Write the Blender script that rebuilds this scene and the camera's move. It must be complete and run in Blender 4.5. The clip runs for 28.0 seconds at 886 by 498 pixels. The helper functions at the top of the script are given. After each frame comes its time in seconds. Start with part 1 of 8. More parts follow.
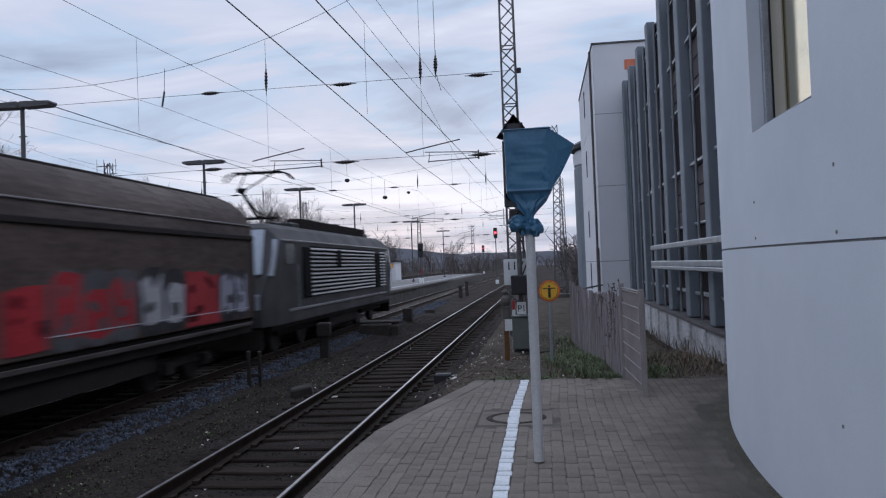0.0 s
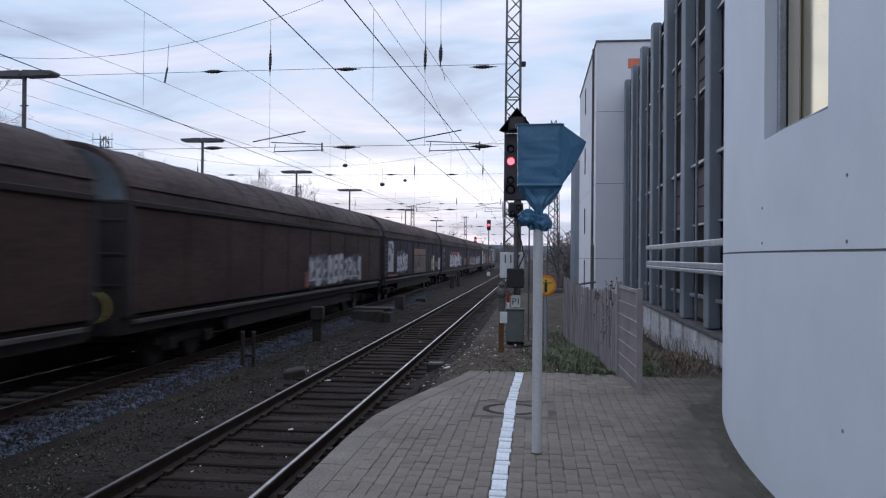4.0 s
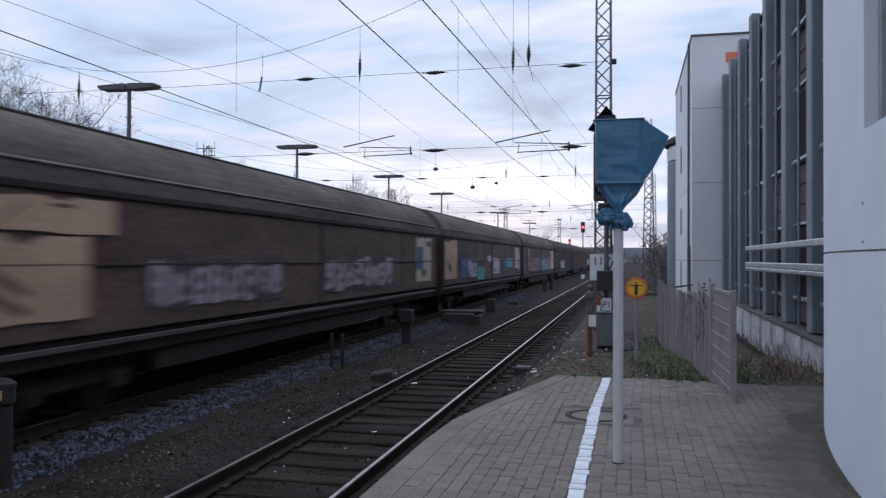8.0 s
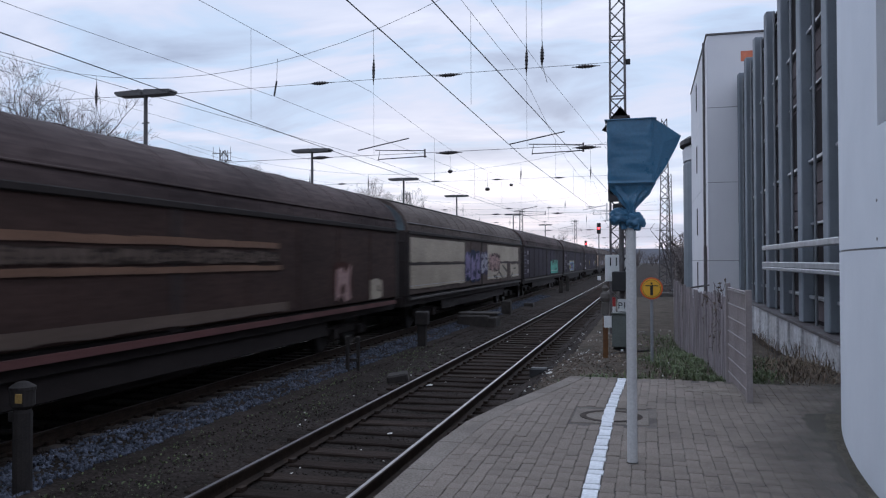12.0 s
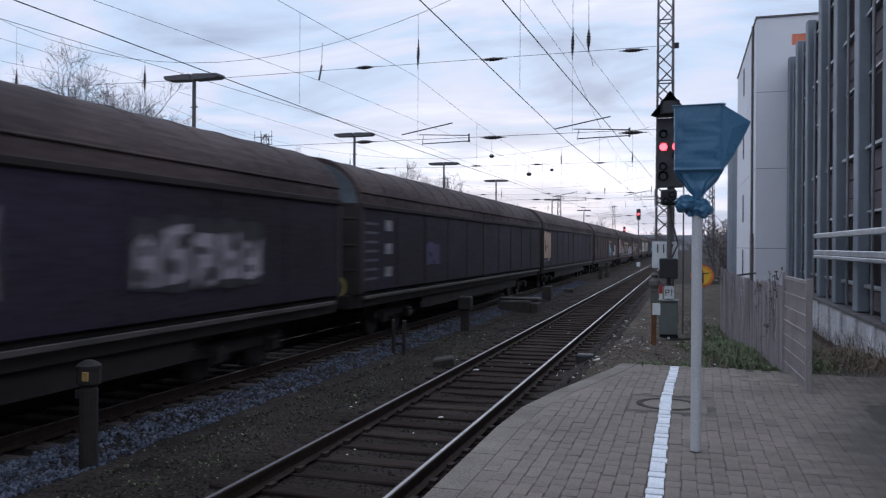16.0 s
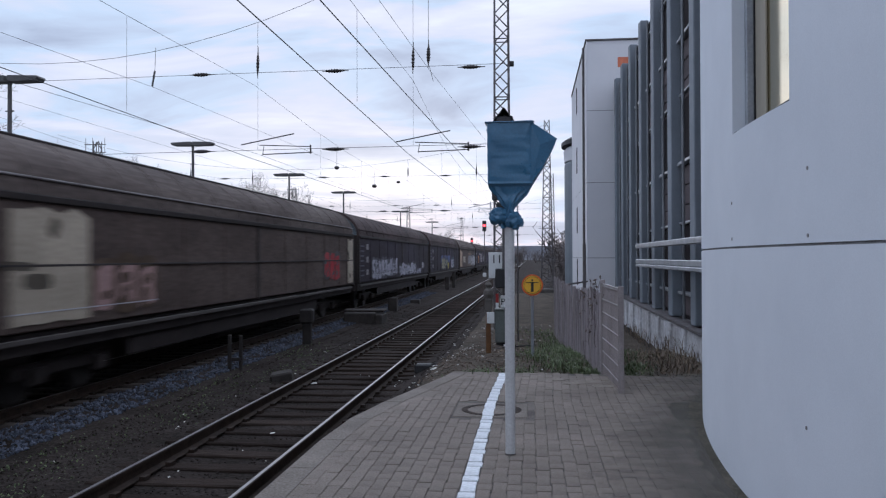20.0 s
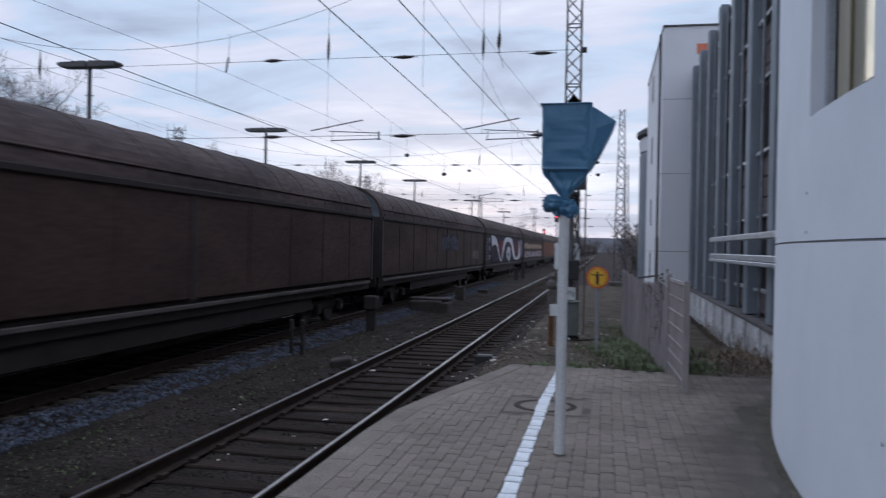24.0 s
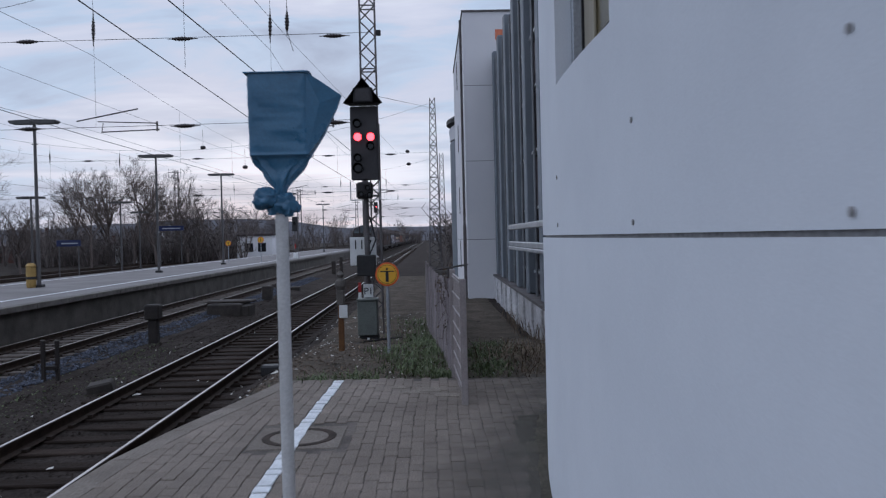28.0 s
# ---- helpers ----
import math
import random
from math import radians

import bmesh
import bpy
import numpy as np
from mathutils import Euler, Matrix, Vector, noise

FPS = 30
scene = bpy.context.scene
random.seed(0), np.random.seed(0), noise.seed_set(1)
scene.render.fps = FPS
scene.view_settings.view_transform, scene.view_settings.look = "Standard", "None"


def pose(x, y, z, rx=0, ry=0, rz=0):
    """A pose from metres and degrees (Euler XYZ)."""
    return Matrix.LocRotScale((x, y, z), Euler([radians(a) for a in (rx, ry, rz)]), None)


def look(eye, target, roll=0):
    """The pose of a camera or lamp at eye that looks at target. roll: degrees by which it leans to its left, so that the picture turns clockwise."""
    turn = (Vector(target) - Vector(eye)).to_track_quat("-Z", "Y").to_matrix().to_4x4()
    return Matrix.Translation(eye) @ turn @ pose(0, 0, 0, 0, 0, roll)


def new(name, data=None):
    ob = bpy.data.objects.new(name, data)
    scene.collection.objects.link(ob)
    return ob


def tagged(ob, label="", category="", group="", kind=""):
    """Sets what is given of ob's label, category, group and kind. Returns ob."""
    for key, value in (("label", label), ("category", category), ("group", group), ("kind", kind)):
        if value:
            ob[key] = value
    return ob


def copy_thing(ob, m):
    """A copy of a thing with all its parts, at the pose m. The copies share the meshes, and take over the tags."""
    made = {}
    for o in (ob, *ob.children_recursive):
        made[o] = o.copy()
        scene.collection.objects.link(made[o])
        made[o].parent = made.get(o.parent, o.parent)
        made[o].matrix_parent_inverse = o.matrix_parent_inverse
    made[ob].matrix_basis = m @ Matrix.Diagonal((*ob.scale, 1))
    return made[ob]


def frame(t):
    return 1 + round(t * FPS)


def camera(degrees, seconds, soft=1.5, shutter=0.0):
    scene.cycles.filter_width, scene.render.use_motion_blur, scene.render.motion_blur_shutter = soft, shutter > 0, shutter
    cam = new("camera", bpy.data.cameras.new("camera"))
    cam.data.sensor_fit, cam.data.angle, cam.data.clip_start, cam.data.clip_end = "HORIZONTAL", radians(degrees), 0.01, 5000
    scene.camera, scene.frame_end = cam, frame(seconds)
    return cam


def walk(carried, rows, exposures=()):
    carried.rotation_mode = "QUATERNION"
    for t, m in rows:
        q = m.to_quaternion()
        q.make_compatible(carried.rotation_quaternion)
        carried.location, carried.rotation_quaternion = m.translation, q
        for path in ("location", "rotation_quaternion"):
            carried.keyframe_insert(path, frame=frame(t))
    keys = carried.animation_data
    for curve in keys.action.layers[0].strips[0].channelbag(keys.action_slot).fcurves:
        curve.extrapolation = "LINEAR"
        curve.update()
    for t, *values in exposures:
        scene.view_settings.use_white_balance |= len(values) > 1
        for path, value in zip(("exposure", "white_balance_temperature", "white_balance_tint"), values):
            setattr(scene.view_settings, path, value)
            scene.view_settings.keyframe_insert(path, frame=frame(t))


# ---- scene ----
import collections
SECONDS = 28.0
cam = camera(58.0, SECONDS, soft=1.2, shutter=0.40)
# seconds, x, y, z, tilt, lean, turn
PATH_ROWS = [
    (0, -0.384, -0.332, 1.711, 91.24, 2.23, 7.08),
    (0.5, -0.442, -0.355, 1.716, 91.25, 2.37, 6.93),
    (1, -0.482, -0.392, 1.716, 90.93, 1.70, 8.81),
    (1.5, -0.499, -0.413, 1.713, 90.52, 1.18, 8.51),
    (2, -0.502, -0.415, 1.714, 91.00, 0.90, 7.90),
    (2.5, -0.503, -0.415, 1.715, 91.04, 0.29, 7.25),
    (3, -0.511, -0.415, 1.713, 90.92, -0.38, 6.74),
    (3.5, -0.525, -0.426, 1.712, 90.66, -0.60, 6.47),
    (5.5, -0.520, -0.403, 1.719, 90.22, 0.08, 6.64),
    (6, -0.498, -0.386, 1.715, 90.02, -0.12, 8.33),
    (6.5, -0.466, -0.356, 1.711, 90.07, -0.00, 9.18),
    (7, -0.423, -0.318, 1.706, 90.13, -0.19, 11.26),
    (7.5, -0.392, -0.287, 1.702, 90.50, -0.15, 11.43),
    (8, -0.384, -0.246, 1.699, 90.68, -0.22, 13.17),
    (8.5, -0.382, -0.219, 1.696, 90.72, 0.24, 15.78),
    (9, -0.375, -0.229, 1.693, 90.79, 0.24, 16.62),
    (9.5, -0.365, -0.249, 1.689, 90.91, 0.20, 16.09),
    (10, -0.361, -0.266, 1.686, 91.04, 0.04, 15.16),
    (10.5, -0.363, -0.285, 1.688, 91.07, 0.09, 14.85),
    (11, -0.361, -0.297, 1.691, 91.03, 0.13, 14.57),
    (11.5, -0.353, -0.288, 1.688, 90.96, 0.24, 14.39),
    (12, -0.351, -0.263, 1.688, 90.86, 0.23, 14.31),
    (12.5, -0.369, -0.234, 1.692, 90.76, 0.09, 14.82),
    (13, -0.395, -0.205, 1.691, 90.73, 0.15, 15.77),
    (13.5, -0.418, -0.172, 1.685, 90.77, -0.16, 19.84),
    (15.5, -0.495, -0.264, 1.678, 90.10, -0.23, 18.57),
    (16, -0.572, -0.339, 1.697, 89.75, -0.31, 16.87),
    (16.5, -0.602, -0.382, 1.712, 89.56, -0.14, 14.51),
    (17, -0.583, -0.403, 1.718, 89.60, 0.07, 13.26),
    (17.5, -0.579, -0.440, 1.719, 89.78, -0.48, 12.03),
    (18, -0.601, -0.478, 1.718, 89.95, -0.12, 10.18),
    (18.5, -0.571, -0.477, 1.720, 90.01, 0.14, 8.68),
    (19, -0.471, -0.448, 1.724, 90.06, 0.13, 7.87),
    (19.5, -0.364, -0.398, 1.717, 90.34, 0.28, 6.98),
    (20, -0.299, -0.327, 1.699, 90.60, 0.18, 6.26),
    (20.5, -0.281, -0.247, 1.684, 90.71, 0.07, 5.67),
    (22.5, -0.200, 0.016, 1.695, 91.67, -0.13, 15.05),
    (23, -0.194, 0.017, 1.690, 91.52, -0.30, 16.13),
    (23.5, -0.177, 0.011, 1.685, 91.03, -0.49, 16.63),
    (24, -0.148, 0.002, 1.685, 89.81, -1.12, 11.44),
    (24.5, -0.116, -0.025, 1.700, 89.29, -0.52, 6.17),
    (25, -0.083, -0.035, 1.706, 90.49, -0.68, 3.49),
    (25.5, -0.029, -0.026, 1.709, 90.43, -0.65, 3.21),
    (26, -0.004, -0.032, 1.700, 90.08, -0.28, 3.64),
    (26.5, -0.019, 0.004, 1.695, 89.78, -0.50, 2.21),
    (27, 0.146, 0.107, 1.676, 89.52, -0.77, 0.53),
    (27.5, 0.381, 0.427, 1.715, 89.48, 0.78, -0.15),
    (28, 0.483, 1.377, 1.777, 89.15, 1.37, -0.94),
]
walk(cam, [(t, pose(x, y, z, rx, ry, rz)) for t, x, y, z, rx, ry, rz in PATH_ROWS],
     exposures=[(t, ev, 5750, 10) for t, ev in ((0.0, -0.08), (2.0, 0.05), (7.0, 0.16), (13.0, 0.12), (19.0, 0.18), (23.0, 0.08), (26.0, 0.0), (27.0, -0.06), (SECONDS, -0.14))])

# ---- light: an overcast evening sky, the low sun ahead behind the clouds ----
world = bpy.data.worlds.new("evening_sky")
scene.world = world
world.use_nodes = True
wn, wl = world.node_tree.nodes, world.node_tree.links
wn.clear()


def wnode(kind, **vals):
    n = wn.new(kind)
    for k, v in vals.items():
        n.inputs[k].default_value = v
    return n


w_out = wn.new("ShaderNodeOutputWorld")
w_bg = wn.new("ShaderNodeBackground")
w_sky = wn.new("ShaderNodeTexSky")
w_sky.sky_type = "NISHITA"
w_sky.sun_disc = False
w_sky.sun_elevation = radians(4)
w_sky.sun_rotation = radians(-12)
w_co = wn.new("ShaderNodeTexCoord")
w_sep = wn.new("ShaderNodeSeparateXYZ")
wl.new(w_co.outputs["Generated"], w_sep.inputs[0])
# clouds lie on a flat layer: the direction divided by its height
w_zc = wn.new("ShaderNodeMath")
w_zc.operation = "MAXIMUM"
w_zc.inputs[1].default_value = 0.0
wl.new(w_sep.outputs[2], w_zc.inputs[0])
w_za = wn.new("ShaderNodeMath")
w_za.operation = "ADD"
w_za.inputs[1].default_value = 0.16
wl.new(w_zc.outputs[0], w_za.inputs[0])
w_div = wn.new("ShaderNodeVectorMath")
w_div.operation = "DIVIDE"
w_cmb = wn.new("ShaderNodeCombineXYZ")
for i in range(3):
    wl.new(w_za.outputs[0], w_cmb.inputs[i])
wl.new(w_co.outputs["Generated"], w_div.inputs[0])
wl.new(w_cmb.outputs[0], w_div.inputs[1])
w_map = wn.new("ShaderNodeMapping")
w_map.inputs["Scale"].default_value = (0.62, 0.95, 0.0)
w_map.inputs["Location"].default_value = (2.3, 0.7, 0.0)
wl.new(w_div.outputs[0], w_map.inputs[0])
w_n1 = wnode("ShaderNodeTexNoise", Scale=2.1, Detail=6.0, Roughness=0.52, Distortion=0.6)
wl.new(w_map.outputs[0], w_n1.inputs["Vector"])
w_r1 = wn.new("ShaderNodeValToRGB")
e = w_r1.color_ramp.elements
e[0].position, e[0].color = 0.33, (0.51, 0.56, 0.68, 1)
e[1].position, e[1].color = 0.70, (1.0, 1.0, 1.05, 1)
for p_, c_ in ((0.42, (0.63, 0.70, 0.83, 1)), (0.48, (0.69, 0.79, 0.93, 1)), (0.54, (0.81, 0.82, 0.92, 1)), (0.62, (0.90, 0.89, 0.97, 1))):
    m_ = e.new(p_)
    m_.color = c_
wl.new(w_n1.outputs["Fac"], w_r1.inputs[0])


def wmath(op, a, b=None):
    n = wn.new("ShaderNodeMath")
    n.operation = op
    for i, v in enumerate((a, b)):
        if isinstance(v, (int, float)):
            n.inputs[i].default_value = v
        elif v is not None:
            wl.new(v, n.inputs[i])
    return n.outputs[0]


# glow in a torn bank above the horizon where the sun went down
w_dir = wn.new("ShaderNodeVectorMath")
w_dir.operation = "DOT_PRODUCT"
w_nrm = wn.new("ShaderNodeVectorMath")
w_nrm.operation = "NORMALIZE"
wl.new(w_co.outputs["Generated"], w_nrm.inputs[0])
w_dir.inputs[1].default_value = Vector((-0.13, 0.98, 0.095)).normalized()
wl.new(w_nrm.outputs[0], w_dir.inputs[0])
w_side = wmath("POWER", wmath("MAXIMUM", w_dir.outputs["Value"], 0.0), 20.0)
w_n2 = wnode("ShaderNodeTexNoise", Scale=1.7, Detail=5.0, Roughness=0.55)
wl.new(w_map.outputs[0], w_n2.inputs["Vector"])
w_off = wmath("MULTIPLY", wmath("SUBTRACT", w_n2.outputs["Fac"], 0.5), 0.16)
w_dz = wmath("DIVIDE", wmath("SUBTRACT", wmath("ADD", w_sep.outputs[2], w_off), 0.092), 0.038)
w_bank = wmath("POWER", 2.718, wmath("MULTIPLY", wmath("MULTIPLY", w_dz, w_dz), -1.0))
w_gl = wmath("MULTIPLY", w_side, w_bank)
w_mix = wn.new("ShaderNodeMixRGB")
w_mix.inputs[2].default_value = (1.14, 1.12, 1.17, 1)
wl.new(w_gl, w_mix.inputs[0])
# grey-blue streaks low over the horizon
w_map2 = wn.new("ShaderNodeMapping")
w_map2.inputs["Scale"].default_value = (2.2, 2.2, 34.0)
wl.new(w_nrm.outputs[0], w_map2.inputs[0])
w_n3 = wnode("ShaderNodeTexNoise", Scale=1.3, Detail=4.0, Roughness=0.5, Distortion=0.3)
wl.new(w_map2.outputs[0], w_n3.inputs["Vector"])
w_s1 = wn.new("ShaderNodeMapRange")
w_s1.inputs["From Min"].default_value = 0.44
w_s1.inputs["From Max"].default_value = 0.60
wl.new(w_n3.outputs["Fac"], w_s1.inputs["Value"])
w_s2 = wn.new("ShaderNodeMapRange")
w_s2.inputs["From Min"].default_value = 0.20
w_s2.inputs["From Max"].default_value = 0.03
w_s2.inputs["To Max"].default_value = 0.85
wl.new(w_sep.outputs[2], w_s2.inputs["Value"])
w_streak = wn.new("ShaderNodeMixRGB")
w_streak.inputs[2].default_value = (0.50, 0.58, 0.72, 1)
wl.new(wmath("MULTIPLY", w_s1.outputs[0], w_s2.outputs[0]), w_streak.inputs[0])
wl.new(w_r1.outputs[0], w_mix.inputs[1])
wl.new(w_mix.outputs[0], w_streak.inputs[1])
w_mix2 = wn.new("ShaderNodeMixRGB")
w_mix2.inputs[0].default_value = 0.05
w_mul = wn.new("ShaderNodeMixRGB")
w_mul.blend_type = "MULTIPLY"
w_mul.inputs[0].default_value = 1.0
w_mul.inputs[2].default_value = (0.12, 0.12, 0.12, 1)
wl.new(w_sky.outputs[0], w_mul.inputs[1])
wl.new(w_streak.outputs[0], w_mix2.inputs[1])
wl.new(w_mul.outputs[0], w_mix2.inputs[2])
wl.new(w_mix2.outputs[0], w_bg.inputs[0])
# an overcast sky is brighter overhead than near the horizon
w_up = wn.new("ShaderNodeMapRange")
w_up.inputs["From Min"].default_value = 0.30
w_up.inputs["From Max"].default_value = 1.0
w_up.inputs["To Min"].default_value = 0.86
w_up.inputs["To Max"].default_value = 1.55
wl.new(w_sep.outputs[2], w_up.inputs["Value"])
wl.new(w_up.outputs[0], w_bg.inputs[1])
wl.new(w_bg.outputs[0], w_out.inputs[0])

sun = new("sun", bpy.data.lights.new("sun", "SUN"))
sun.data.energy = 0.5
sun.data.angle = radians(60)
sun.data.color = (1.0, 0.93, 0.90)
sun.matrix_world = look((0, 0, 0), (2.1, -9.8, -2.0))


# ---- materials ----
MATS = {}


def mat(name, col, rough=0.8, col2=None, scale=3.0, metal=0.0, bump=0.0, bscale=None, fine=None,
        fscale=60.0, spec=0.4, stretch=(1, 1, 1), vary=0.0, island=0.0, detail=6.0, emit=None, estr=0.0, sharp=0.0):
    """Two-scale procedural surface: col to col2 by a broad noise, fine grain on top, bump in metres."""
    m = bpy.data.materials.new(name)
    m.use_nodes = True
    nt = m.node_tree
    nd, lk = nt.nodes, nt.links
    b = nd["Principled BSDF"]
    b.inputs["Roughness"].default_value = rough
    b.inputs["Metallic"].default_value = metal
    b.inputs["Specular IOR Level"].default_value = spec
    if emit:
        b.inputs["Emission Color"].default_value = (*emit, 1)
        b.inputs["Emission Strength"].default_value = estr
    col2 = col2 or tuple(c * 0.72 for c in col)
    tc = nd.new("ShaderNodeTexCoord")
    mp = nd.new("ShaderNodeMapping")
    mp.inputs["Scale"].default_value = stretch
    lk.new(tc.outputs["Object"], mp.inputs[0])
    n1 = nd.new("ShaderNodeTexNoise")
    n1.inputs["Scale"].default_value = scale
    n1.inputs["Detail"].default_value = detail
    n1.inputs["Roughness"].default_value = 0.62
    lk.new(mp.outputs[0], n1.inputs["Vector"])
    mr = nd.new("ShaderNodeMapRange")
    mr.inputs["From Min"].default_value = 0.32 + sharp
    mr.inputs["From Max"].default_value = 0.68 - sharp
    lk.new(n1.outputs["Fac"], mr.inputs["Value"])
    mx = nd.new("ShaderNodeMixRGB")
    mx.inputs[1].default_value = (*col, 1)
    mx.inputs[2].default_value = (*col2, 1)
    lk.new(mr.outputs[0], mx.inputs[0])
    last = mx.outputs[0]
    n2 = nd.new("ShaderNodeTexNoise")
    n2.inputs["Scale"].default_value = fscale
    n2.inputs["Detail"].default_value = 3.0
    lk.new(mp.outputs[0], n2.inputs["Vector"])
    amount = 0.35 if fine is None else fine
    if amount:
        mr2 = nd.new("ShaderNodeMapRange")
        mr2.inputs["From Min"].default_value = 0.3
        mr2.inputs["From Max"].default_value = 0.7
        mr2.inputs["To Min"].default_value = 1 - amount
        mr2.inputs["To Max"].default_value = 1 + amount * 0.6
        lk.new(n2.outputs["Fac"], mr2.inputs["Value"])
        mu = nd.new("ShaderNodeMixRGB")
        mu.blend_type = "MULTIPLY"
        mu.inputs[0].default_value = 1.0
        lk.new(last, mu.inputs[1])
        lk.new(mr2.outputs[0], mu.inputs[2])
        last = mu.outputs[0]
    if vary or island:
        if island:
            src = nd.new("ShaderNodeNewGeometry").outputs["Random Per Island"]
        else:
            src = nd.new("ShaderNodeObjectInfo").outputs["Random"]
        a = island or vary
        mr3 = nd.new("ShaderNodeMapRange")
        mr3.inputs["To Min"].default_value = 1 - a
        mr3.inputs["To Max"].default_value = 1 + a
        lk.new(src, mr3.inputs["Value"])
        mu = nd.new("ShaderNodeMixRGB")
        mu.blend_type = "MULTIPLY"
        mu.inputs[0].default_value = 1.0
        lk.new(last, mu.inputs[1])
        lk.new(mr3.outputs[0], mu.inputs[2])
        last = mu.outputs[0]
    lk.new(last, b.inputs["Base Color"])
    rr = nd.new("ShaderNodeMapRange")
    rr.inputs["To Min"].default_value = max(0.03, rough - 0.1)
    rr.inputs["To Max"].default_value = min(1.0, rough + 0.1)
    lk.new(n1.outputs["Fac"], rr.inputs["Value"])
    lk.new(rr.outputs[0], b.inputs["Roughness"])
    if bump:
        bp = nd.new("ShaderNodeBump")
        bp.inputs["Distance"].default_value = bump
        bp.inputs["Strength"].default_value = 1.0
        nb = nd.new("ShaderNodeTexNoise")
        nb.inputs["Scale"].default_value = bscale or fscale
        nb.inputs["Detail"].default_value = 4.0
        lk.new(mp.outputs[0], nb.inputs["Vector"])
        lk.new(nb.outputs["Fac"], bp.inputs["Height"])
        lk.new(bp.outputs[0], b.inputs["Normal"])
    MATS[name] = m
    return m


M_SOIL = mat("trackside_soil", (0.050, 0.040, 0.035), 0.95, (0.022, 0.018, 0.015), 0.9, bump=0.03, bscale=14, fscale=22, fine=0.6, spec=0.05)
M_VERGE = mat("leaf_mould", (0.128, 0.104, 0.082), 0.95, (0.058, 0.050, 0.040), 1.4, bump=0.02, bscale=18, fscale=26, fine=0.55, spec=0.05)
M_BALLAST_OLD = mat("old_ballast", (0.053, 0.043, 0.038), 0.95, (0.029, 0.023, 0.020), 3.0, island=0.4, fine=0.3, spec=0.1)
M_BALLAST_NEW = mat("grey_ballast", (0.112, 0.124, 0.158), 0.9, (0.048, 0.053, 0.070), 4.0, island=0.5, fine=0.3, spec=0.15)
M_PAVER = mat("concrete_paver", (0.238, 0.200, 0.168), 0.9, (0.160, 0.134, 0.112), 0.8, vary=0.08, bump=0.003, bscale=90, fscale=70, spec=0.15)
M_PAVER_ST = mat("concrete_paver_joined", (0.238, 0.200, 0.168), 0.9, (0.160, 0.134, 0.112), 0.8, island=0.08, bump=0.003, bscale=90, fscale=70, spec=0.15)
M_JOINT = mat("sandy_joint", (0.150, 0.126, 0.106), 0.95, (0.040, 0.034, 0.029), 2.2, bump=0.004)
M_KERB = mat("platform_edge_concrete", (0.235, 0.203, 0.173), 0.9, (0.150, 0.128, 0.108), 1.5, bump=0.004, fscale=45, spec=0.15)
M_WHITELINE = mat("worn_white_line", (0.78, 0.79, 0.80), 0.75, (0.60, 0.61, 0.62), 2.0, fscale=30, fine=0.2, vary=0.06)
M_RENDERWALL = mat("grey_white_render", (0.700, 0.724, 0.762), 0.9, (0.640, 0.664, 0.702), 0.9, bump=0.0005, bscale=160, spec=0.1, fine=0.04, fscale=120)
M_DIRT = mat("trodden_dirt", (0.112, 0.098, 0.078), 0.95, (0.060, 0.055, 0.043), 2.2, bump=0.012, bscale=30, fscale=40, fine=0.45, spec=0.05)
M_SAND = mat("spilt_sand", (0.27, 0.24, 0.20), 0.95, (0.19, 0.16, 0.135), 5.0, bump=0.003, fine=0.4, spec=0.05)
M_SEAM = mat("dark_seam", (0.24, 0.23, 0.23), 0.9, (0.34, 0.33, 0.33), 3.0)
M_TOWERWALL = mat("white_panel_render", (0.72, 0.71, 0.72), 0.85, (0.66, 0.65, 0.67), 0.5, fine=0.05)
M_ORANGE = mat("orange_panel", (0.72, 0.22, 0.12), 0.7, fine=0.1)
M_FIN = mat("grey_blue_fin", (0.215, 0.238, 0.265), 0.65, (0.175, 0.195, 0.220), 1.2, vary=0.1, fine=0.12)
M_FINEDGE = mat("galvanised_rail", (0.40, 0.42, 0.45), 0.45, (0.30, 0.31, 0.33), 4.0, metal=0.5, fine=0.15)
M_DARKWALL = mat("dark_facade", (0.030, 0.027, 0.029), 0.9, (0.042, 0.035, 0.035), 1.0, spec=0.05)
M_BROWNPANEL = mat("brown_facade_panel", (0.125, 0.105, 0.108), 0.85, (0.085, 0.070, 0.072), 1.0, vary=0.15, spec=0.1)
M_BASEWALL = mat("stained_white_base", (0.70, 0.70, 0.71), 0.9, (0.38, 0.36, 0.35), 1.6, fscale=14, fine=0.25)
M_GLASSDARK = mat("dark_glazing", (0.010, 0.011, 0.013), 0.25, (0.016, 0.016, 0.02), 1.0, spec=0.2, fine=0)
M_RAIL = mat("rusty_rail", (0.046, 0.030, 0.022), 0.8, (0.026, 0.019, 0.015), 6.0, metal=0.1, spec=0.15)
M_RAILTOP = mat("shiny_rail_head", (0.38, 0.37, 0.38), 0.34, (0.28, 0.27, 0.28), 5.0, metal=1.0, fine=0.1)
M_RAILDULL = mat("dull_rail_head", (0.20, 0.17, 0.16), 0.45, (0.13, 0.11, 0.10), 5.0, metal=0.8)
M_SLEEPER = mat("old_wooden_sleeper", (0.052, 0.038, 0.031), 0.9, (0.022, 0.017, 0.014), 3.0, vary=0.3, spec=0.06, bump=0.008, bscale=25, stretch=(1, 8, 8))
M_SLEEPER_C = mat("brown_stained_sleeper", (0.090, 0.072, 0.060), 0.9, (0.045, 0.036, 0.030), 3.0, vary=0.2)
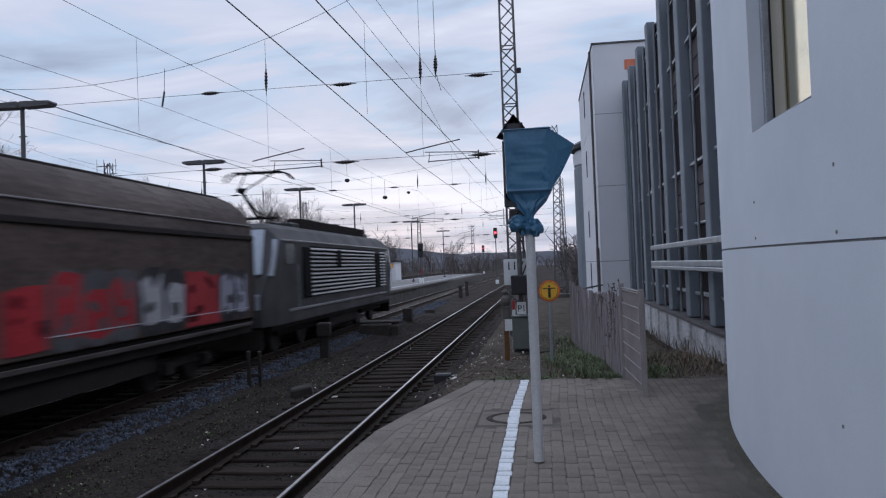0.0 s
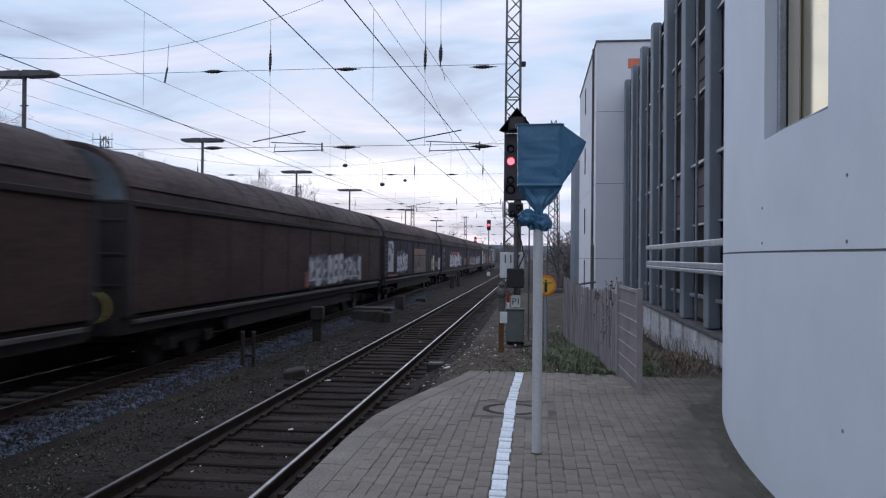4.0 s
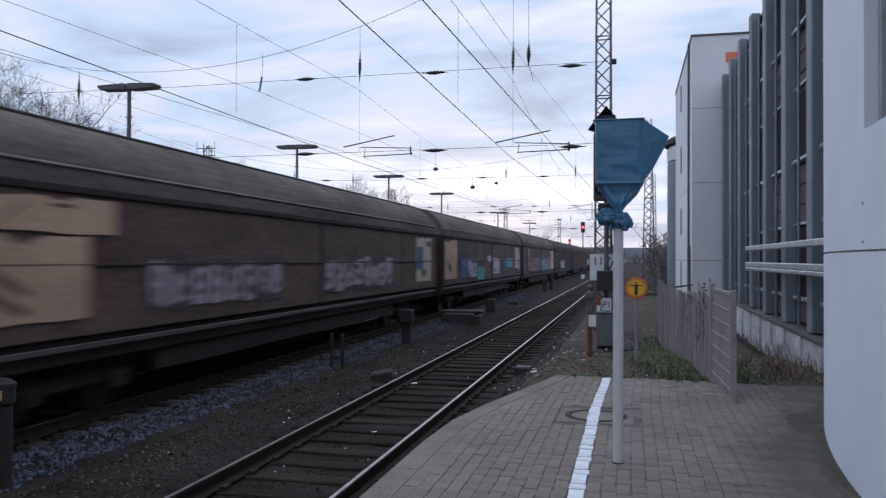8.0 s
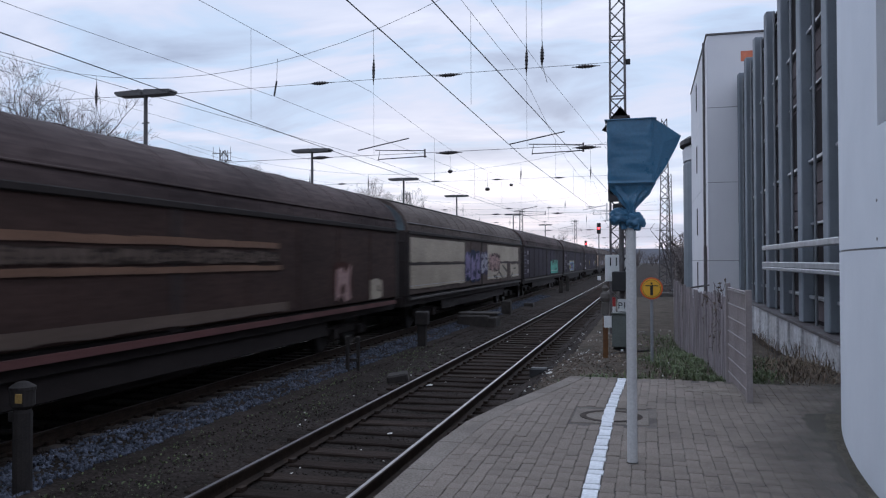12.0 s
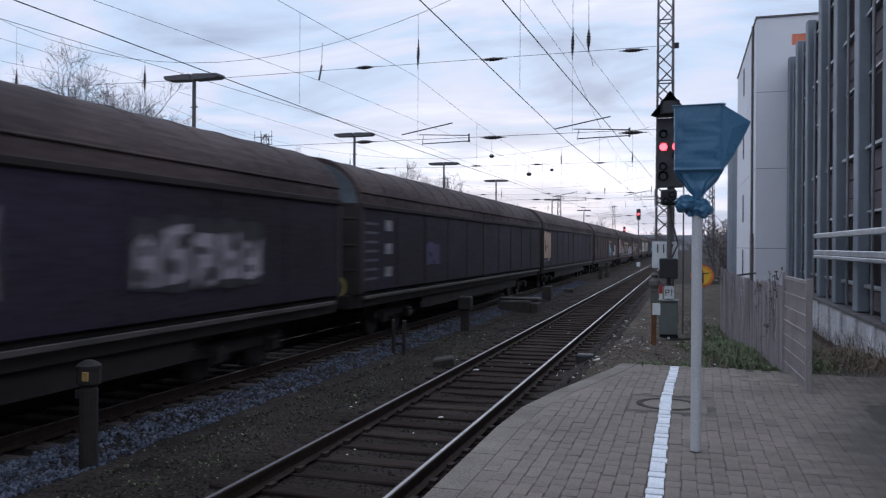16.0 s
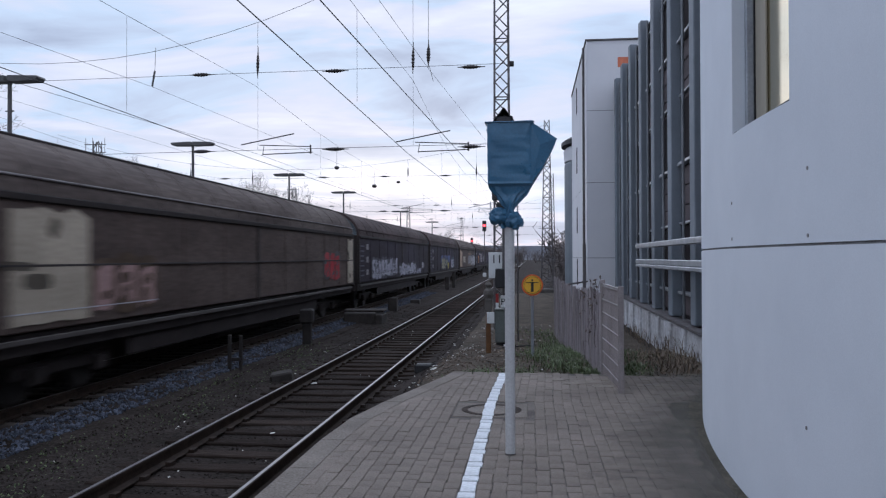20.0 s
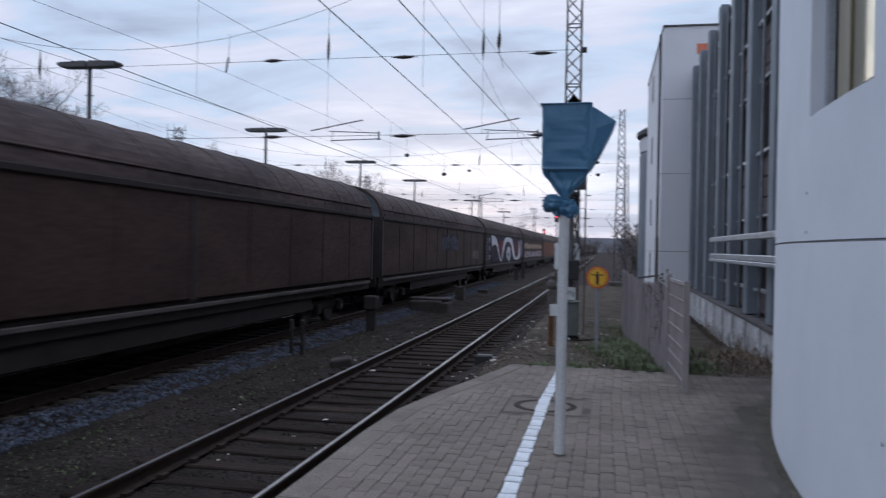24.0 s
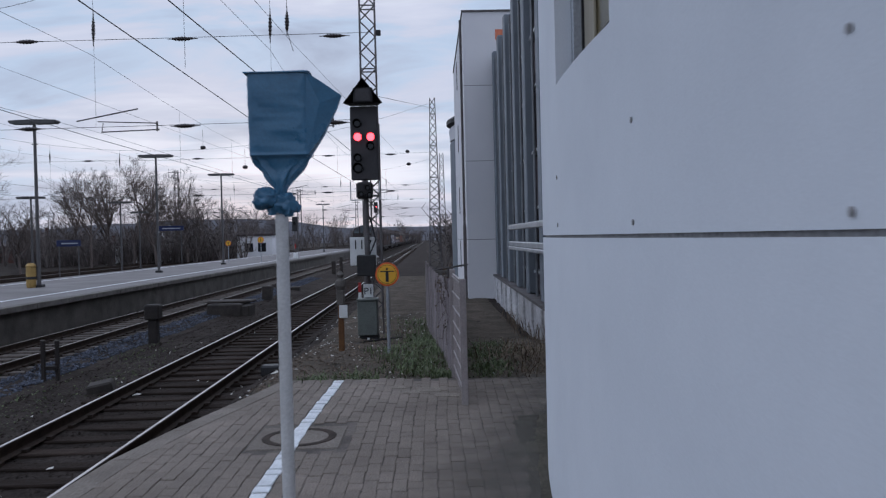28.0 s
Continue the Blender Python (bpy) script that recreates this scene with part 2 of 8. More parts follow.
M_POLE = mat("white_painted_pole", (0.56, 0.55, 0.54), 0.55, (0.46, 0.45, 0.44), 3.0, fine=0.12)
M_BAG = mat("blue_plastic_sheet", (0.052, 0.155, 0.262), 0.30, (0.040, 0.118, 0.205), 3.0, bump=0.004, bscale=9, fine=0.1, spec=0.5)
M_STEEL = mat("grey_lattice_steel", (0.155, 0.150, 0.155), 0.6, (0.105, 0.085, 0.08), 3.0, metal=0.3)
M_FENCE = mat("beige_grey_fence", (0.35, 0.305, 0.295), 0.75, (0.24, 0.205, 0.195), 1.5, vary=0.08, fine=0.15)
M_BLACK = mat("black_signal_paint", (0.018, 0.018, 0.020), 0.6, (0.030, 0.028, 0.028), 3.0)
M_UPRIGHT = mat("dull_steel_upright", (0.24, 0.25, 0.265), 0.55, (0.17, 0.175, 0.185), 4.0, metal=0.3, fine=0.15)
M_SIGNALGREY = mat("dark_signal_screen", (0.060, 0.055, 0.058), 0.65, (0.045, 0.042, 0.045), 3.0)
M_REDLAMP = mat("red_lamp_lit", (0.8, 0.02, 0.02), 0.3, fine=0, emit=(1.0, 0.045, 0.055), estr=7.0)
M_LENS = mat("dark_lamp_lens", (0.010, 0.010, 0.012), 0.2, fine=0)
M_WHITE = mat("white_enamel", (0.75, 0.75, 0.74), 0.5, (0.62, 0.62, 0.60), 3.0, fine=0.1)
M_RED = mat("red_enamel", (0.42, 0.030, 0.028), 0.5, fine=0.1)
M_RINGYELLOW = mat("faded_yellow_ring", (0.50, 0.42, 0.10), 0.7)
M_YELLOW = mat("yellow_enamel", (0.82, 0.46, 0.03), 0.5, (0.74, 0.40, 0.03), 3.0, fine=0.05)
M_BOXGREEN = mat("green_grey_cabinet", (0.135, 0.150, 0.135), 0.6, (0.10, 0.11, 0.10), 2.5)
M_WIRE = mat("dark_wire", (0.085, 0.080, 0.082), 0.6, fine=0)
M_INSUL = mat("brown_insulator", (0.030, 0.022, 0.020), 0.35, fine=0)
M_LAMPHEAD = mat("grey_lamp_head", (0.105, 0.10, 0.10), 0.6)
M_ASPHALT = mat("platform_asphalt", (0.225, 0.21, 0.205), 0.95, (0.165, 0.155, 0.15), 0.5, fscale=25, fine=0.15, spec=0.1)
M_PLATWALL = mat("weathered_platform_wall", (0.105, 0.093, 0.080), 0.9, (0.052, 0.046, 0.040), 1.3, bump=0.01, bscale=12)
M_GRASS = mat("grass_blade", (0.140, 0.172, 0.074), 0.7, (0.080, 0.102, 0.048), 4.0, island=0.4)
M_DRY = mat("dry_stalk", (0.24, 0.18, 0.125), 0.9, (0.12, 0.09, 0.065), 5.0, island=0.4)
M_BARK = mat("bare_branch", (0.135, 0.105, 0.092), 0.9, (0.085, 0.067, 0.060), 3.0)
M_SCRUB = mat("dark_scrub", (0.150, 0.125, 0.115), 0.95, (0.095, 0.080, 0.074), 0.4, island=0.4)
M_HILL = mat("wooded_hill", (0.100, 0.100, 0.118), 0.95, (0.070, 0.072, 0.086), 0.02)
M_LEAF = mat("dead_leaf", (0.170, 0.128, 0.098), 0.9, (0.085, 0.063, 0.048), 4.0, island=0.5, spec=0.1)
M_LITTER = mat("pale_litter", (0.70, 0.68, 0.64), 0.8, (0.5, 0.46, 0.4), 5.0, vary=0.3)
M_BRICK = mat("red_brick_house", (0.105, 0.052, 0.042), 0.9, (0.075, 0.040, 0.034), 0.6)
M_ROOF = mat("dark_roof_tiles", (0.060, 0.045, 0.045), 0.85)
M_OLDBLOCK = mat("sooty_concrete", (0.060, 0.050, 0.043), 0.9, (0.030, 0.026, 0.023), 3.0, bump=0.008, bscale=18)
M_CONCRETE = mat("old_concrete", (0.16, 0.145, 0.13), 0.9, (0.085, 0.075, 0.066), 3.0, bump=0.006, bscale=20)
M_DARKPOST = mat("dark_tarred_post", (0.030, 0.024, 0.021), 0.85, (0.018, 0.015, 0.014), 4.0)
M_BLUESIGN = mat("blue_station_sign", (0.014, 0.022, 0.085), 0.5, fine=0.05)
M_YBIN = mat("yellow_grit_bin", (0.40, 0.26, 0.08), 0.6)
# rolling stock
M_WAGON = [mat("brown_wagon_paint", (0.062, 0.036, 0.029), 0.75, (0.034, 0.021, 0.0175), 0.7, spec=0.15, bump=0.004, bscale=6, fscale=18, stretch=(1, 0.35, 1)),
           mat("violet_brown_wagon_paint", (0.035, 0.027, 0.044), 0.75, (0.026, 0.019, 0.022), 0.45, spec=0.15, bump=0.004, bscale=6, fscale=18, stretch=(1, 0.35, 1)),
           mat("cream_wagon_paint", (0.46, 0.42, 0.37), 0.65, (0.33, 0.29, 0.25), 0.5, fscale=14, stretch=(1, 0.35, 1)),
           mat("red_wagon_paint", (0.210, 0.078, 0.046), 0.75, (0.090, 0.052, 0.040), 0.9, fscale=14, spec=0.15, stretch=(1, 0.8, 0.5)),
           mat("weathered_brown_wagon_paint", (0.118, 0.088, 0.074), 0.75, (0.066, 0.048, 0.041), 0.8, spec=0.15, bump=0.004, bscale=6, fscale=18, stretch=(1, 0.35, 1))]
M_WROOF = mat("dirty_wagon_roof", (0.086, 0.062, 0.058), 0.85, (0.044, 0.032, 0.031), 0.8, fscale=12, stretch=(1, 0.3, 1), spec=0.15)
M_WROOF4 = mat("weathered_wagon_roof", (0.135, 0.108, 0.094), 0.85, (0.072, 0.056, 0.050), 0.8, fscale=12, stretch=(1, 0.3, 1), spec=0.15)
M_WEND = mat("wagon_end_paint", (0.042, 0.031, 0.028), 0.75, (0.025, 0.020, 0.019), 1.2)
M_WTOP = mat("pale_blue_end_panel", (0.13, 0.165, 0.185), 0.6, (0.045, 0.045, 0.048), 1.2)
M_CHASSIS = mat("sooty_underframe", (0.026, 0.018, 0.016), 0.9, (0.015, 0.011, 0.0095), 2.0)
M_WHEEL = mat("dark_wheel_steel", (0.040, 0.034, 0.030), 0.6, metal=0.4)
M_LOCO = mat("dark_grey_loco_paint", (0.098, 0.093, 0.094), 0.70, (0.058, 0.056, 0.057), 0.8, spec=0.12)
M_LOCOBLACK = mat("loco_black_and_rib_shade", (0.010, 0.010, 0.011), 0.8, (0.016, 0.015, 0.015), 3.0, spec=0.05)
M_LOCOLIGHT = mat("light_grey_cab_and_screen_reflection", (0.42, 0.46, 0.52), 0.4, (0.34, 0.37, 0.42), 1.0)
M_LOUVRE = mat("loco_louvre", (0.24, 0.228, 0.226), 0.40, (0.20, 0.19, 0.19), 2.0)


# ---- mesh helpers ----
class G:
    """Collects vertices and faces of one mesh."""

    def __init__(self):
        self.v, self.f = [], []

    def add(self, vs, fs):
        o = len(self.v)
        self.v += [tuple(p) for p in vs]
        self.f += [tuple(i + o for i in q) for q in fs]
        return self

    def box(self, x0, x1, y0, y1, z0, z1, m=None):
        vs = [(x, y, z) for x in (x0, x1) for y in (y0, y1) for z in (z0, z1)]
        if m is not None:
            vs = [m @ Vector(p) for p in vs]
        return self.add(vs, [(0, 1, 3, 2), (4, 6, 7, 5), (0, 4, 5, 1), (2, 3, 7, 6), (0, 2, 6, 4), (1, 5, 7, 3)])

    def cbox(self, x0, x1, y0, y1, z0, z1, c=0.01, m=None):
        """A box with chamfered edges."""
        c = min(c, 0.45 * min(x1 - x0, y1 - y0, z1 - z0))
        cx, cy, cz = (x0 + x1) / 2, (y0 + y1) / 2, (z0 + z1) / 2
        hx, hy, hz = (x1 - x0) / 2, (y1 - y0) / 2, (z1 - z0) / 2
        vs, idx = [], {}
        for sx in (-1, 1):
            for sy in (-1, 1):
                for sz in (-1, 1):
                    for a in range(3):
                        d = [hx - c, hy - c, hz - c]
                        d[a] += c
                        idx[sx, sy, sz, a] = len(vs)
                        vs.append(Vector((cx + sx * d[0], cy + sy * d[1], cz + sz * d[2])))
        fs = []
        for a in range(3):
            b_, c_ = (a + 1) % 3, (a + 2) % 3
            for s in (-1, 1):
                q = []
                for sb, sc in ((-1, -1), (1, -1), (1, 1), (-1, 1)):
                    k = [0, 0, 0]
                    k[a], k[b_], k[c_] = s, sb, sc
                    q.append(idx[(*k, a)])
                fs.append(q if s > 0 else q[::-1])
            for sb in (-1, 1):
                for sc in (-1, 1):
                    k0, k1 = [0, 0, 0], [0, 0, 0]
                    k0[a], k1[a] = -1, 1
                    k0[b_] = k1[b_] = sb
                    k0[c_] = k1[c_] = sc
                    q = [idx[(*k0, b_)], idx[(*k1, b_)], idx[(*k1, c_)], idx[(*k0, c_)]]
                    fs.append(q if sb * sc < 0 else q[::-1])
        for sx in (-1, 1):
            for sy in (-1, 1):
                for sz in (-1, 1):
                    q = [idx[sx, sy, sz, a] for a in range(3)]
                    fs.append(q if sx * sy * sz > 0 else q[::-1])
        if m is not None:
            vs = [m @ p for p in vs]
        return self.add(vs, fs)

    def tube(self, p0, p1, r0, r1=None, n=8, caps=True):
        p0, p1 = Vector(p0), Vector(p1)
        r1 = r0 if r1 is None else r1
        d = p1 - p0
        if d.length < 1e-6:
            return self
        q = d.to_track_quat("Z", "Y")
        vs = []
        for p, r in ((p0, r0), (p1, r1)):
            vs += [p + q @ Vector((r * math.cos(2 * math.pi * i / n), r * math.sin(2 * math.pi * i / n), 0)) for i in range(n)]
        fs = [(i, (i + 1) % n, n + (i + 1) % n, n + i) for i in range(n)]
        if caps:
            fs += [tuple(range(n))[::-1], tuple(range(n, 2 * n))]
        return self.add(vs, fs)

    def line(self, pts, r, n=5):
        for a, b in zip(pts, pts[1:]):
            self.tube(a, b, r, n=n, caps=False)
        return self

    def prism(self, prof, axis, c0, c1, m=None):
        """Extrudes a closed outline along an axis; the outline's two numbers are the other two axes in order."""
        n = len(prof)
        vs = []
        for c in (c0, c1):
            for a, b in prof:
                p = [a, b]
                p.insert(axis, c)
                vs.append(Vector(p))
        if m is not None:
            vs = [m @ p for p in vs]
        fs = [(i, (i + 1) % n, n + (i + 1) % n, n + i) for i in range(n)]
        fs += [tuple(range(n))[::-1], tuple(range(n, 2 * n))]
        return self.add(vs, fs)

    def lathe(self, prof, c=(0, 0, 0), n=16, q=None):
        """Turns (radius, height) rows round the z axis."""
        vs = []
        c = Vector(c)
        for r, h in prof:
            for i in range(n):
                p = Vector((r * math.cos(2 * math.pi * i / n), r * math.sin(2 * math.pi * i / n), h))
                vs.append(c + (q @ p if q else p))
        fs = []
        for k in range(len(prof) - 1):
            fs += [(k * n + i, k * n + (i + 1) % n, (k + 1) * n + (i + 1) % n, (k + 1) * n + i) for i in range(n)]
        fs += [tuple(range(n))[::-1], tuple(range((len(prof) - 1) * n, len(prof) * n))]
        return self.add(vs, fs)

    def mesh(self, name, material, smooth=False):
        me = bpy.data.meshes.new(name)
        me.from_pydata(self.v, [], self.f)
        me.update()
        bm = bmesh.new()
        bm.from_mesh(me)
        bmesh.ops.recalc_face_normals(bm, faces=bm.faces)
        bm.to_mesh(me)
        bm.free()
        me.materials.append(material)
        if smooth:
            me.shade_smooth()
        return me


def part(name, g, material, parent, label="", smooth=False, at=None, kind=""):
    ob = new(name, g.mesh(name, material, smooth) if isinstance(g, G) else g)
    ob.parent = parent
    if at is not None:
        ob.matrix_basis = at
    if label:
        ob["label"] = label
    if kind:
        ob["kind"] = kind
    return ob


def thing(name, label, category, at=None, group="", kind=""):
    ob = new(name)
    ob.empty_display_size = 0.2
    if at is not None:
        ob.matrix_basis = at if isinstance(at, Matrix) else Matrix.Translation(at)
    return tagged(ob, label, category, group, kind)


def solid(name, g, material, label, category, at=None, group="", kind="", smooth=False):
    ob = new(name, g.mesh(name, material, smooth))
    if at is not None:
        ob.matrix_basis = at if isinstance(at, Matrix) else Matrix.Translation(at)
    return tagged(ob, label, category, group, kind)


# ---- plan, metres: y along the tracks, z 0 on the near platform ----
RAIL = -0.56
GROUND = -0.80
TRACKS = [-3.88, -8.93]


def smooth01(a, b, x):
    t = min(1.0, max(0.0, (x - a) / (b - a)))
    return t * t * (3 - 2 * t)


def ground_z(x, y):
    """The height of the ground: flat along the tracks, a verge beyond the platform's end, level land to the sides."""
    z = GROUND
    verge = smooth01(-2.9, -1.5, x) * smooth01(60, 30, y)
    top = -0.14 - 0.40 * smooth01(13.0, 21.0, y)
    z += verge * (top - z)
    for tx in TRACKS:
        d = abs(x - tx)
        z += 0.05 * smooth01(1.9, 1.6, d) - 0.02 * smooth01(1.5, 1.2, d)
    if -7.7 < x < -6.3:
        z += 0.05
    near = smooth01(90, 20, abs(y - 15))
    z += near * 0.035 * noise.noise((x * 1.1, y * 1.1, 0)) + near * 0.02 * noise.noise((x * 4, y * 4, 3))
    return z


def build_ground():
    g = G()
    xs = [-2500, -800, -300, -120, -60, -40, -30] + [-24 + 0.5 * i for i in range(12)] + [-18 + 0.25 * i for i in range(88)] + [4 + 0.5 * i for i in range(8)] + [10, 20, 50, 150, 600, 2500]
    ys = [-2500, -800, -300, -100, -40, -15] + [-6 + 0.3 * i for i in range(130)] + [33 + 1.0 * i for i in range(40)] + [75, 80, 90, 105, 130, 170, 240, 400, 800, 2500]
    n = len(ys)
    vs = [(x, y, ground_z(x, y)) for x in xs for y in ys]
    fs = [(i * n + j, (i + 1) * n + j, (i + 1) * n + j + 1, i * n + j + 1) for i in range(len(xs) - 1) for j in range(n - 1)]
    g.add(vs, fs)
    return solid("ground", g, M_SOIL, "dark soil and old ballast between the tracks", "ground", kind="structure", smooth=True)


build_ground()


def build_verge():
    """Leaf mould and trodden earth on the strip beyond the platform's end."""
    g = G()
    xs = [-2.3 + 0.2 * i for i in range(26)]
    ys = [11.3 + 0.4 * i for i in range(110)]
    n = len(ys)
    vs = [(x, y, ground_z(x, y) + 0.014 - (0.10 if i in (0, len(xs) - 1) or j in (0, n - 1) else 0.0)) for i, x in enumerate(xs) for j, y in enumerate(ys)]
    g.add(vs, [(i * n + j, (i + 1) * n + j, (i + 1) * n + j + 1, i * n + j + 1) for i in range(len(xs) - 1) for j in range(n - 1)])
    return solid("verge", g, M_VERGE, "brown earth and leaf mould beyond the platform's end", "ground", kind="structure", smooth=True)


build_verge()


# ---- the near platform ----
def plat_edge(y):
    return -2.27 + 0.72 * smooth01(7.2, 12.6, y) * 1.25


PLAT_END = 11.6
plat = thing("platform", "brick-paved end of a station platform with a white safety line", "platform", kind="structure")
g = G()
ye = [-8, 0, 4, 6, 7.2, 7.8, 8.4, 9, 9.6, 10.2, 10.8, PLAT_END]
outl = [(plat_edge(y) + 0.03, y) for y in ye] + [(2.0, PLAT_END - 0.25), (3.0, PLAT_END - 0.9), (3.0, -8)]
g.prism(outl, 2, -0.9, -0.0085)
part("bedding", g, M_JOINT, plat, "dark sandy joints between the pavers")
# concrete edge slabs
y = -8.0
while y < PLAT_END - 0.3:
    y1 = min(y + 1.0, PLAT_END - 0.05)
    a, b = plat_edge(y + 0.005), plat_edge(y1 - 0.005)
    g = G()
    w_ = 0.23
    vs = [(a, y + 0.006, -0.32), (a + w_, y + 0.006, -0.32), (b + w_, y1 - 0.006, -0.32), (b, y1 - 0.006, -0.32)]
    top = [(p[0] + (0.015 if i in (0, 3) else 0), p[1], 0.0) for i, p in enumerate(vs)]
    mid = [(p[0], p[1], -0.02) for p in vs]
    g.add(vs + mid + top, [(0, 1, 2, 3), (0, 4, 5, 1), (1, 5, 6, 2), (2, 6, 7, 3), (3, 7, 4, 0), (4, 8, 9, 5), (5, 9, 10, 6), (6, 10, 11, 7), (7, 11, 8, 4), (8, 11, 10, 9)])
    part("edge_slab", g, M_KERB, plat)
    y = y1

# tracks -----------------------------------------------------------------
RAIL_PROF = [(-0.075, -0.17), (0.075, -0.17), (0.075, -0.158), (0.012, -0.135), (0.010, -0.05), (0.036, -0.038), (0.036, -0.004),
             (-0.036, -0.004), (-0.036, -0.038), (-0.010, -0.05), (-0.012, -0.135), (-0.075, -0.158)]


def build_track(name, tx, wood, y0, y1, label):
    tr = thing(name, label, "railway track", kind="structure")
    for s in (-1, 1):
        g = G()
        g.prism([(tx + s * 0.753 + a, RAIL + b) for a, b in RAIL_PROF], 1, -900, 1300)
        r = part("rail", g, M_RAIL, tr)
        g = G()
        c = tx + s * 0.753
        g.prism([(c - 0.019, RAIL - 0.0045), (c + 0.019, RAIL - 0.0045), (c + 0.016, RAIL), (c - 0.016, RAIL)], 1, -900, 1300)
        part("rail_head", g, M_RAILTOP if wood else M_RAILDULL, r, "polished running surface")
    g = G()
    if wood:
        g.cbox(-1.28, 1.28, -0.125, 0.125, -0.16, 0, 0.015)
    else:
        g.cbox(-1.28, 1.28, -0.14, 0.14, -0.18, 0, 0.03)
    me = g.mesh("sleeper", M_SLEEPER if wood else M_SLEEPER_C)
    y, k = y0, 0
    rng = random.Random(int(-tx * 10))
    while y < y1:
        if k < 150:
            part("sleeper", me, None, tr, at=pose(tx + rng.uniform(-.03, .03), y, RAIL - 0.172 + rng.uniform(-.006, .004), 0, rng.uniform(-.4, .4), rng.uniform(-.8, .8)))
        y += 0.63
        k += 1
    g = G()
    for i in range(160):
        yy = y + i * 0.63
        g.box(tx - 1.28, tx + 1.28, yy - 0.12, yy + 0.12, RAIL - 0.33, RAIL - 0.175)
    part("far_sleepers", g, M_SLEEPER if wood else M_SLEEPER_C, tr, kind="stuff")
    # fastening plates
    g = G()
    for i in range(80):
        yy = y0 + i * 0.63
        for s in (-1, 1):
            for o in (-0.11, 0.11):
                g.box(tx + s * 0.753 + o - 0.035, tx + s * 0.753 + o + 0.035, yy - 0.06, yy + 0.06, RAIL - 0.172, RAIL - 0.13)
    part("fastenings", g, M_RAIL, tr, "rusty rail fastenings", kind="stuff")
    return tr


build_track("track_1", TRACKS[0], True, 2.4, 92, "track with polished rails on dark wooden sleepers")
build_track("track_2", TRACKS[1], False, 5.0, 95, "through track with rusty rails on brown-stained sleepers")


def stones(name, material, n, x0, x1, y0, y1, size, zoff, label, seed):
    rng = random.Random(seed)
    g = G()
    for _ in range(n):
        y = y0 + (y1 - y0) * rng.random() ** 1.6
        x = rng.uniform(x0, x1)
        if any(abs(x - tx) < 1.3 and (y - y_s) % 0.63 < 0.14 or abs(x - tx) < 1.3 and (y - y_s) % 0.63 > 0.49 for tx, y_s in ((TRACKS[0], 2.4), (TRACKS[1], 5.0))):
            continue
        s = size * rng.uniform(0.5, 1.25)
        z = ground_z(x, y) + zoff + s * 0.15
        m = Matrix.Translation((x, y, z)) @ Euler((rng.uniform(0, 6), rng.uniform(0, 6), rng.uniform(0, 6))).to_matrix().to_4x4()
        vs = [(1, 0, -.35), (-.5, .8, -.4), (-.5, -.8, -.3), (.4, .5, .5), (-.7, 0, .45), (.4, -.55, .55)]
        vs = [m @ (Vector(p) * s * rng.uniform(.8, 1.2)) for p in vs]
        g.add(vs, [(0, 2, 1), (3, 4, 5), (0, 1, 3), (1, 4, 3), (1, 2, 4), (2, 5, 4), (2, 0, 5), (0, 3, 5)])
    return solid(name, g, material, label, "ballast", kind="stuff")


stones("old_ballast", M_BALLAST_OLD, 20000, -6.5, -2.35, 3.5, 40, 0.019, -0.003, "small dirty brown ballast stones round the rusty track", 11)
stones("grey_ballast", M_BALLAST_NEW, 11000, -7.75, -6.75, 5.5, 55, 0.033, 0.005, "fresh blue-grey ballast shoulder beside the through track", 12)
stones("dark_ballast", M_BALLAST_OLD, 5000, -10.5, -7.4, 8, 50, 0.04, 0.0, "dark ballast stones between the sleepers", 13)

# ---- far platform ----
FP = 0.20
fpl = thing("far_platform", "asphalt island platform with white lines behind the through track", "platform", kind="structure")
g = G()
g.prism([(-18.6, -0.9), (-10.75, -0.9), (-10.75, FP - 0.16), (-18.6, FP - 0.16)], 1, -60, 140)
part("platform_wall", g, M_PLATWALL, fpl, "weathered dark platform wall")
g = G()
g.box(-18.2, -10.95, -60, 140, FP - 0.16, FP)
part("surface", g, M_ASPHALT, fpl)
for i in range(40):
    g = G()
    g.cbox(-10.95, -10.58, 8 + i * 2.0 + .01, 10 + i * 2.0 - .01, FP - 0.16, FP + 0.004, 0.012)
    part("edge_slab", g, M_CONCRETE, fpl)
for x, w_ in ((-12.1, 0.13), (-17.3, 0.11)):
    g = G()
    g.box(x - w_ / 2, x + w_ / 2, -60, 140, FP - 0.05, FP + 0.005)
    part("safety_line", g, M_WHITELINE, fpl, "white painted line")

# ---- curved white building beside the platform ----
WALL_R, WALL_C = 16.0, (17.20, 5.30)
TOPZ = 7.5


def wall_pt(y, off=0.0):
    """A point of the curved wall at y; off pushes it out towards the tracks."""
    r = WALL_R + off
    return WALL_C[0] - math.sqrt(max(0.0, r * r - (y - WALL_C[1]) ** 2)), y


cw = thing("curved_building", "pale grey rendered building with a curved wall and deep window", "building", kind="structure")
WIN = (4.56, 5.86, 2.615, 4.6)


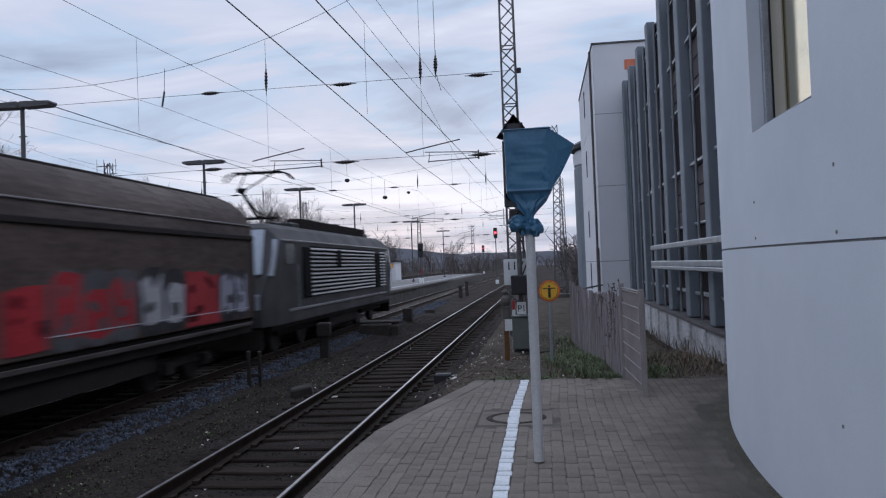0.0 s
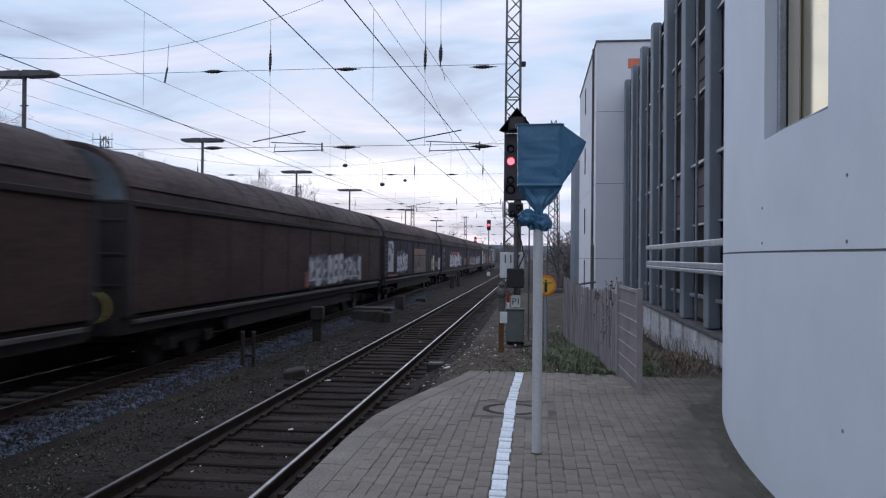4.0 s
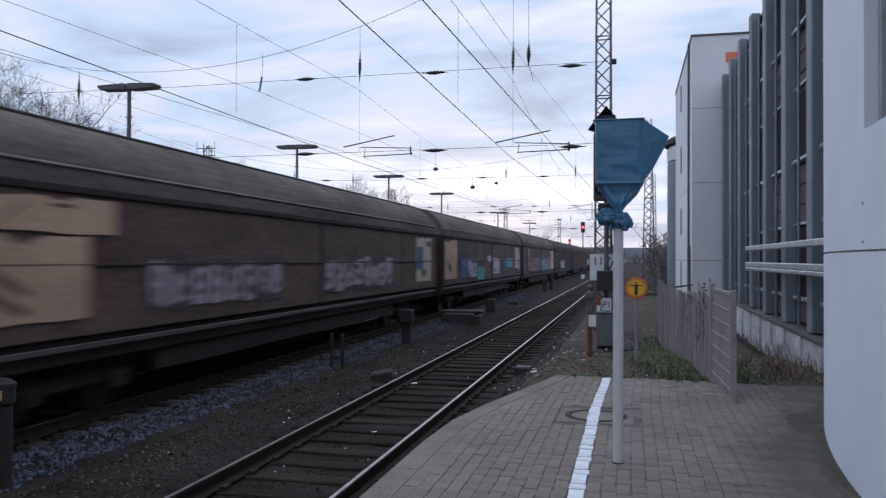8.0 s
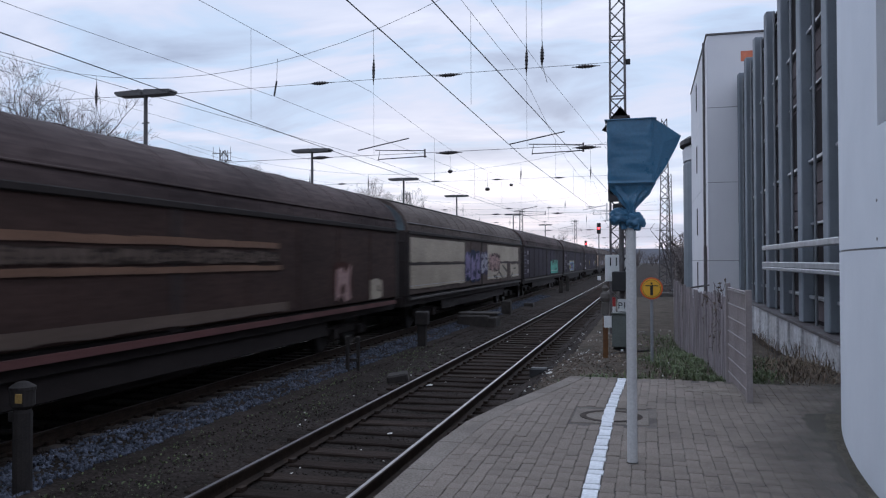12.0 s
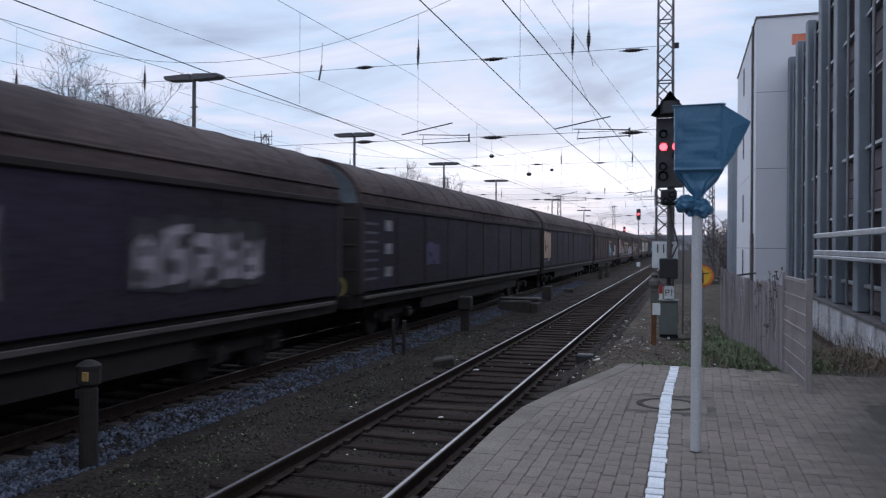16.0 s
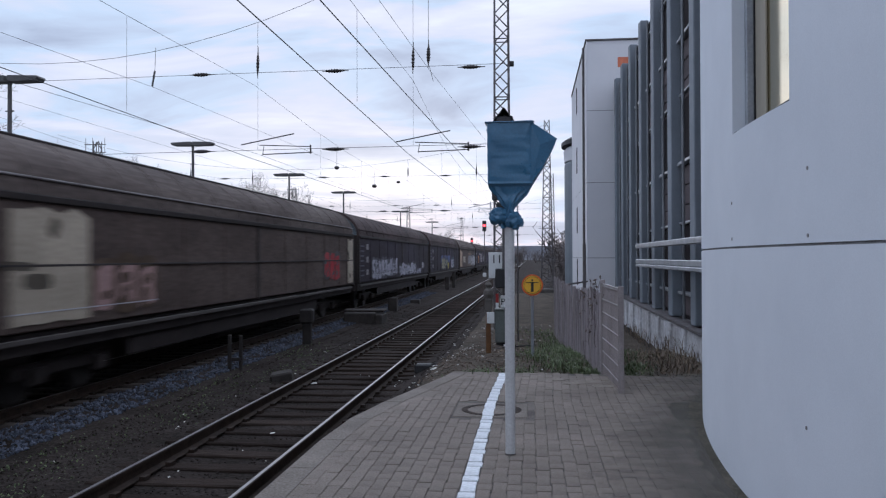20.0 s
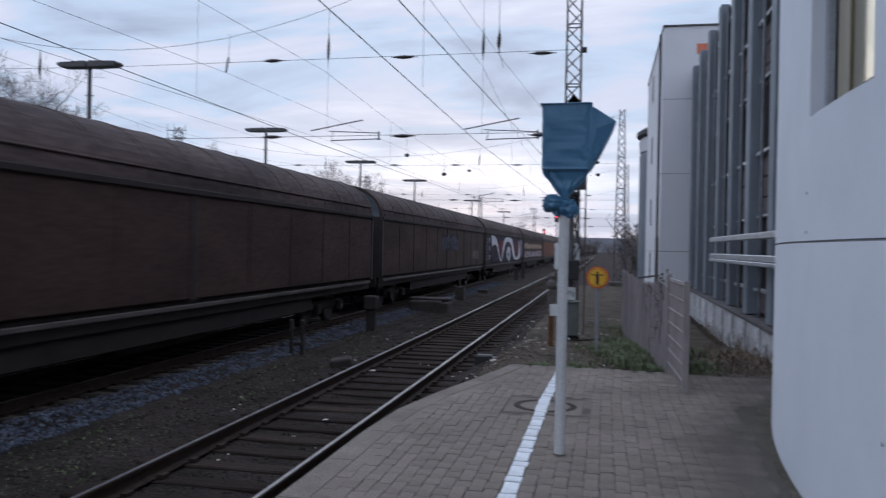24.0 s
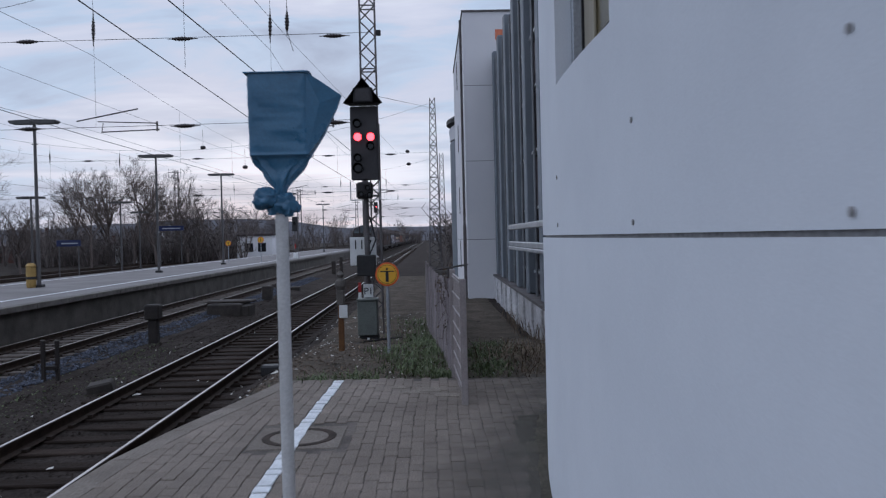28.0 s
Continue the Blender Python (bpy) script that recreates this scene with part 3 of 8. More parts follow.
def curved_band(z0, z1, ylist, off=0.0, thick=0.28):
    g = G()
    n = len(ylist)
    vs = []
    for z in (z0, z1):
        for o in (off, off - thick):
            for y in ylist:
                x, _ = wall_pt(y, o)
                vs.append((x, y, z))
    a = lambda zi, oi, i: (zi * 2 + oi) * n + i
    fs = []
    for i in range(n - 1):
        fs += [(a(0, 0, i), a(0, 0, i + 1), a(1, 0, i + 1), a(1, 0, i)), (a(0, 1, i), a(1, 1, i), a(1, 1, i + 1), a(0, 1, i + 1)),
               (a(1, 0, i), a(1, 0, i + 1), a(1, 1, i + 1), a(1, 1, i)), (a(0, 0, i), a(0, 1, i), a(0, 1, i + 1), a(0, 0, i + 1))]
    for i in (0, n - 1):
        fs.append((a(0, 0, i), a(1, 0, i), a(1, 1, i), a(0, 1, i)))
    return g.add(vs, fs)


def yrange(a, b, step=0.25):
    k = max(1, int(round((b - a) / step)))
    return [a + (b - a) * i / k for i in range(k + 1)]


SEAMZ = 1.765
YB, YE = -9.0, 12.6
lower = part("wall_lower", curved_band(-0.9, SEAMZ - 0.008, yrange(YB, YE)), M_RENDERWALL, cw, smooth=False)
part("wall_middle", curved_band(SEAMZ + 0.008, WIN[2], yrange(YB, YE)), M_RENDERWALL, cw)
part("wall_far_bay", curved_band(WIN[2], WIN[3], yrange(WIN[1], YE)), M_RENDERWALL, cw)
part("wall_near_bay", curved_band(WIN[2], WIN[3], yrange(YB, WIN[0])), M_RENDERWALL, cw)
part("wall_upper", curved_band(WIN[3], TOPZ, yrange(YB, YE)), M_RENDERWALL, cw)
part("seam", curved_band(SEAMZ - 0.008, SEAMZ + 0.008, yrange(YB, YE), off=-0.015, thick=0.2), M_SEAM, cw, "dark horizontal joint")
g = G()
xq = 1.48
g.box(xq, 14, YB, YB + 0.25, -0.9, TOPZ)
g.box(3.6, 14, YE - 0.25, YE, -0.9, TOPZ)
part("return_wall", g, M_RENDERWALL, cw)
g = G()
g.prism([(wall_pt(y, -0.1)[0], y) for y in yrange(YB, YE, 0.5)] + [(14, YE), (14, YB)], 2, TOPZ - 0.2, TOPZ)
part("roof", g, M_ROOF, cw)
WXA, WXB = 1.300, 1.355
g = G()
g.cbox(WXA, WXB, WIN[0], WIN[0] + 0.055, WIN[2], WIN[3], 0.006).cbox(WXA, WXB, WIN[1] - 0.055, WIN[1], WIN[2], WIN[3], 0.006)
g.box(WXA, WXB, WIN[0] + .055, WIN[1] - .055, WIN[2], WIN[2] + 0.06).box(WXA, WXB, WIN[0] + .055, WIN[1] - .055, WIN[3] - 0.06, WIN[3])
win = part("window", g, M_FINEDGE, cw, "grey-blue metal window frame")
g = G()
g.box(1.355, 1.376, WIN[1] - 0.05, WIN[1] - 0.002, WIN[2], WIN[3]).box(1.355, 1.376, WIN[0] + 0.002, WIN[0] + 0.05, WIN[2], WIN[3])
part("gasket", g, M_BLACK, win, "black rubber seal")
# upright beige strip set between the seal and the pane
part("casement_stile", G().cbox(1.366, 1.383, WIN[1] - 0.30, WIN[1] - 0.052, WIN[2] + 0.02, WIN[3] - 0.02, 0.004), mat("beige_window_strip", (0.40, 0.36, 0.28), 0.6, (0.35, 0.31, 0.24), 1.0, fine=0.06, stretch=(1, 8, 0.3)), win, "beige strip beside the reflecting pane")
M_GLASS = mat("bronze_mirror_glass", (0.46, 0.41, 0.27), 0.07, (0.42, 0.37, 0.245), 1.0, fine=0, metal=1.0)
part("pane", G().box(1.384, 1.392, WIN[0] + 0.05, WIN[1] - 0.05, WIN[2] + 0.05, WIN[3] - 0.05), M_GLASS, win, "reflecting pane")
part("sill", G().cbox(1.215, 1.298, WIN[0] + 0.002, WIN[1] - 0.02, WIN[2] + 0.001, WIN[2] + 0.009, 0.002), M_BLACK, win, "dark metal window sill")
part("room_wall", G().box(1.60, 1.64, WIN[0] - 0.3, WIN[1] + 0.3, WIN[2] - 0.3, WIN[3] + 0.3), M_DARKWALL, cw, "dark room behind the window")

# ---- louvred facade and white stair tower ----
FX0, FY0, FSL = 2.78, 15.5, 0.010


def fx(y):
    return FX0 + (y - FY0) * FSL


TWY = 31.0
fac = thing("office_facade", "dark office block behind tall grey-blue vertical fins", "building", kind="structure")
REC = 0.25
g = G()
g.prism([(fx(9) + REC + 0.02, 9.0), (fx(TWY) + REC + 0.02, TWY), (16, TWY), (16, 13), (14.2, 13), (14.2, 9.0)], 2, -0.9, 8.3)
part("wall", g, M_DARKWALL, fac, "dark recessed wall")
g = G()
g.prism([(fx(9) - 0.10, 9.0), (fx(TWY) - 0.10, TWY), (fx(TWY) + REC, TWY), (fx(9) + REC, 9.0)], 2, -0.9, 0.30)
part("base_wall", g, M_BASEWALL, fac, "white base wall with dirty streaks")
for i in range(12):
    y = 10.4 + i * 1.7
    part("base_pilaster", G().cbox(fx(y) - 0.15, fx(y) - 0.08, y - 0.06, y + 0.06, -0.7, 0.30, 0.01), M_BASEWALL, fac)
g = G()
g.prism([(fx(9) - 0.14, 9.0), (fx(TWY) - 0.14, TWY), (fx(TWY) + REC, TWY), (fx(9) + REC, 9.0)], 2, 0.305, 0.36)
part("base_cap", g, M_STEEL, fac)
FINS = [10.1, 12.6, 15.3, 17.95, 20.6, 23.1, 25.7, 28.2, 30.5]
for i, y in enumerate(FINS):
    y1 = FINS[i + 1] if i + 1 < len(FINS) else TWY + 2.0
    g = G()
    m = Matrix.Translation((fx(y), y, 0)) @ Euler((0, 0, radians(4))).to_matrix().to_4x4()
    g.cbox(-0.02, 0.22, -0.17, 0.17, 0.38, 8.46, 0.02, m=m)
    part("fin", g, M_FIN, fac)
    for dy, r in ((1.30, 0.032),):
        if y + dy < TWY - 0.2:
            part("upright", G().tube((fx(y) + 0.06, y + dy, 0.4), (fx(y) + 0.06, y + dy, 8.1), r, n=8), M_UPRIGHT, fac, "pale steel upright between the fins")
    a0, a1 = y + 0.22, min(y1 - 0.22, TWY - 0.05)
    if a1 - a0 < 0.4:
        continue
    xx = fx((a0 + a1) / 2) + REC
    for k, zz in enumerate((0.95, 3.75, 6.45)):
        h_ = 1.45
        ym = a0 + (a1 - a0) * 0.45
        part("window", G().box(xx - 0.01, xx + 0.03, a0, ym, zz, zz + h_), M_GLASSDARK, fac, "dark window behind the fins")
        part("window", G().box(xx - 0.01, xx + 0.03, ym + 0.08, a1, zz, zz + h_), M_DARKWALL, fac, "dark opening behind the fins")
        part("mullion", G().cbox(xx - 0.04, xx + 0.03, ym, ym + 0.08, zz - 0.02, zz + h_, 0.01), M_BROWNPANEL, fac)
        part("ledge", G().cbox(xx - 0.13, xx + 0.02, a0, a1, zz - 0.07, zz, 0.01), M_FINEDGE, fac, "pale window ledge")
        part("head_rail", G().cbox(xx - 0.09, xx + 0.02, a0, a1, zz + h_, zz + h_ + 0.05, 0.01), M_FINEDGE, fac)
        for q in range(3):
            z0 = zz - 0.08 - (q + 1) * 0.42
            if z0 > 0.36:
                part("panel", G().cbox(xx - 0.02 + 0.004 * q, xx + 0.03, a0, a1, z0, z0 + 0.40, 0.008), M_BROWNPANEL, fac)
for zz, x_ in ((1.97, -0.28), (1.58, -0.28), (1.48, -0.30)):
    g = G()
    r = 0.045 if zz > 1.5 else 0.03
    g.cbox(fx(10) + x_ - r, fx(10) + x_ + r, 9.5, 20.8, zz - r * 1.3, zz + r * 1.3, 0.015)
    part("pipe", g, M_FINEDGE, fac, "pale horizontal pipe across the fins")
g = G()
g.prism([(fx(9) + 0.22, 9.0), (fx(TWY) + 0.22, TWY), (fx(TWY) + 0.9, TWY), (fx(9) + 0.9, 9.0)], 2, 8.305, 8.36)
part("parapet", g, M_STEEL, fac)

tw = thing("stair_tower", "white panelled stair tower with an orange square near its top", "building", kind="structure")
TX0, TX1, TY0, TY1, TZ = 1.875, 9.0, TWY, 42.0, 10.07
levels = [-0.9, 1.66, 4.57, 7.36, TZ]
for a, b in zip(levels, levels[1:]):
    g = G()
    g.box(TX0, TX1, TY0 + 0.0, TY1, a + 0.012, b - 0.012)
    part("panel", g, M_TOWERWALL, tw)
g = G()
g.box(TX0 + 0.012, TX1, TY0 + 0.012, TY1 - 0.01, -0.9, TZ)
part("core", g, M_SEAM, tw, "dark joints")
part("coping", G().box(TX0 - 0.04, TX1, TY0 - 0.04, TY1, TZ, TZ + 0.06), M_STEEL, tw)
part("downpipe", G().tube((TX0 - 0.05, TY0 + 1.1, -0.8), (TX0 - 0.05, TY0 + 1.1, TZ), 0.045, n=8), M_STEEL, tw, "thin dark downpipe")
part("orange_panel", G().box(3.07, 3.76, TY0 - 0.012, TY0 + 0.05, 9.02, 9.405), M_ORANGE, tw, "orange square")
for zz in (0.2, 2.6, 5.4, 8.2):
    part("slit_window", G().box(TX0 - 0.01, TX0 + 0.1, TY0 + 6.2, TY0 + 6.8, zz + .2, zz + 1.4), M_DARKWALL, tw)
part("pipe_cover", G().box(TX0 - 0.12, TX0 - 0.01, TY0 + 0.6, TY0 + 0.9, -0.7, 2.2), M_STEEL, tw)

dk = thing("grey_hall", "dark grey rounded hall beyond the stair tower", "building", kind="structure")
g = G()
g.lathe([(4.0, -0.9), (4.0, 7.6), (3.9, 7.8)], (5.9, 52, 0), 40)
part("wall", g, M_FIN, dk, smooth=False)
part("cap", G().lathe([(4.0, 7.8), (4.05, 8.5), (3.9, 8.7), (3.2, 8.8)], (5.9, 52, 0), 40), M_TOWERWALL, dk, "white rounded cap")
part("cap_roof", G().lathe([(4.2, 8.8), (4.2, 9.05), (3.9, 9.25), (0.5, 9.5)], (5.9, 52, 0), 40), M_BLACK, dk, "dark overhanging roof")


# ---- pavers: staggered columns of long and short stones ----
PW, PLONG, PSHORT = 0.109, 0.28, 0.15


def stripe_x(y):
    return -0.765 + 0.055 * smooth01(8.9, 11.4, y)


def paver(g, w, l, top, m):
    g.cbox(-w / 2 + .0018, w / 2 - .0018, -l / 2 + .0018, l / 2 - .0018, -.07, top, .0045, m=m)


def lay_pavers():
    rng = random.Random(5)
    shapes = {}
    for l in (PLONG, PSHORT):
        w = PW - 0.004 if l == PLONG else PW + 0.008
        g = G()
        paver(g, w, l, 0.0, None)
        gw = G()
        paver(gw, 0.116 if l == PLONG else 0.130, l - 0.024, 0.003, None)
        shapes[l] = g.mesh("paver", M_PAVER), gw.mesh("white_paver", M_WHITELINE)
    joined, joinedw = G(), G()
    count = 0
    i0 = -9
    for i in range(i0 - 4, 34):
        y = -4.0 + (0.22 if i % 2 else 0.0)
        k = 0
        while y < PLAT_END + 0.1:
            l = (PLONG, PSHORT)[k % 2]
            k += 1
            yc = y + l / 2
            y += l
            x = stripe_x(yc) + (0 if i == 0 else math.copysign(0.066 + PW * (abs(i) - 0.5), i))
            ok = x - PW / 2 > plat_edge(yc + l / 2) + 0.22 and yc + l / 2 < PLAT_END - 0.03 - 0.10 * max(0, x)
            ok = ok and x + PW / 2 < wall_pt(min(yc, 8.4))[0] + 0.05 + max(0, yc - 8.4) * 0.3
            man = abs(x + 0.74) < 0.45 and abs(yc - 8.6) < 0.40 + l / 2 if i else abs(yc - 8.6) < 0.33
            if not ok or man:
                continue
            dz = rng.uniform(-0.003, 0.002) - 0.003 * max(0.0, noise.noise((x * .7, yc * .5, 2)))
            m = pose(x + rng.uniform(-.004, .004), yc + rng.uniform(-.003, .003), dz, rng.uniform(-.45, .45), rng.uniform(-.6, .6), rng.uniform(-.9, .9))
            w = PW - 0.004 if l == PLONG else PW + 0.008
            if i == 0 and yc > 4.2:
                part("white_paver", shapes[l][1], None, plat, at=m)
            elif i == 0:
                paver(joinedw, 0.116 if l == PLONG else 0.130, l - 0.024, 0.003, m)
            elif 4.9 < yc < 7.05 and count < 300 and -1.6 < x < 1.0:
                part("paver", shapes[l][0], None, plat, at=m)
                count += 1
            else:
                paver(joined, w, l, 0.0, m)
    part("far_pavers", joined, M_PAVER_ST, plat, kind="stuff")
    part("near_line_pavers", joinedw, M_WHITELINE, plat, kind="stuff")
    g = G().lathe([(0.265, -0.06), (0.265, 0.004), (0.275, 0.006), (0.325, 0.006), (0.335, 0.004), (0.335, -0.06)], (-0.74, 8.6, 0), 32)
    mh = thing("manhole_cover", "round concrete and iron manhole cover set in the paving", "manhole cover", (0, 0, 0))
    part("ring", g, M_RAIL, mh, "dark iron ring")
    part("surround", G().cbox(-1.14, -0.34, 8.2, 9.0, -0.075, 0.001, 0.008), M_KERB, mh, "concrete bed round the cover")
    part("lid", G().lathe([(0.264, -0.06), (0.264, 0.002), (0.255, 0.004)], (-0.74, 8.6, 0), 28), M_KERB, mh)


lay_pavers()
for y0, y1, d in ((8.24, 8.34, 0.004), (8.345, 8.60, -0.003), (8.605, 8.74, 0.004), (8.745, 8.96, -0.002)):
    part("painted_gap", G().box(-0.765 + d - .06, -0.765 + d + .06, y0, y1, -0.004, 0.009), M_WHITELINE, plat, "white line painted across the manhole")


def patch(name, pts, material, label, seed, z=0.007, jag=0.06):
    """A thin spilt layer with a ragged outline on the paving."""
    out = []
    for (x0, y0), (x1, y1) in zip(pts, pts[1:] + pts[:1]):
        n = max(2, int(math.hypot(x1 - x0, y1 - y0) / 0.07))
        for i in range(n):
            u = i / n
            x, y = x0 + (x1 - x0) * u, y0 + (y1 - y0) * u
            out.append((x + jag * 2.4 * noise.noise((x * 3, y * 3, seed)) + jag * 1.2 * noise.noise((x * 9, y * 9, seed)), y + jag * 2.4 * noise.noise((x * 3, y * 3, seed + 50)) + jag * noise.noise((x * 9, y * 9, seed + 50))))
    cx, cy = sum(p[0] for p in out) / len(out), sum(p[1] for p in out) / len(out)
    g = G()
    n = len(out)
    vs = [(cx, cy, z)] + [(cx + (x - cx) * 0.93, cy + (y - cy) * 0.93, z) for x, y in out] + [(x, y, -0.012) for x, y in out]
    fs = [(0, 1 + i, 1 + (i + 1) % n) for i in range(n)] + [(1 + i, 1 + n + i, 1 + n + (i + 1) % n, 1 + (i + 1) % n) for i in range(n)]
    g.add(vs, fs)
    return part(name, g, material, plat, label, kind="stuff")


def dirt_at_wall():
    ys = yrange(3.6, 9.2, 0.12)
    rng = random.Random(8)
    g = G()
    n = len(ys)
    vs = []
    for y in ys:
        xw = wall_pt(y)[0]
        w = 0.16 + 0.10 * noise.noise((y * 1.3, 2, 1)) + 0.25 * smooth01(7.2, 9.2, y) + rng.uniform(-.03, .03)
        vs += [(xw + 0.06, y, 0.02), (xw - 0.03, y, 0.016), (xw - w * .8, y, 0.006), (xw - w, y, -0.014)]
    fs = [(4 * i + k, 4 * i + k + 1, 4 * i + k + 5, 4 * i + k + 4) for i in range(n - 1) for k in range(3)]
    g.add(vs, fs)
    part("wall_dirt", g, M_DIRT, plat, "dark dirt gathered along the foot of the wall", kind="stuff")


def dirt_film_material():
    """Trodden dirt that fills the joints and thins out in patches over the pavers; darker and denser towards the wall.
    """
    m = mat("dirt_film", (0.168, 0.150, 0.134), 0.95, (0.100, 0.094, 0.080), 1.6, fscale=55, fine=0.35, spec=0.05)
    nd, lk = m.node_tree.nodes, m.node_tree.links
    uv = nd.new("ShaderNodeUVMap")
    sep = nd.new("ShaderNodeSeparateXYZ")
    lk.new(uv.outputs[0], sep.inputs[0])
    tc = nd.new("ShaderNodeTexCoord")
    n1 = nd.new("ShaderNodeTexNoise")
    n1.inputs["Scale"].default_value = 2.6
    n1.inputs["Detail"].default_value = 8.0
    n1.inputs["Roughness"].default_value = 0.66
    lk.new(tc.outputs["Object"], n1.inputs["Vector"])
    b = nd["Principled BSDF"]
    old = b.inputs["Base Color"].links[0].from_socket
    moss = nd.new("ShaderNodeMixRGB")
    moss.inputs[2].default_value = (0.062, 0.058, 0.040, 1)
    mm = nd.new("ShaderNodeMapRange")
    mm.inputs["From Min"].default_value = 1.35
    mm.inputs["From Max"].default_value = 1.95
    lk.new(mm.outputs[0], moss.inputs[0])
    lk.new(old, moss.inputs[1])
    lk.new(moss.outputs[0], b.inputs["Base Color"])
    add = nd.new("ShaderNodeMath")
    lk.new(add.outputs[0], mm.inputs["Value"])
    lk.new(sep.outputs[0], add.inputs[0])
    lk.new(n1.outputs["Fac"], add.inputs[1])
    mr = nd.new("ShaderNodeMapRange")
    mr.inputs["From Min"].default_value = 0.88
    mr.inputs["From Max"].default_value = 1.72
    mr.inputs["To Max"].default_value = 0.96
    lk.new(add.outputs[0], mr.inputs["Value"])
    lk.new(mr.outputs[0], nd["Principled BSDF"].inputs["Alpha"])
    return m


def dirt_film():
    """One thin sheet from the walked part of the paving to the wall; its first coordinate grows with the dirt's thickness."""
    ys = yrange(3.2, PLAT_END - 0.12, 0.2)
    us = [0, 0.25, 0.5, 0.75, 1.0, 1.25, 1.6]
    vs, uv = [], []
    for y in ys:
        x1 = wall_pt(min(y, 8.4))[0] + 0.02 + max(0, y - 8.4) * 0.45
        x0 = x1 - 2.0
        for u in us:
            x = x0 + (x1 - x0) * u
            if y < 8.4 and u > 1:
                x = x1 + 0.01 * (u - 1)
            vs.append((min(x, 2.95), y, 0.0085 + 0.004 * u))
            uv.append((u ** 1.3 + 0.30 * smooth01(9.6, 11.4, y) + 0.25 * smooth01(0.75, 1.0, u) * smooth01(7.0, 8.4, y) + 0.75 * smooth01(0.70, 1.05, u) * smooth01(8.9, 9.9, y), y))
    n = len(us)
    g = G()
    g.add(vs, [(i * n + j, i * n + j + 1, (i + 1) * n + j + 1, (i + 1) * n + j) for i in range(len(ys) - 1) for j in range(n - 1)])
    ob = part("dirt_film", g, dirt_film_material(), plat, "thin trodden dirt over the paving, darker towards the wall", kind="stuff")
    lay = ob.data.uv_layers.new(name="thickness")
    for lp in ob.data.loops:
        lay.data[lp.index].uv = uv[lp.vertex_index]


def edge_mortar():
    g = G()
    ys = yrange(-4, PLAT_END - 0.1, 0.2)
    vs = []
    for y in ys:
        vs += [(plat_edge(y) + 0.232, y, -0.004), (plat_edge(y) + 0.40, y, -0.004)]
    g.add(vs, [(2 * i, 2 * i + 1, 2 * i + 3, 2 * i + 2) for i in range(len(ys) - 1)])
    part("edge_mortar", g, M_PAVER_ST, plat, "mortar between the edge slabs and the pavers")


edge_mortar()
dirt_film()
dirt_at_wall()
for i, (x, y, s) in enumerate(((0.42, 10.7, .16), (0.20, 10.55, .10), (0.62, 10.35, .13), (0.05, 10.9, .08))):
    patch("sand_patch", [(x - s, y - s * .8), (x + s, y - s), (x + s * 1.1, y + s), (x - s * .9, y + s * .8)], M_SAND, "pale spilt sand on the paving", 40 + i, 0.0045, 0.035)


# ---- masts, signals and signs ----
def lattice_mast(name, x, y, z0, h, w0, w1, bays, label, turn=0.0, arms=True):
    ms = thing(name, label, "catenary mast", pose(x, y, z0, 0, 0, turn), group="catenary masts")

    def wid(z):
        return (w0 + (w1 - w0) * z / h) / 2

    for sx in (-1, 1):
        for sy in (-1, 1):
            g = G()
            a, b = wid(0), wid(h)
            g.tube((sx * a, sy * a, -0.3), (sx * b, sy * b, h), 0.040 + 0.05 * max(0, w0 - .5), 0.034, n=4)
            part("leg", g, M_STEEL, ms)
    faces = [((-1, -1), (1, -1)), ((1, -1), (1, 1)), ((1, 1), (-1, 1)), ((-1, 1), (-1, -1))]
    for fi, (p, q) in enumerate(faces):
        g = G()
        for i in range(bays):
            za, zb = h * i / bays, h * (i + 1) / bays
            a, b = wid(za), wid(zb)
            s, e_ = (p, q) if (i + fi) % 2 else (q, p)
            g.tube((s[0] * a, s[1] * a, za), (e_[0] * b, e_[1] * b, zb), 0.020 + 0.02 * max(0, w0 - .5), n=4)
            if i % 4 == 0:
                g.tube((p[0] * a, p[1] * a, za), (q[0] * a, q[1] * a, za), 0.02, n=4)
        part("bracing", g, M_STEEL, ms, kind="stuff")
    part("footing", G().cbox(-w0 * 0.8, w0 * 0.8, -w0 * 0.8, w0 * 0.8, -0.5, 0.08, 0.03), M_CONCRETE, ms)
    if arms:
        g = G()
        b = wid(h)
        for zz in (h - 0.25, h - 0.9):
            g.tube((-b - 0.9, 0, zz), (b + 0.5, 0, zz), 0.035, n=5)
        for xx in (-b - 0.8, -b - 0.2, b + 0.4):
            g.tube((xx, 0, h - 0.9), (xx, 0, h + 0.3), 0.02, n=5)
        part("cross_arm", g, M_STEEL, ms)
    return ms


lattice_mast("catenary_mast", -1.18, 24.6, -0.6, 13.6, 0.50, 0.40, 30, "grey riveted lattice mast beside the signal", 4, arms=False)
g = G()
g.cbox(-0.07, 0.07, -0.06, 0.06, 0, 0.16, 0.02)
solid("feeder_switch", g, M_BLACK, "black feeder clamp on the lattice mast", "switch box", (-0.86, 24.5, 7.62))
lattice_mast("catenary_mast", 0.86, 56.2, -0.6, 11.9, 0.85, 0.34, 22, "tall tapered lattice mast beside the hall", arms=False)
lattice_mast("catenary_mast", 1.75, 78, -0.7, 10.5, 0.7, 0.35, 18, "tapered lattice mast further along the line", arms=False)
lattice_mast("catenary_mast", -35.6, 61.7, -0.7, 12.0, 1.0, 0.45, 18, "grey lattice mast before the bare trees")
lattice_mast("catenary_mast", -34.5, 113, -0.7, 12.6, 1.0, 0.45, 16, "distant grey lattice mast on the far side")
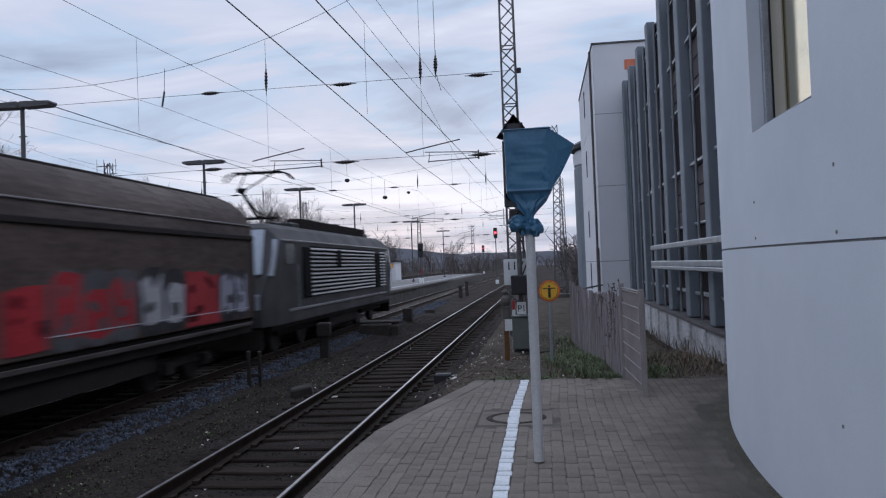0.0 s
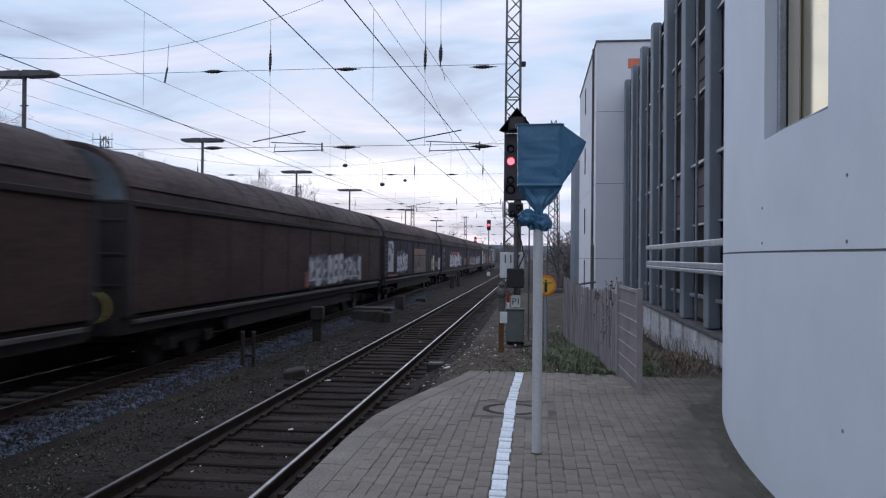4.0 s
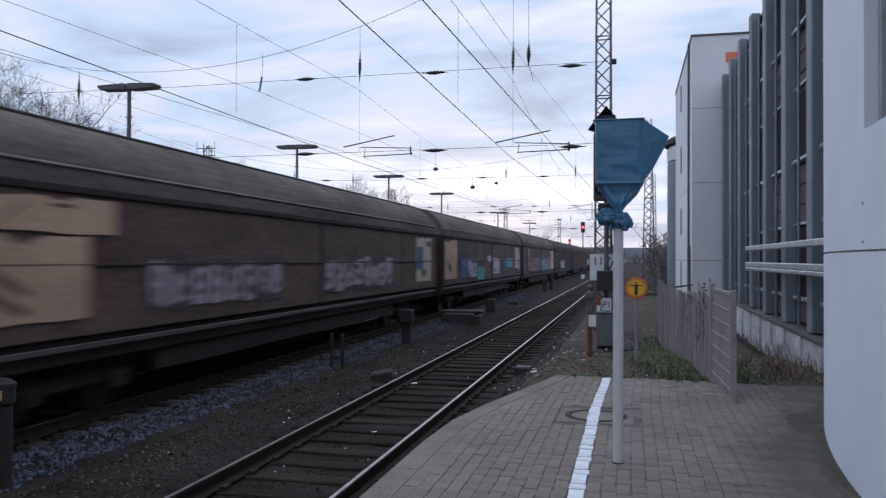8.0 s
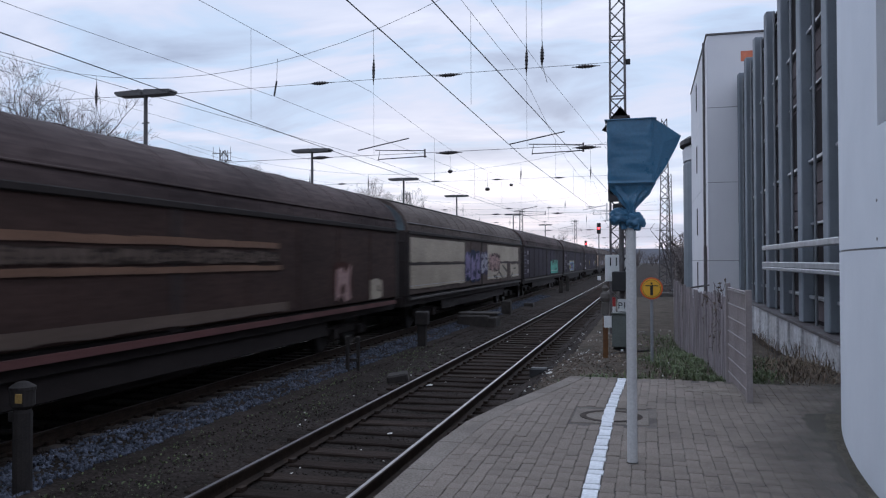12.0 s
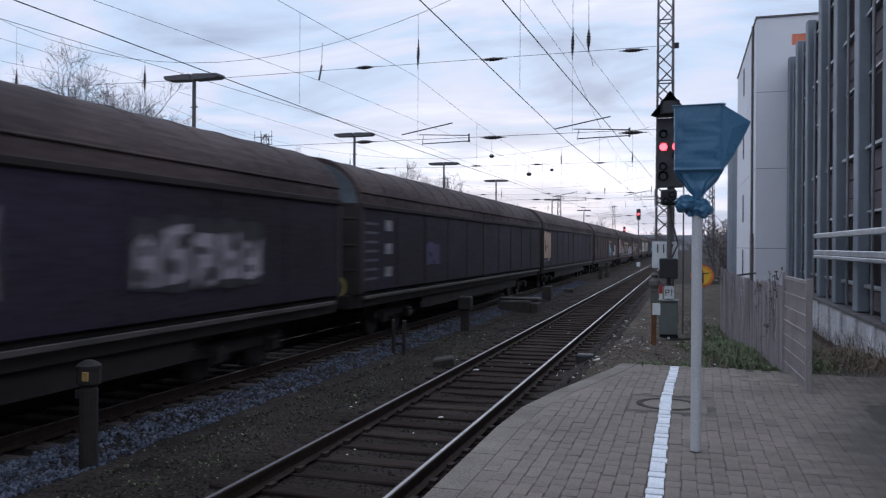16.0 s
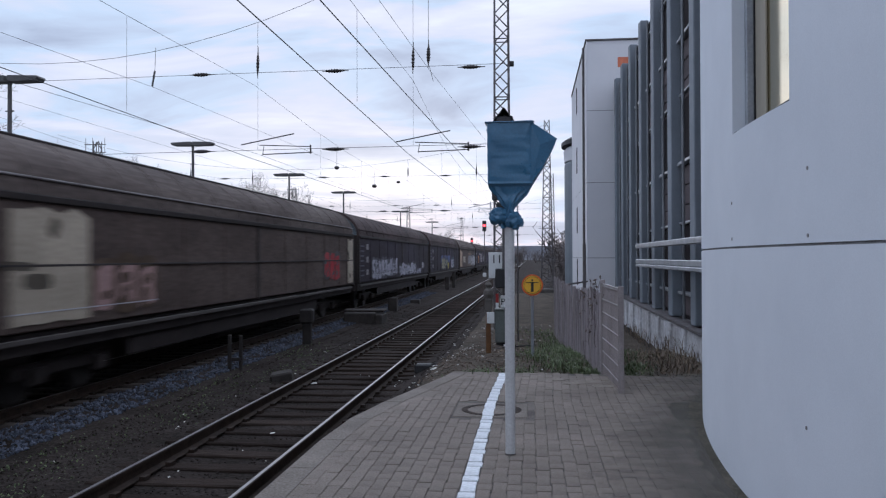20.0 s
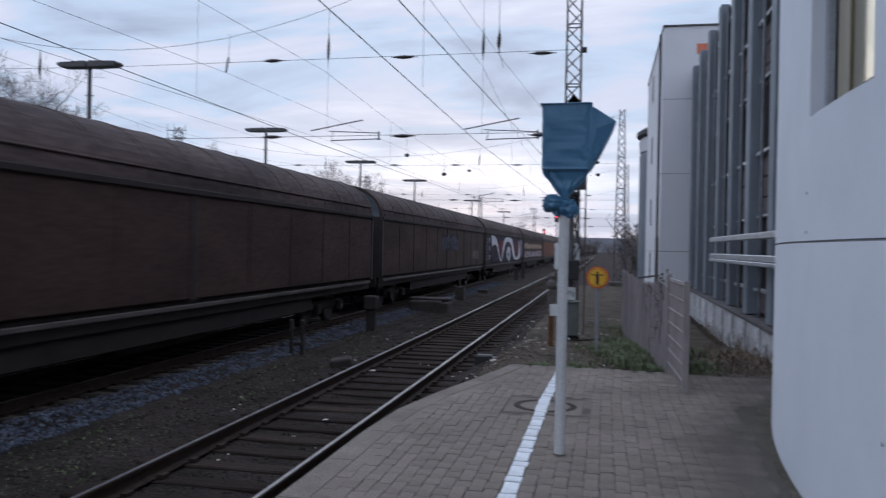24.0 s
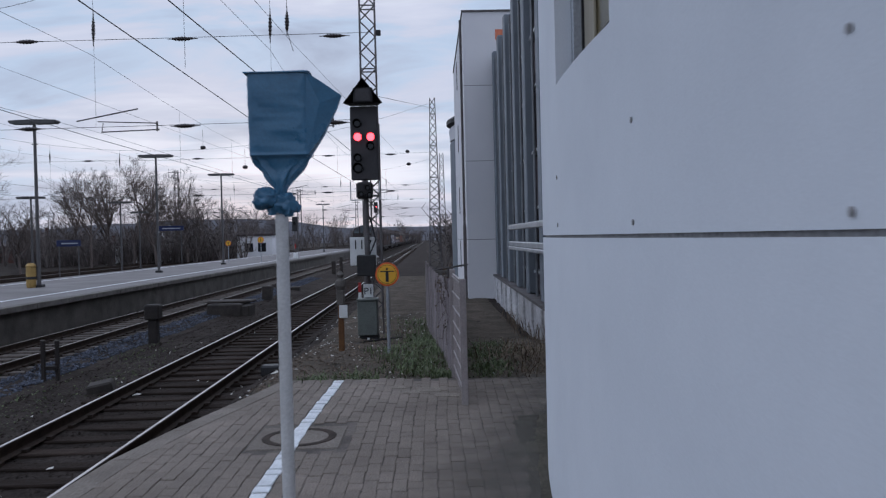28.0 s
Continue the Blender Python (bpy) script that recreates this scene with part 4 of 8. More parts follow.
lattice_mast("catenary_mast", -20.0, 128, -0.7, 10.6, 0.8, 0.4, 14, "distant lattice mast between the far tracks")
lattice_mast("catenary_mast", -16.6, 190, -0.7, 12.0, 0.9, 0.4, 12, "small distant lattice mast")


def lens_disc(x, y, z, r):
    q = Euler((radians(90), 0, 0)).to_quaternion()
    return G().lathe([(r, 0), (r, 0.02), (r * 0.7, 0.035)], (x, y, z), 18, q)


def lens_hood(x, y, z, r):
    """A short curved visor over a lens."""
    n = 14
    vs = []
    for i in range(n + 1):
        a = math.pi * (i / n * 1.2 - 0.1)
        for k, yy in ((r, y), (r, y - 0.16), (r - 0.012, y - 0.16), (r - 0.012, y)):
            vs.append((x + k * math.cos(a), yy, z + k * math.sin(a)))
    fs = [(4 * i + j, 4 * i + (j + 1) % 4, 4 * i + 4 + (j + 1) % 4, 4 * i + 4 + j) for i in range(n) for j in range(4)]
    return G().add(vs, fs + [(0, 1, 2, 3), (4 * n, 4 * n + 3, 4 * n + 2, 4 * n + 1)])


def text_mesh(name, body, size, material, parent, m):
    cu = bpy.data.curves.new(name, "FONT")
    cu.body = body
    cu.size = size
    cu.extrude = 0.002
    cu.align_x = "CENTER"
    tmp = bpy.data.objects.new(name, cu)
    me = bpy.data.meshes.new_from_object(tmp)
    bpy.data.objects.remove(tmp)
    me.materials.clear()
    me.materials.append(material)
    return part(name, me, None, parent, at=m)


def main_signal():
    X, Y = -0.94, 19.5
    s = thing("main_signal", "dark railway signal with two lit red lamps above an equipment cabinet", "railway signal", (X, Y, -0.5))
    o = 0.5
    part("post", G().tube((0, 0, 0.0), (0, 0, 5.1), 0.06, n=12), M_STEEL, s)
    part("plinth", G().cbox(-0.2, 0.22, -0.25, 0.2, -0.2, 0.12, 0.02), M_BLACK, s)
    cab = part("cabinet", G().cbox(-0.23, 0.21, -0.33, 0.12, 0.12, 0.90, 0.02), M_BOXGREEN, s, "grey-green metal equipment cabinet")
    part("cabinet_lid", G().cbox(-0.25, 0.23, -0.35, 0.14, 0.90, 0.94, 0.012), M_BOXGREEN, cab)
    part("handle", G().cbox(-0.02, 0.03, -0.35, -0.33, -0.05, 0.08, 0.005), M_WHITE, s, "small white lettered tag")
    scr = part("screen", G().cbox(-0.31, 0.31, -0.10, -0.04, 3.10 + o, 4.76 + o, 0.03), M_SIGNALGREY, s, "dark grey lamp screen")
    for x, z, r in ((-0.15, 4.37, 0.105), (0.14, 3.86, 0.10), (-0.15, 3.60, 0.10), (-0.15, 3.37, 0.13)):
        part("lens", lens_disc(x, -0.10, z + o, r * 0.85), M_LENS, scr)
        part("hood", lens_hood(x, -0.10, z + o, r), M_BLACK, scr)
    for x in (-0.145, 0.145):
        part("lit_lens", lens_disc(x, -0.10, 4.07 + o, 0.088), M_REDLAMP, scr, "glowing red lamp")
        part("hood", lens_hood(x, -0.10, 4.07 + o, 0.105), M_BLACK, scr)
    hood = G()
    hood.add([(-0.44, -0.30, 4.80 + o), (0.44, -0.30, 4.80 + o), (0.0, -0.30, 5.37 + o), (-0.30, 0.12, 4.80 + o), (0.30, 0.12, 4.80 + o), (0.0, 0.12, 5.30 + o),
              (-0.40, -0.30, 4.80 + o), (0.40, -0.30, 4.80 + o)],
             [(0, 2, 5, 3), (1, 4, 5, 2), (3, 5, 4), (0, 3, 4, 1)])
    part("indicator_hood", hood, M_BLACK, s, "black pointed hood")
    ind = part("indicator", G().cbox(-0.22, 0.22, -0.24, 0.05, 4.82 + o, 5.16 + o, 0.02), M_BLACK, s)
    part("indicator_face", G().cbox(-0.17, 0.17, -0.255, -0.235, 4.85 + o, 5.13 + o, 0.01), M_SIGNALGREY, ind)
    sub = part("subsidiary_lamp", G().cbox(-0.20, 0.17, -0.22, 0.0, 2.68 + o, 3.05 + o, 0.04), M_BLACK, s)
    for x, z in ((-0.09, 2.78), (0.06, 2.92), (0.10, 2.76)):
        part("hood", lens_hood(x, -0.22, z + o, 0.075), M_BLACK, sub)
        part("lens", lens_disc(x, -0.22, z + o, 0.06), M_LENS, sub)
    g = G()
    for a, b in (((-0.34, 2.66), (-0.34, 3.08)), ((-0.34, 2.66), (-0.05, 2.66)), ((0.32, 2.66), (0.32, 3.08)), ((0.32, 2.66), (0.05, 2.66))):
        g.tube((a[0], -0.05, a[1] + o), (b[0], -0.05, b[1] + o), 0.014, n=6)
    part("frame_bar", g, M_WHITE, s, "thin pale frame bars")
    brd = part("number_board", G().cbox(-0.40, 0.20, 0.08, 0.11, 1.18 + o, 1.82 + o, 0.008), M_WHITE, s, "white board with black figures")
    for x_, c_ in ((-0.27, "1"), (-0.13, "1"), (0.03, "7")):
        text_mesh("figure", c_, 0.30, M_BLACK, brd, pose(x_, 0.076, 1.55 + o, 90, 0, 0))
    part("relay_box", G().cbox(-0.22, 0.20, -0.32, -0.03, 0.95 + o, 1.42 + o, 0.02), M_BLACK, s, "black relay box")
    part("mast_plate_red", G().cbox(-0.22, -0.15, -0.10, -0.08, 0.58 + o, 0.80 + o, 0.005), M_RED, s)
    part("mast_plate_white", G().cbox(-0.22, -0.15, -0.10, -0.08, 0.30 + o, 0.575 + o, 0.005), M_WHITE, s)
    pl = part("name_plate", G().cbox(-0.10, 0.12, -0.12, -0.10, 0.46 + o, 0.76 + o, 0.006), M_WHITE, s, "white plate lettered P1")
    for x_, c_ in ((-0.04, "P"), (0.065, "1")):
        text_mesh("lettering", c_, 0.22, M_BLACK, pl, pose(x_, -0.124, 0.53 + o, 90, 0, 0))
    g = G()
    g.line([(0.05, -0.1, 1.4 + o), (0.20, -0.05, 1.75 + o), (0.12, 0.0, 2.1 + o), (0.02, 0.0, 2.4 + o)], 0.018, 6)
    part("cable", g, M_BLACK, s)
    part("ladder", G().tube((0.10, 0.16, 0.1), (0.10, 0.16, 4.9), 0.018, n=6).tube((0.32, 0.16, 0.1), (0.32, 0.16, 4.9), 0.018, n=6), M_STEEL, s)


main_signal()

rp = thing("rusty_post", "rusty iron post with a pale telephone bell box on top", "post", (-1.15, 15.8, -0.35))
part("post", G().cbox(-0.05, 0.05, -0.05, 0.05, 0, 0.95, 0.01), mat("rust", (0.16, 0.075, 0.025), 0.85, (0.10, 0.045, 0.02), 5.0), rp)
part("bell_box", G().cbox(-0.07, 0.07, -0.07, 0.07, 0.95, 1.22, 0.02).lathe([(0.07, 1.22), (0.10, 1.30), (0.09, 1.38), (0.03, 1.44)], (0, 0, 0), 14).lathe([(0.05, 1.44), (0.07, 1.5), (0.02, 1.56)], (0, 0, 0), 12), M_CONCRETE, rp, "pale grey weathered box")
part("lower_plate", G().cbox(-0.03, 0.12, -0.062, -0.05, 0.72, 0.95, 0.004), M_WHITE, rp)


def figure_sign(x, y, z0, zc, r, label):
    s = thing("warning_sign", label, "sign", (x, y, z0))
    part("post", G().tube((0, 0.02, 0), (0, 0.02, zc - z0 + 0.1), 0.028, n=10), M_FINEDGE, s)
    q = Euler((radians(90), 0, 0)).to_quaternion()
    part("rim", G().lathe([(r, -0.012), (r, 0.012), (r * 0.84, 0.014)], (0, -0.02, zc - z0), 36, q), mat("orange_red_rim", (0.75, 0.13, 0.03), 0.5, fine=0.05), s, "orange-red rim")
    part("disc", G().lathe([(r * 0.86, 0), (r * 0.86, 0.018), (r * 0.84, 0.02)], (0, -0.02, zc - z0), 36, q), M_YELLOW, s, "yellow disc")
    k = zc - z0
    part("inner_ring", G().lathe([(r * 0.80, -0.002), (r * 0.80, 0.022), (r * 0.765, 0.022), (r * 0.765, -0.002)], (0, -0.02, zc - z0), 36, q), M_BLACK, s, "thin black ring")
    part("emblem", G().cbox(-0.026, 0.026, -0.047, -0.041, k - r * 0.64, k + r * 0.30, 0.004).cbox(-r * 0.58, r * 0.58, -0.047, -0.0412, k + r * 0.20, k + r * 0.29, 0.003).cbox(-0.017, 0.017, -0.047, -0.0408, k + r * 0.36, k + r * 0.54, 0.008), M_BLACK, s, "black upright and thin crossbar")
    return s


figure_sign(-0.27, 15.2, -0.30, 1.16, 0.205, "round yellow sign with an orange rim on a thin grey post")

# ---- the wrapped sign ----
PX, PY = -0.480, 6.61
ws = thing("wrapped_sign", "white post with a sign wrapped in blue plastic sheet", "sign", (PX, PY, 0))
part("post", G().tube((0, 0, -0.02), (0, 0, 2.08), 0.042, n=20), M_POLE, ws, smooth=False)
part("collar", G().lathe([(0.05, 0.0), (0.052, 0.003), (0.043, 0.008)], (0, 0, 0), 20), M_JOINT, ws)
BX0, BX1, BYD = -0.185, 0.205, 0.09


def crease(x, y, z):
    """Sharp folds: ridged noise."""
    n1 = abs(noise.noise((x * 4 + z * 3, y * 5 + 4, z * 9)))
    n2 = abs(noise.noise((x * 13 - z * 4, y * 13, z * 21 + 9)))
    return 0.5 - n1 * 1.3 + 0.35 * (0.4 - n2)


def bag_body():
    g = G()
    n = 96
    prof = [(2.86, 1.0, 0.0), (2.857, 1.02, 0.0)] + [(2.84 - 0.0125 * i, 1.0 - 0.0007 * i, 0.0) for i in range(40)] + [
        (2.340, 0.985, 0.0), (2.332, 0.992, 0.0), (2.326, 0.980, 0.0), (2.321, 0.945, 0.004), (2.30, 0.88, 0.012), (2.27, 0.78, 0.018), (2.235, 0.64, 0.024), (2.20, 0.48, 0.028), (2.16, 0.33, 0.028),
        (2.125, 0.21, 0.02), (2.105, 0.19, 0.012), (2.085, 0.25, 0.03), (2.06, 0.33, 0.035), (2.03, 0.40, 0.045), (2.0, 0.45, 0.05), (1.965, 0.40, 0.05)]
    vs = []
    for z, k, j in prof:
        cx = (BX0 + BX1) / 2 * max(0.15, min(1, (k - 0.2) / 0.7))
        hw = (BX1 - BX0) / 2 * k
        hd = BYD * (0.5 + 0.5 * k) * (1.0 if z > 2.335 else 1.06 if z > 2.324 else 0.66 if k > 0.5 else 0.98)
        for i in range(n):
            a = 2 * math.pi * i / n
            c, s_ = math.cos(a), math.sin(a)
            p = 0.20 if k > 0.93 else (0.45 if k > 0.7 else 0.8)
            x = cx + hw * (abs(c) ** p) * (1 if c > 0 else -1)
            y = hd * (abs(s_) ** p) * (1 if s_ > 0 else -1)
            w = 1 + j * 6 * noise.noise((x * 9, y * 9 + 4, z * 6)) + j * 5 * math.sin(9 * a + z * 9) + j * 3 * math.sin(14 * a - z * 20)
            inner = max(0.0, 1 - abs((x - cx) / max(hw, 1e-3)) ** 6) * smooth01(2.33, 2.40, z) * smooth01(2.86, 2.80, z)
            dy = -0.015 * crease(x, 0.0, z) * inner * (1 if s_ < 0 else -1) if k > 0.9 else 0.0
            dx = 0.010 * crease(0.3, y, z) * (1 if c > 0 else -1) if k > 0.9 and abs(c) > 0.8 else 0.0
            vs.append((cx + (x - cx) * w + dx, y * w + dy, z + (j * 0.8 * noise.noise((x * 12, y * 12, 7))) + (0.02 * (x - BX0) if z > 2.8 else 0)))
    m = len(prof)
    fs = [(r * n + i, r * n + (i + 1) % n, (r + 1) * n + (i + 1) % n, (r + 1) * n + i) for r in range(m - 1) for i in range(n)]
    fs += [tuple(range(n))]
    return g.add(vs, fs)


part("plastic_sheet", bag_body(), M_BAG, ws, "creased blue plastic sheet tied at its foot", smooth=True)
part("sheet_lip", G().cbox(BX0 - 0.022, BX1 + 0.01, -BYD - 0.012, BYD + 0.012, 2.852, 2.862, 0.004), M_BAG, ws, "folded top edge of the sheet")


def bulb(c, r, seed):
    g = G()
    n, mrow = 32, 22
    vs = []
    for q in range(mrow + 1):
        th = math.pi * q / mrow
        for i in range(n):
            a = 2 * math.pi * i / n
            d = Vector((math.sin(th) * math.cos(a), math.sin(th) * math.sin(a), math.cos(th)))
            k = 1 + 0.34 * noise.noise(d * 1.6 + Vector((seed, 0, 0))) - 0.55 * abs(noise.noise(d * 3.2 + Vector((0, seed, 0)))) + 0.07 * math.sin(7 * a + 3 * th)
            vs.append((c[0] + d.x * r[0] * k, c[1] + d.y * r[1] * k, c[2] + d.z * r[2] * k))
    fs = [(q * n + i, q * n + (i + 1) % n, (q + 1) * n + (i + 1) % n, (q + 1) * n + i) for q in range(mrow) for i in range(n)]
    return g.add(vs, fs)


part("knot", bulb((-0.10, -0.03, 2.055), (0.095, 0.065, 0.072), 3.0), M_BAG, ws, "crumpled knot of blue sheet", smooth=True)
part("sheet_end", bulb((0.03, -0.03, 2.015), (0.085, 0.065, 0.075), 7.0), M_BAG, ws, "ruffled end of the blue sheet", smooth=True)
# loose fold that flaps about the sheet's edge
FOLD_AT = (BX1 - 0.02, 0.0, 0.0)
g = G()
fold = [((0, -0.085, 2.862), (0.0, 0.085, 2.862)), ((0.10, -0.045, 2.80), (0.10, 0.05, 2.80)), ((0.225, -0.012, 2.715), (0.225, 0.012, 2.715)),
        ((0.19, -0.02, 2.63), (0.19, 0.03, 2.63)), ((0.10, -0.045, 2.46), (0.10, 0.05, 2.46)), ((0.0, -0.08, 2.315), (0.0, 0.08, 2.315))]
vs = [Vector(p) for pr_ in fold for p in pr_] + [Vector((0.09, -0.075, 2.66)), Vector((0.09, 0.075, 2.66)), Vector((0, -0.088, 2.6)), Vector((0, 0.088, 2.6))]
fs = []
front = [0, 2, 4, 6, 8, 10]
for a, b in zip(front, front[1:]):
    fs.append((a, b, 12))
    fs.append((a + 1, 13, b + 1))
    fs.append((a, a + 1, b + 1, b))
fs += [(12, 10, 14), (12, 14, 0), (13, 15, 11), (13, 1, 15)]
g.add(vs, fs)
FOLD = part("loose_fold", g, M_BAG, ws, "loose pointed fold of blue sheet", at=pose(*FOLD_AT))

# ---- fence ----
FPTS = [(0.822, 9.84), (0.767, 11.75), (0.71, 13.3), (0.655, 14.8), (0.60, 16.3), (0.545, 17.8), (0.49, 19.3), (0.43, 20.8), (0.37, 22.3)]
FTOP = [1.30, 1.33, 1.17, 1.10, 1.07, 1.07, 1.09, 1.11, 1.13]
M_FENCEBAR = mat("pale_fence_bar", (0.36, 0.325, 0.315), 0.6, (0.26, 0.235, 0.225), 2.0, fine=0.1)
M_SLAT = mat("weathered_fence_slat", (0.34, 0.295, 0.300), 0.8, (0.205, 0.172, 0.176), 2.5, vary=0.22, fine=0.25, stretch=(4, 4, 0.6))
fen = thing("mesh_fence", "grey-beige bar fence with weathered upright slats leading away from the platform", "fence")
_fr = random.Random(19)
for i, (x, y) in enumerate(FPTS):
    g0 = ground_z(x, y)
    top = FTOP[i]
    w_ = 0.040 if i < 2 else 0.028
    part("post", G().cbox(x - w_, x + w_ * 0.7, y - 0.034, y + 0.034, min(g0, -0.1) - 0.3, top + 0.03, 0.006), M_FENCE, fen)
    if i + 1 == len(FPTS):
        continue
    x1, y1 = FPTS[i + 1]
    d = Vector((x1 - x, y1 - y, 0))
    L = d.length
    m = Matrix.Translation((x, y, 0)) @ Euler((0, 0, math.atan2(d.y, d.x))).to_matrix().to_4x4()
    bot = min(g0, -0.1) + 0.04
    if i == 0:
        rods = G()
        nr = max(8, int(L / 0.05))
        for k in range(nr):
            t_ = 0.04 + (L - 0.08) * k / (nr - 1)
            rods.box(t_ - 0.010, t_ + 0.010, -0.004, 0.004, bot, top - 0.02, m=m)
        part("screen", rods, M_FENCE, fen, "close upright fence rods", kind="stuff")
        for k in range(8):
            z = bot + 0.02 + (top - bot - 0.05) * k / 7
            part("bar", G().cbox(0.02, L - 0.02, 0.005, 0.018, z - 0.007, z + 0.007, 0.002, m=m), M_FENCEBAR, fen)
        part("cap_rail", G().cbox(0.02, L - 0.02, -0.012, 0.012, top - 0.015, top + 0.005, 0.004, m=m), M_FENCEBAR, fen)
        continue
    top1 = FTOP[i + 1]
    nr = int(L / 0.095)
    for k in range(nr):
        u = (k + 0.5) / nr
        z1 = (1.17 if i == 1 else top) * (1 - u) + top1 * u + _fr.uniform(-0.03, 0.02)
        zb = ground_z(x + d.x * u, y + d.y * u) - 0.05
        lean = Euler((radians(_fr.uniform(-1.2, 1.2)), radians(_fr.uniform(-1.0, 1.0)), 0)).to_matrix().to_4x4()
        part("slat", G().cbox(L * u - 0.040, L * u + 0.040, -0.009 + 0.006 * (k % 2), 0.003 + 0.006 * (k % 2), zb, z1, 0.003, m=m @ lean), M_SLAT, fen)
    for zz in (0.12, 0.85):
        part("rail", G().cbox(0.0, L, -0.045, -0.012, zz - 0.03, zz + 0.03, 0.005, m=m), M_SLAT, fen)


def creeper():
    """Leafless creeper tangled in the slats behind the second post."""
    rng = random.Random(27)
    g, lf = G(), G()
    for _ in range(20):
        y = rng.gauss(13.0, 0.8)
        p = Vector((0.71 - 0.036 * (y - 13.3) - 0.02 + rng.gauss(0, 0.03), y, rng.choice((rng.uniform(1.0, 1.22), rng.uniform(0.4, 1.1)))))
        for _k in range(rng.randint(3, 6)):
            q = p + Vector((rng.gauss(-0.01, .03), rng.gauss(0, .10), rng.gauss(-0.03, .09)))
            q.x = min(max(q.x, 0.55), 0.80)
            g.tube(p, q, 0.0045, 0.0035, n=4, caps=False)
            if rng.random() < 0.5:
                s_ = rng.uniform(0.015, 0.035)
                mm = Matrix.Translation(q) @ Euler((rng.uniform(0, 6), rng.uniform(0, 6), 0)).to_matrix().to_4x4()
                lf.add([mm @ Vector(v) for v in ((-s_, 0, 0), (0, -s_ * .6, .004), (s_, 0, 0), (0, s_ * .6, .004))], [(0, 1, 2, 3)])
            p = q
    cr = thing("fence_creeper", "dry dark creeper tangled in the fence slats", "creeper")
    part("stem", g, M_BARK, cr, kind="stuff")
    part("withered_leaves", lf, M_LEAF, cr, "withered brown leaves", kind="stuff")


creeper()
gt = thing("low_barrier", "thin grey tube barrier between the fence and the tower", "barrier", (0.36, 26.2, 0))
part("rail", G().tube((0, 0, 0.72), (1.45, 3.8, 0.78), 0.03, n=8), M_STEEL, gt)
part("post", G().tube((0.7, 1.9, -0.7), (0.7, 1.9, 0.75), 0.03, n=8), M_STEEL, gt)

# ---- trackside posts and boxes ----
mk = thing("marker_posts", "pair of thin dark trackside posts with pale caps", "post", (-6.67, 16.4, -0.78))
for dx, dy, h in ((-0.10, -0.05, 0.80), (0.10, 0.08, 0.78)):
    p_ = part("post", G().cbox(dx - 0.035, dx + 0.035, dy - 0.035, dy + 0.035, -0.1, h, 0.008), M_DARKPOST, mk)
    part("cap", G().cbox(dx - 0.037, dx + 0.037, dy - 0.037, dy + 0.037, h, h + 0.02, 0.006), M_CONCRETE, p_)
part("tie", G().cbox(-0.11, 0.11, -0.02, 0.05, 0.25, 0.32, 0.008), M_DARKPOST, mk)
bp_ = thing("block_post", "dark squat trackside post with a block head", "post", (-6.63, 21.9, -0.78))
part("shaft", G().cbox(-0.12, 0.12, -0.10, 0.10, -0.1, 0.62, 0.02), M_DARKPOST, bp_)
part("head", G().cbox(-0.19, 0.19, -0.16, 0.16, 0.62, 1.02, 0.04), M_DARKPOST, bp_)
np_ = thing("signal_post", "thick dark post with a yellow sticker beside the ballast", "post", (-6.85, 6.95, -0.78))
part("shaft", G().lathe([(0.10, -0.1), (0.10, 0.86), (0.085, 0.9)], (0, 0, 0), 14), M_DARKPOST, np_)
part("head", G().lathe([(0.085, 0.9), (0.125, 0.94), (0.125, 1.10), (0.135, 1.105), (0.135, 1.14), (0.06, 1.19), (0.02, 1.20)], (0, 0, 0), 16), M_DARKPOST, np_)
part("lug", G().cbox(-0.17, -0.08, -0.03, 0.03, 0.76, 0.86, 0.01), M_DARKPOST, np_)
part("sticker", G().cbox(0.02, 0.10, -0.135, -0.115, 0.98, 1.08, 0.004), M_YBIN, np_, "small dull yellow sticker")
cb = thing("concrete_base", "old dark concrete foundation block between the tracks", "foundation", (-6.55, 29.8, -0.78))
part("block", G().cbox(-0.75, 0.45, -0.7, 0.7, -0.1, 0.42, 0.05), M_OLDBLOCK, cb)
part("slab", G().cbox(-0.85, 0.7, -0.3, 0.55, 0.42, 0.50, 0.03), M_OLDBLOCK, cb)
part("lip", G().cbox(0.45, 0.72, -0.72, 0.3, -0.1, 0.36, 0.04), M_OLDBLOCK, cb)
for x, y, w_, h in ((-6.65, 36.3, 0.42, 0.62), (-6.5, 42.5, 0.5, 0.2), (-6.6, 60, 0.3, 1.0), (-6.5, 64, 0.25, 1.2)):
    solid("trackside_box", G().cbox(-w_ / 2, w_ / 2, -w_ / 2, w_ / 2, -0.1, h, 0.03), M_OLDBLOCK, "small grey concrete cable box between the tracks", "cable box", (x, y, -0.78))
solid("rail_box", G().cbox(-0.22, 0.2, -0.16, 0.16, -0.05, 0.17, 0.03, m=pose(0, 0, 0, 6, -10, 12)), M_OLDBLOCK, "low dark box beside the rail", "cable box", (-5.22, 15.2, -0.74))
solid("rail_box", G().cbox(-0.18, 0.18, -0.14, 0.14, -0.05, 0.16, 0.03), M_BLACK, "low black box beside the rail", "cable box", (-2.55, 16.4, -0.70))
cab_ = G()
cab_.line([(-2.6, 16.3, -0.62), (-2.0, 16.6, -0.46), (-1.5, 17.2, -0.42), (-1.0, 18.6, -0.44), (-0.2, 19.4, -0.45)], 0.02, 6)
solid("ground_cable", cab_, M_BLACK, "black cable lying on the verge", "cable")

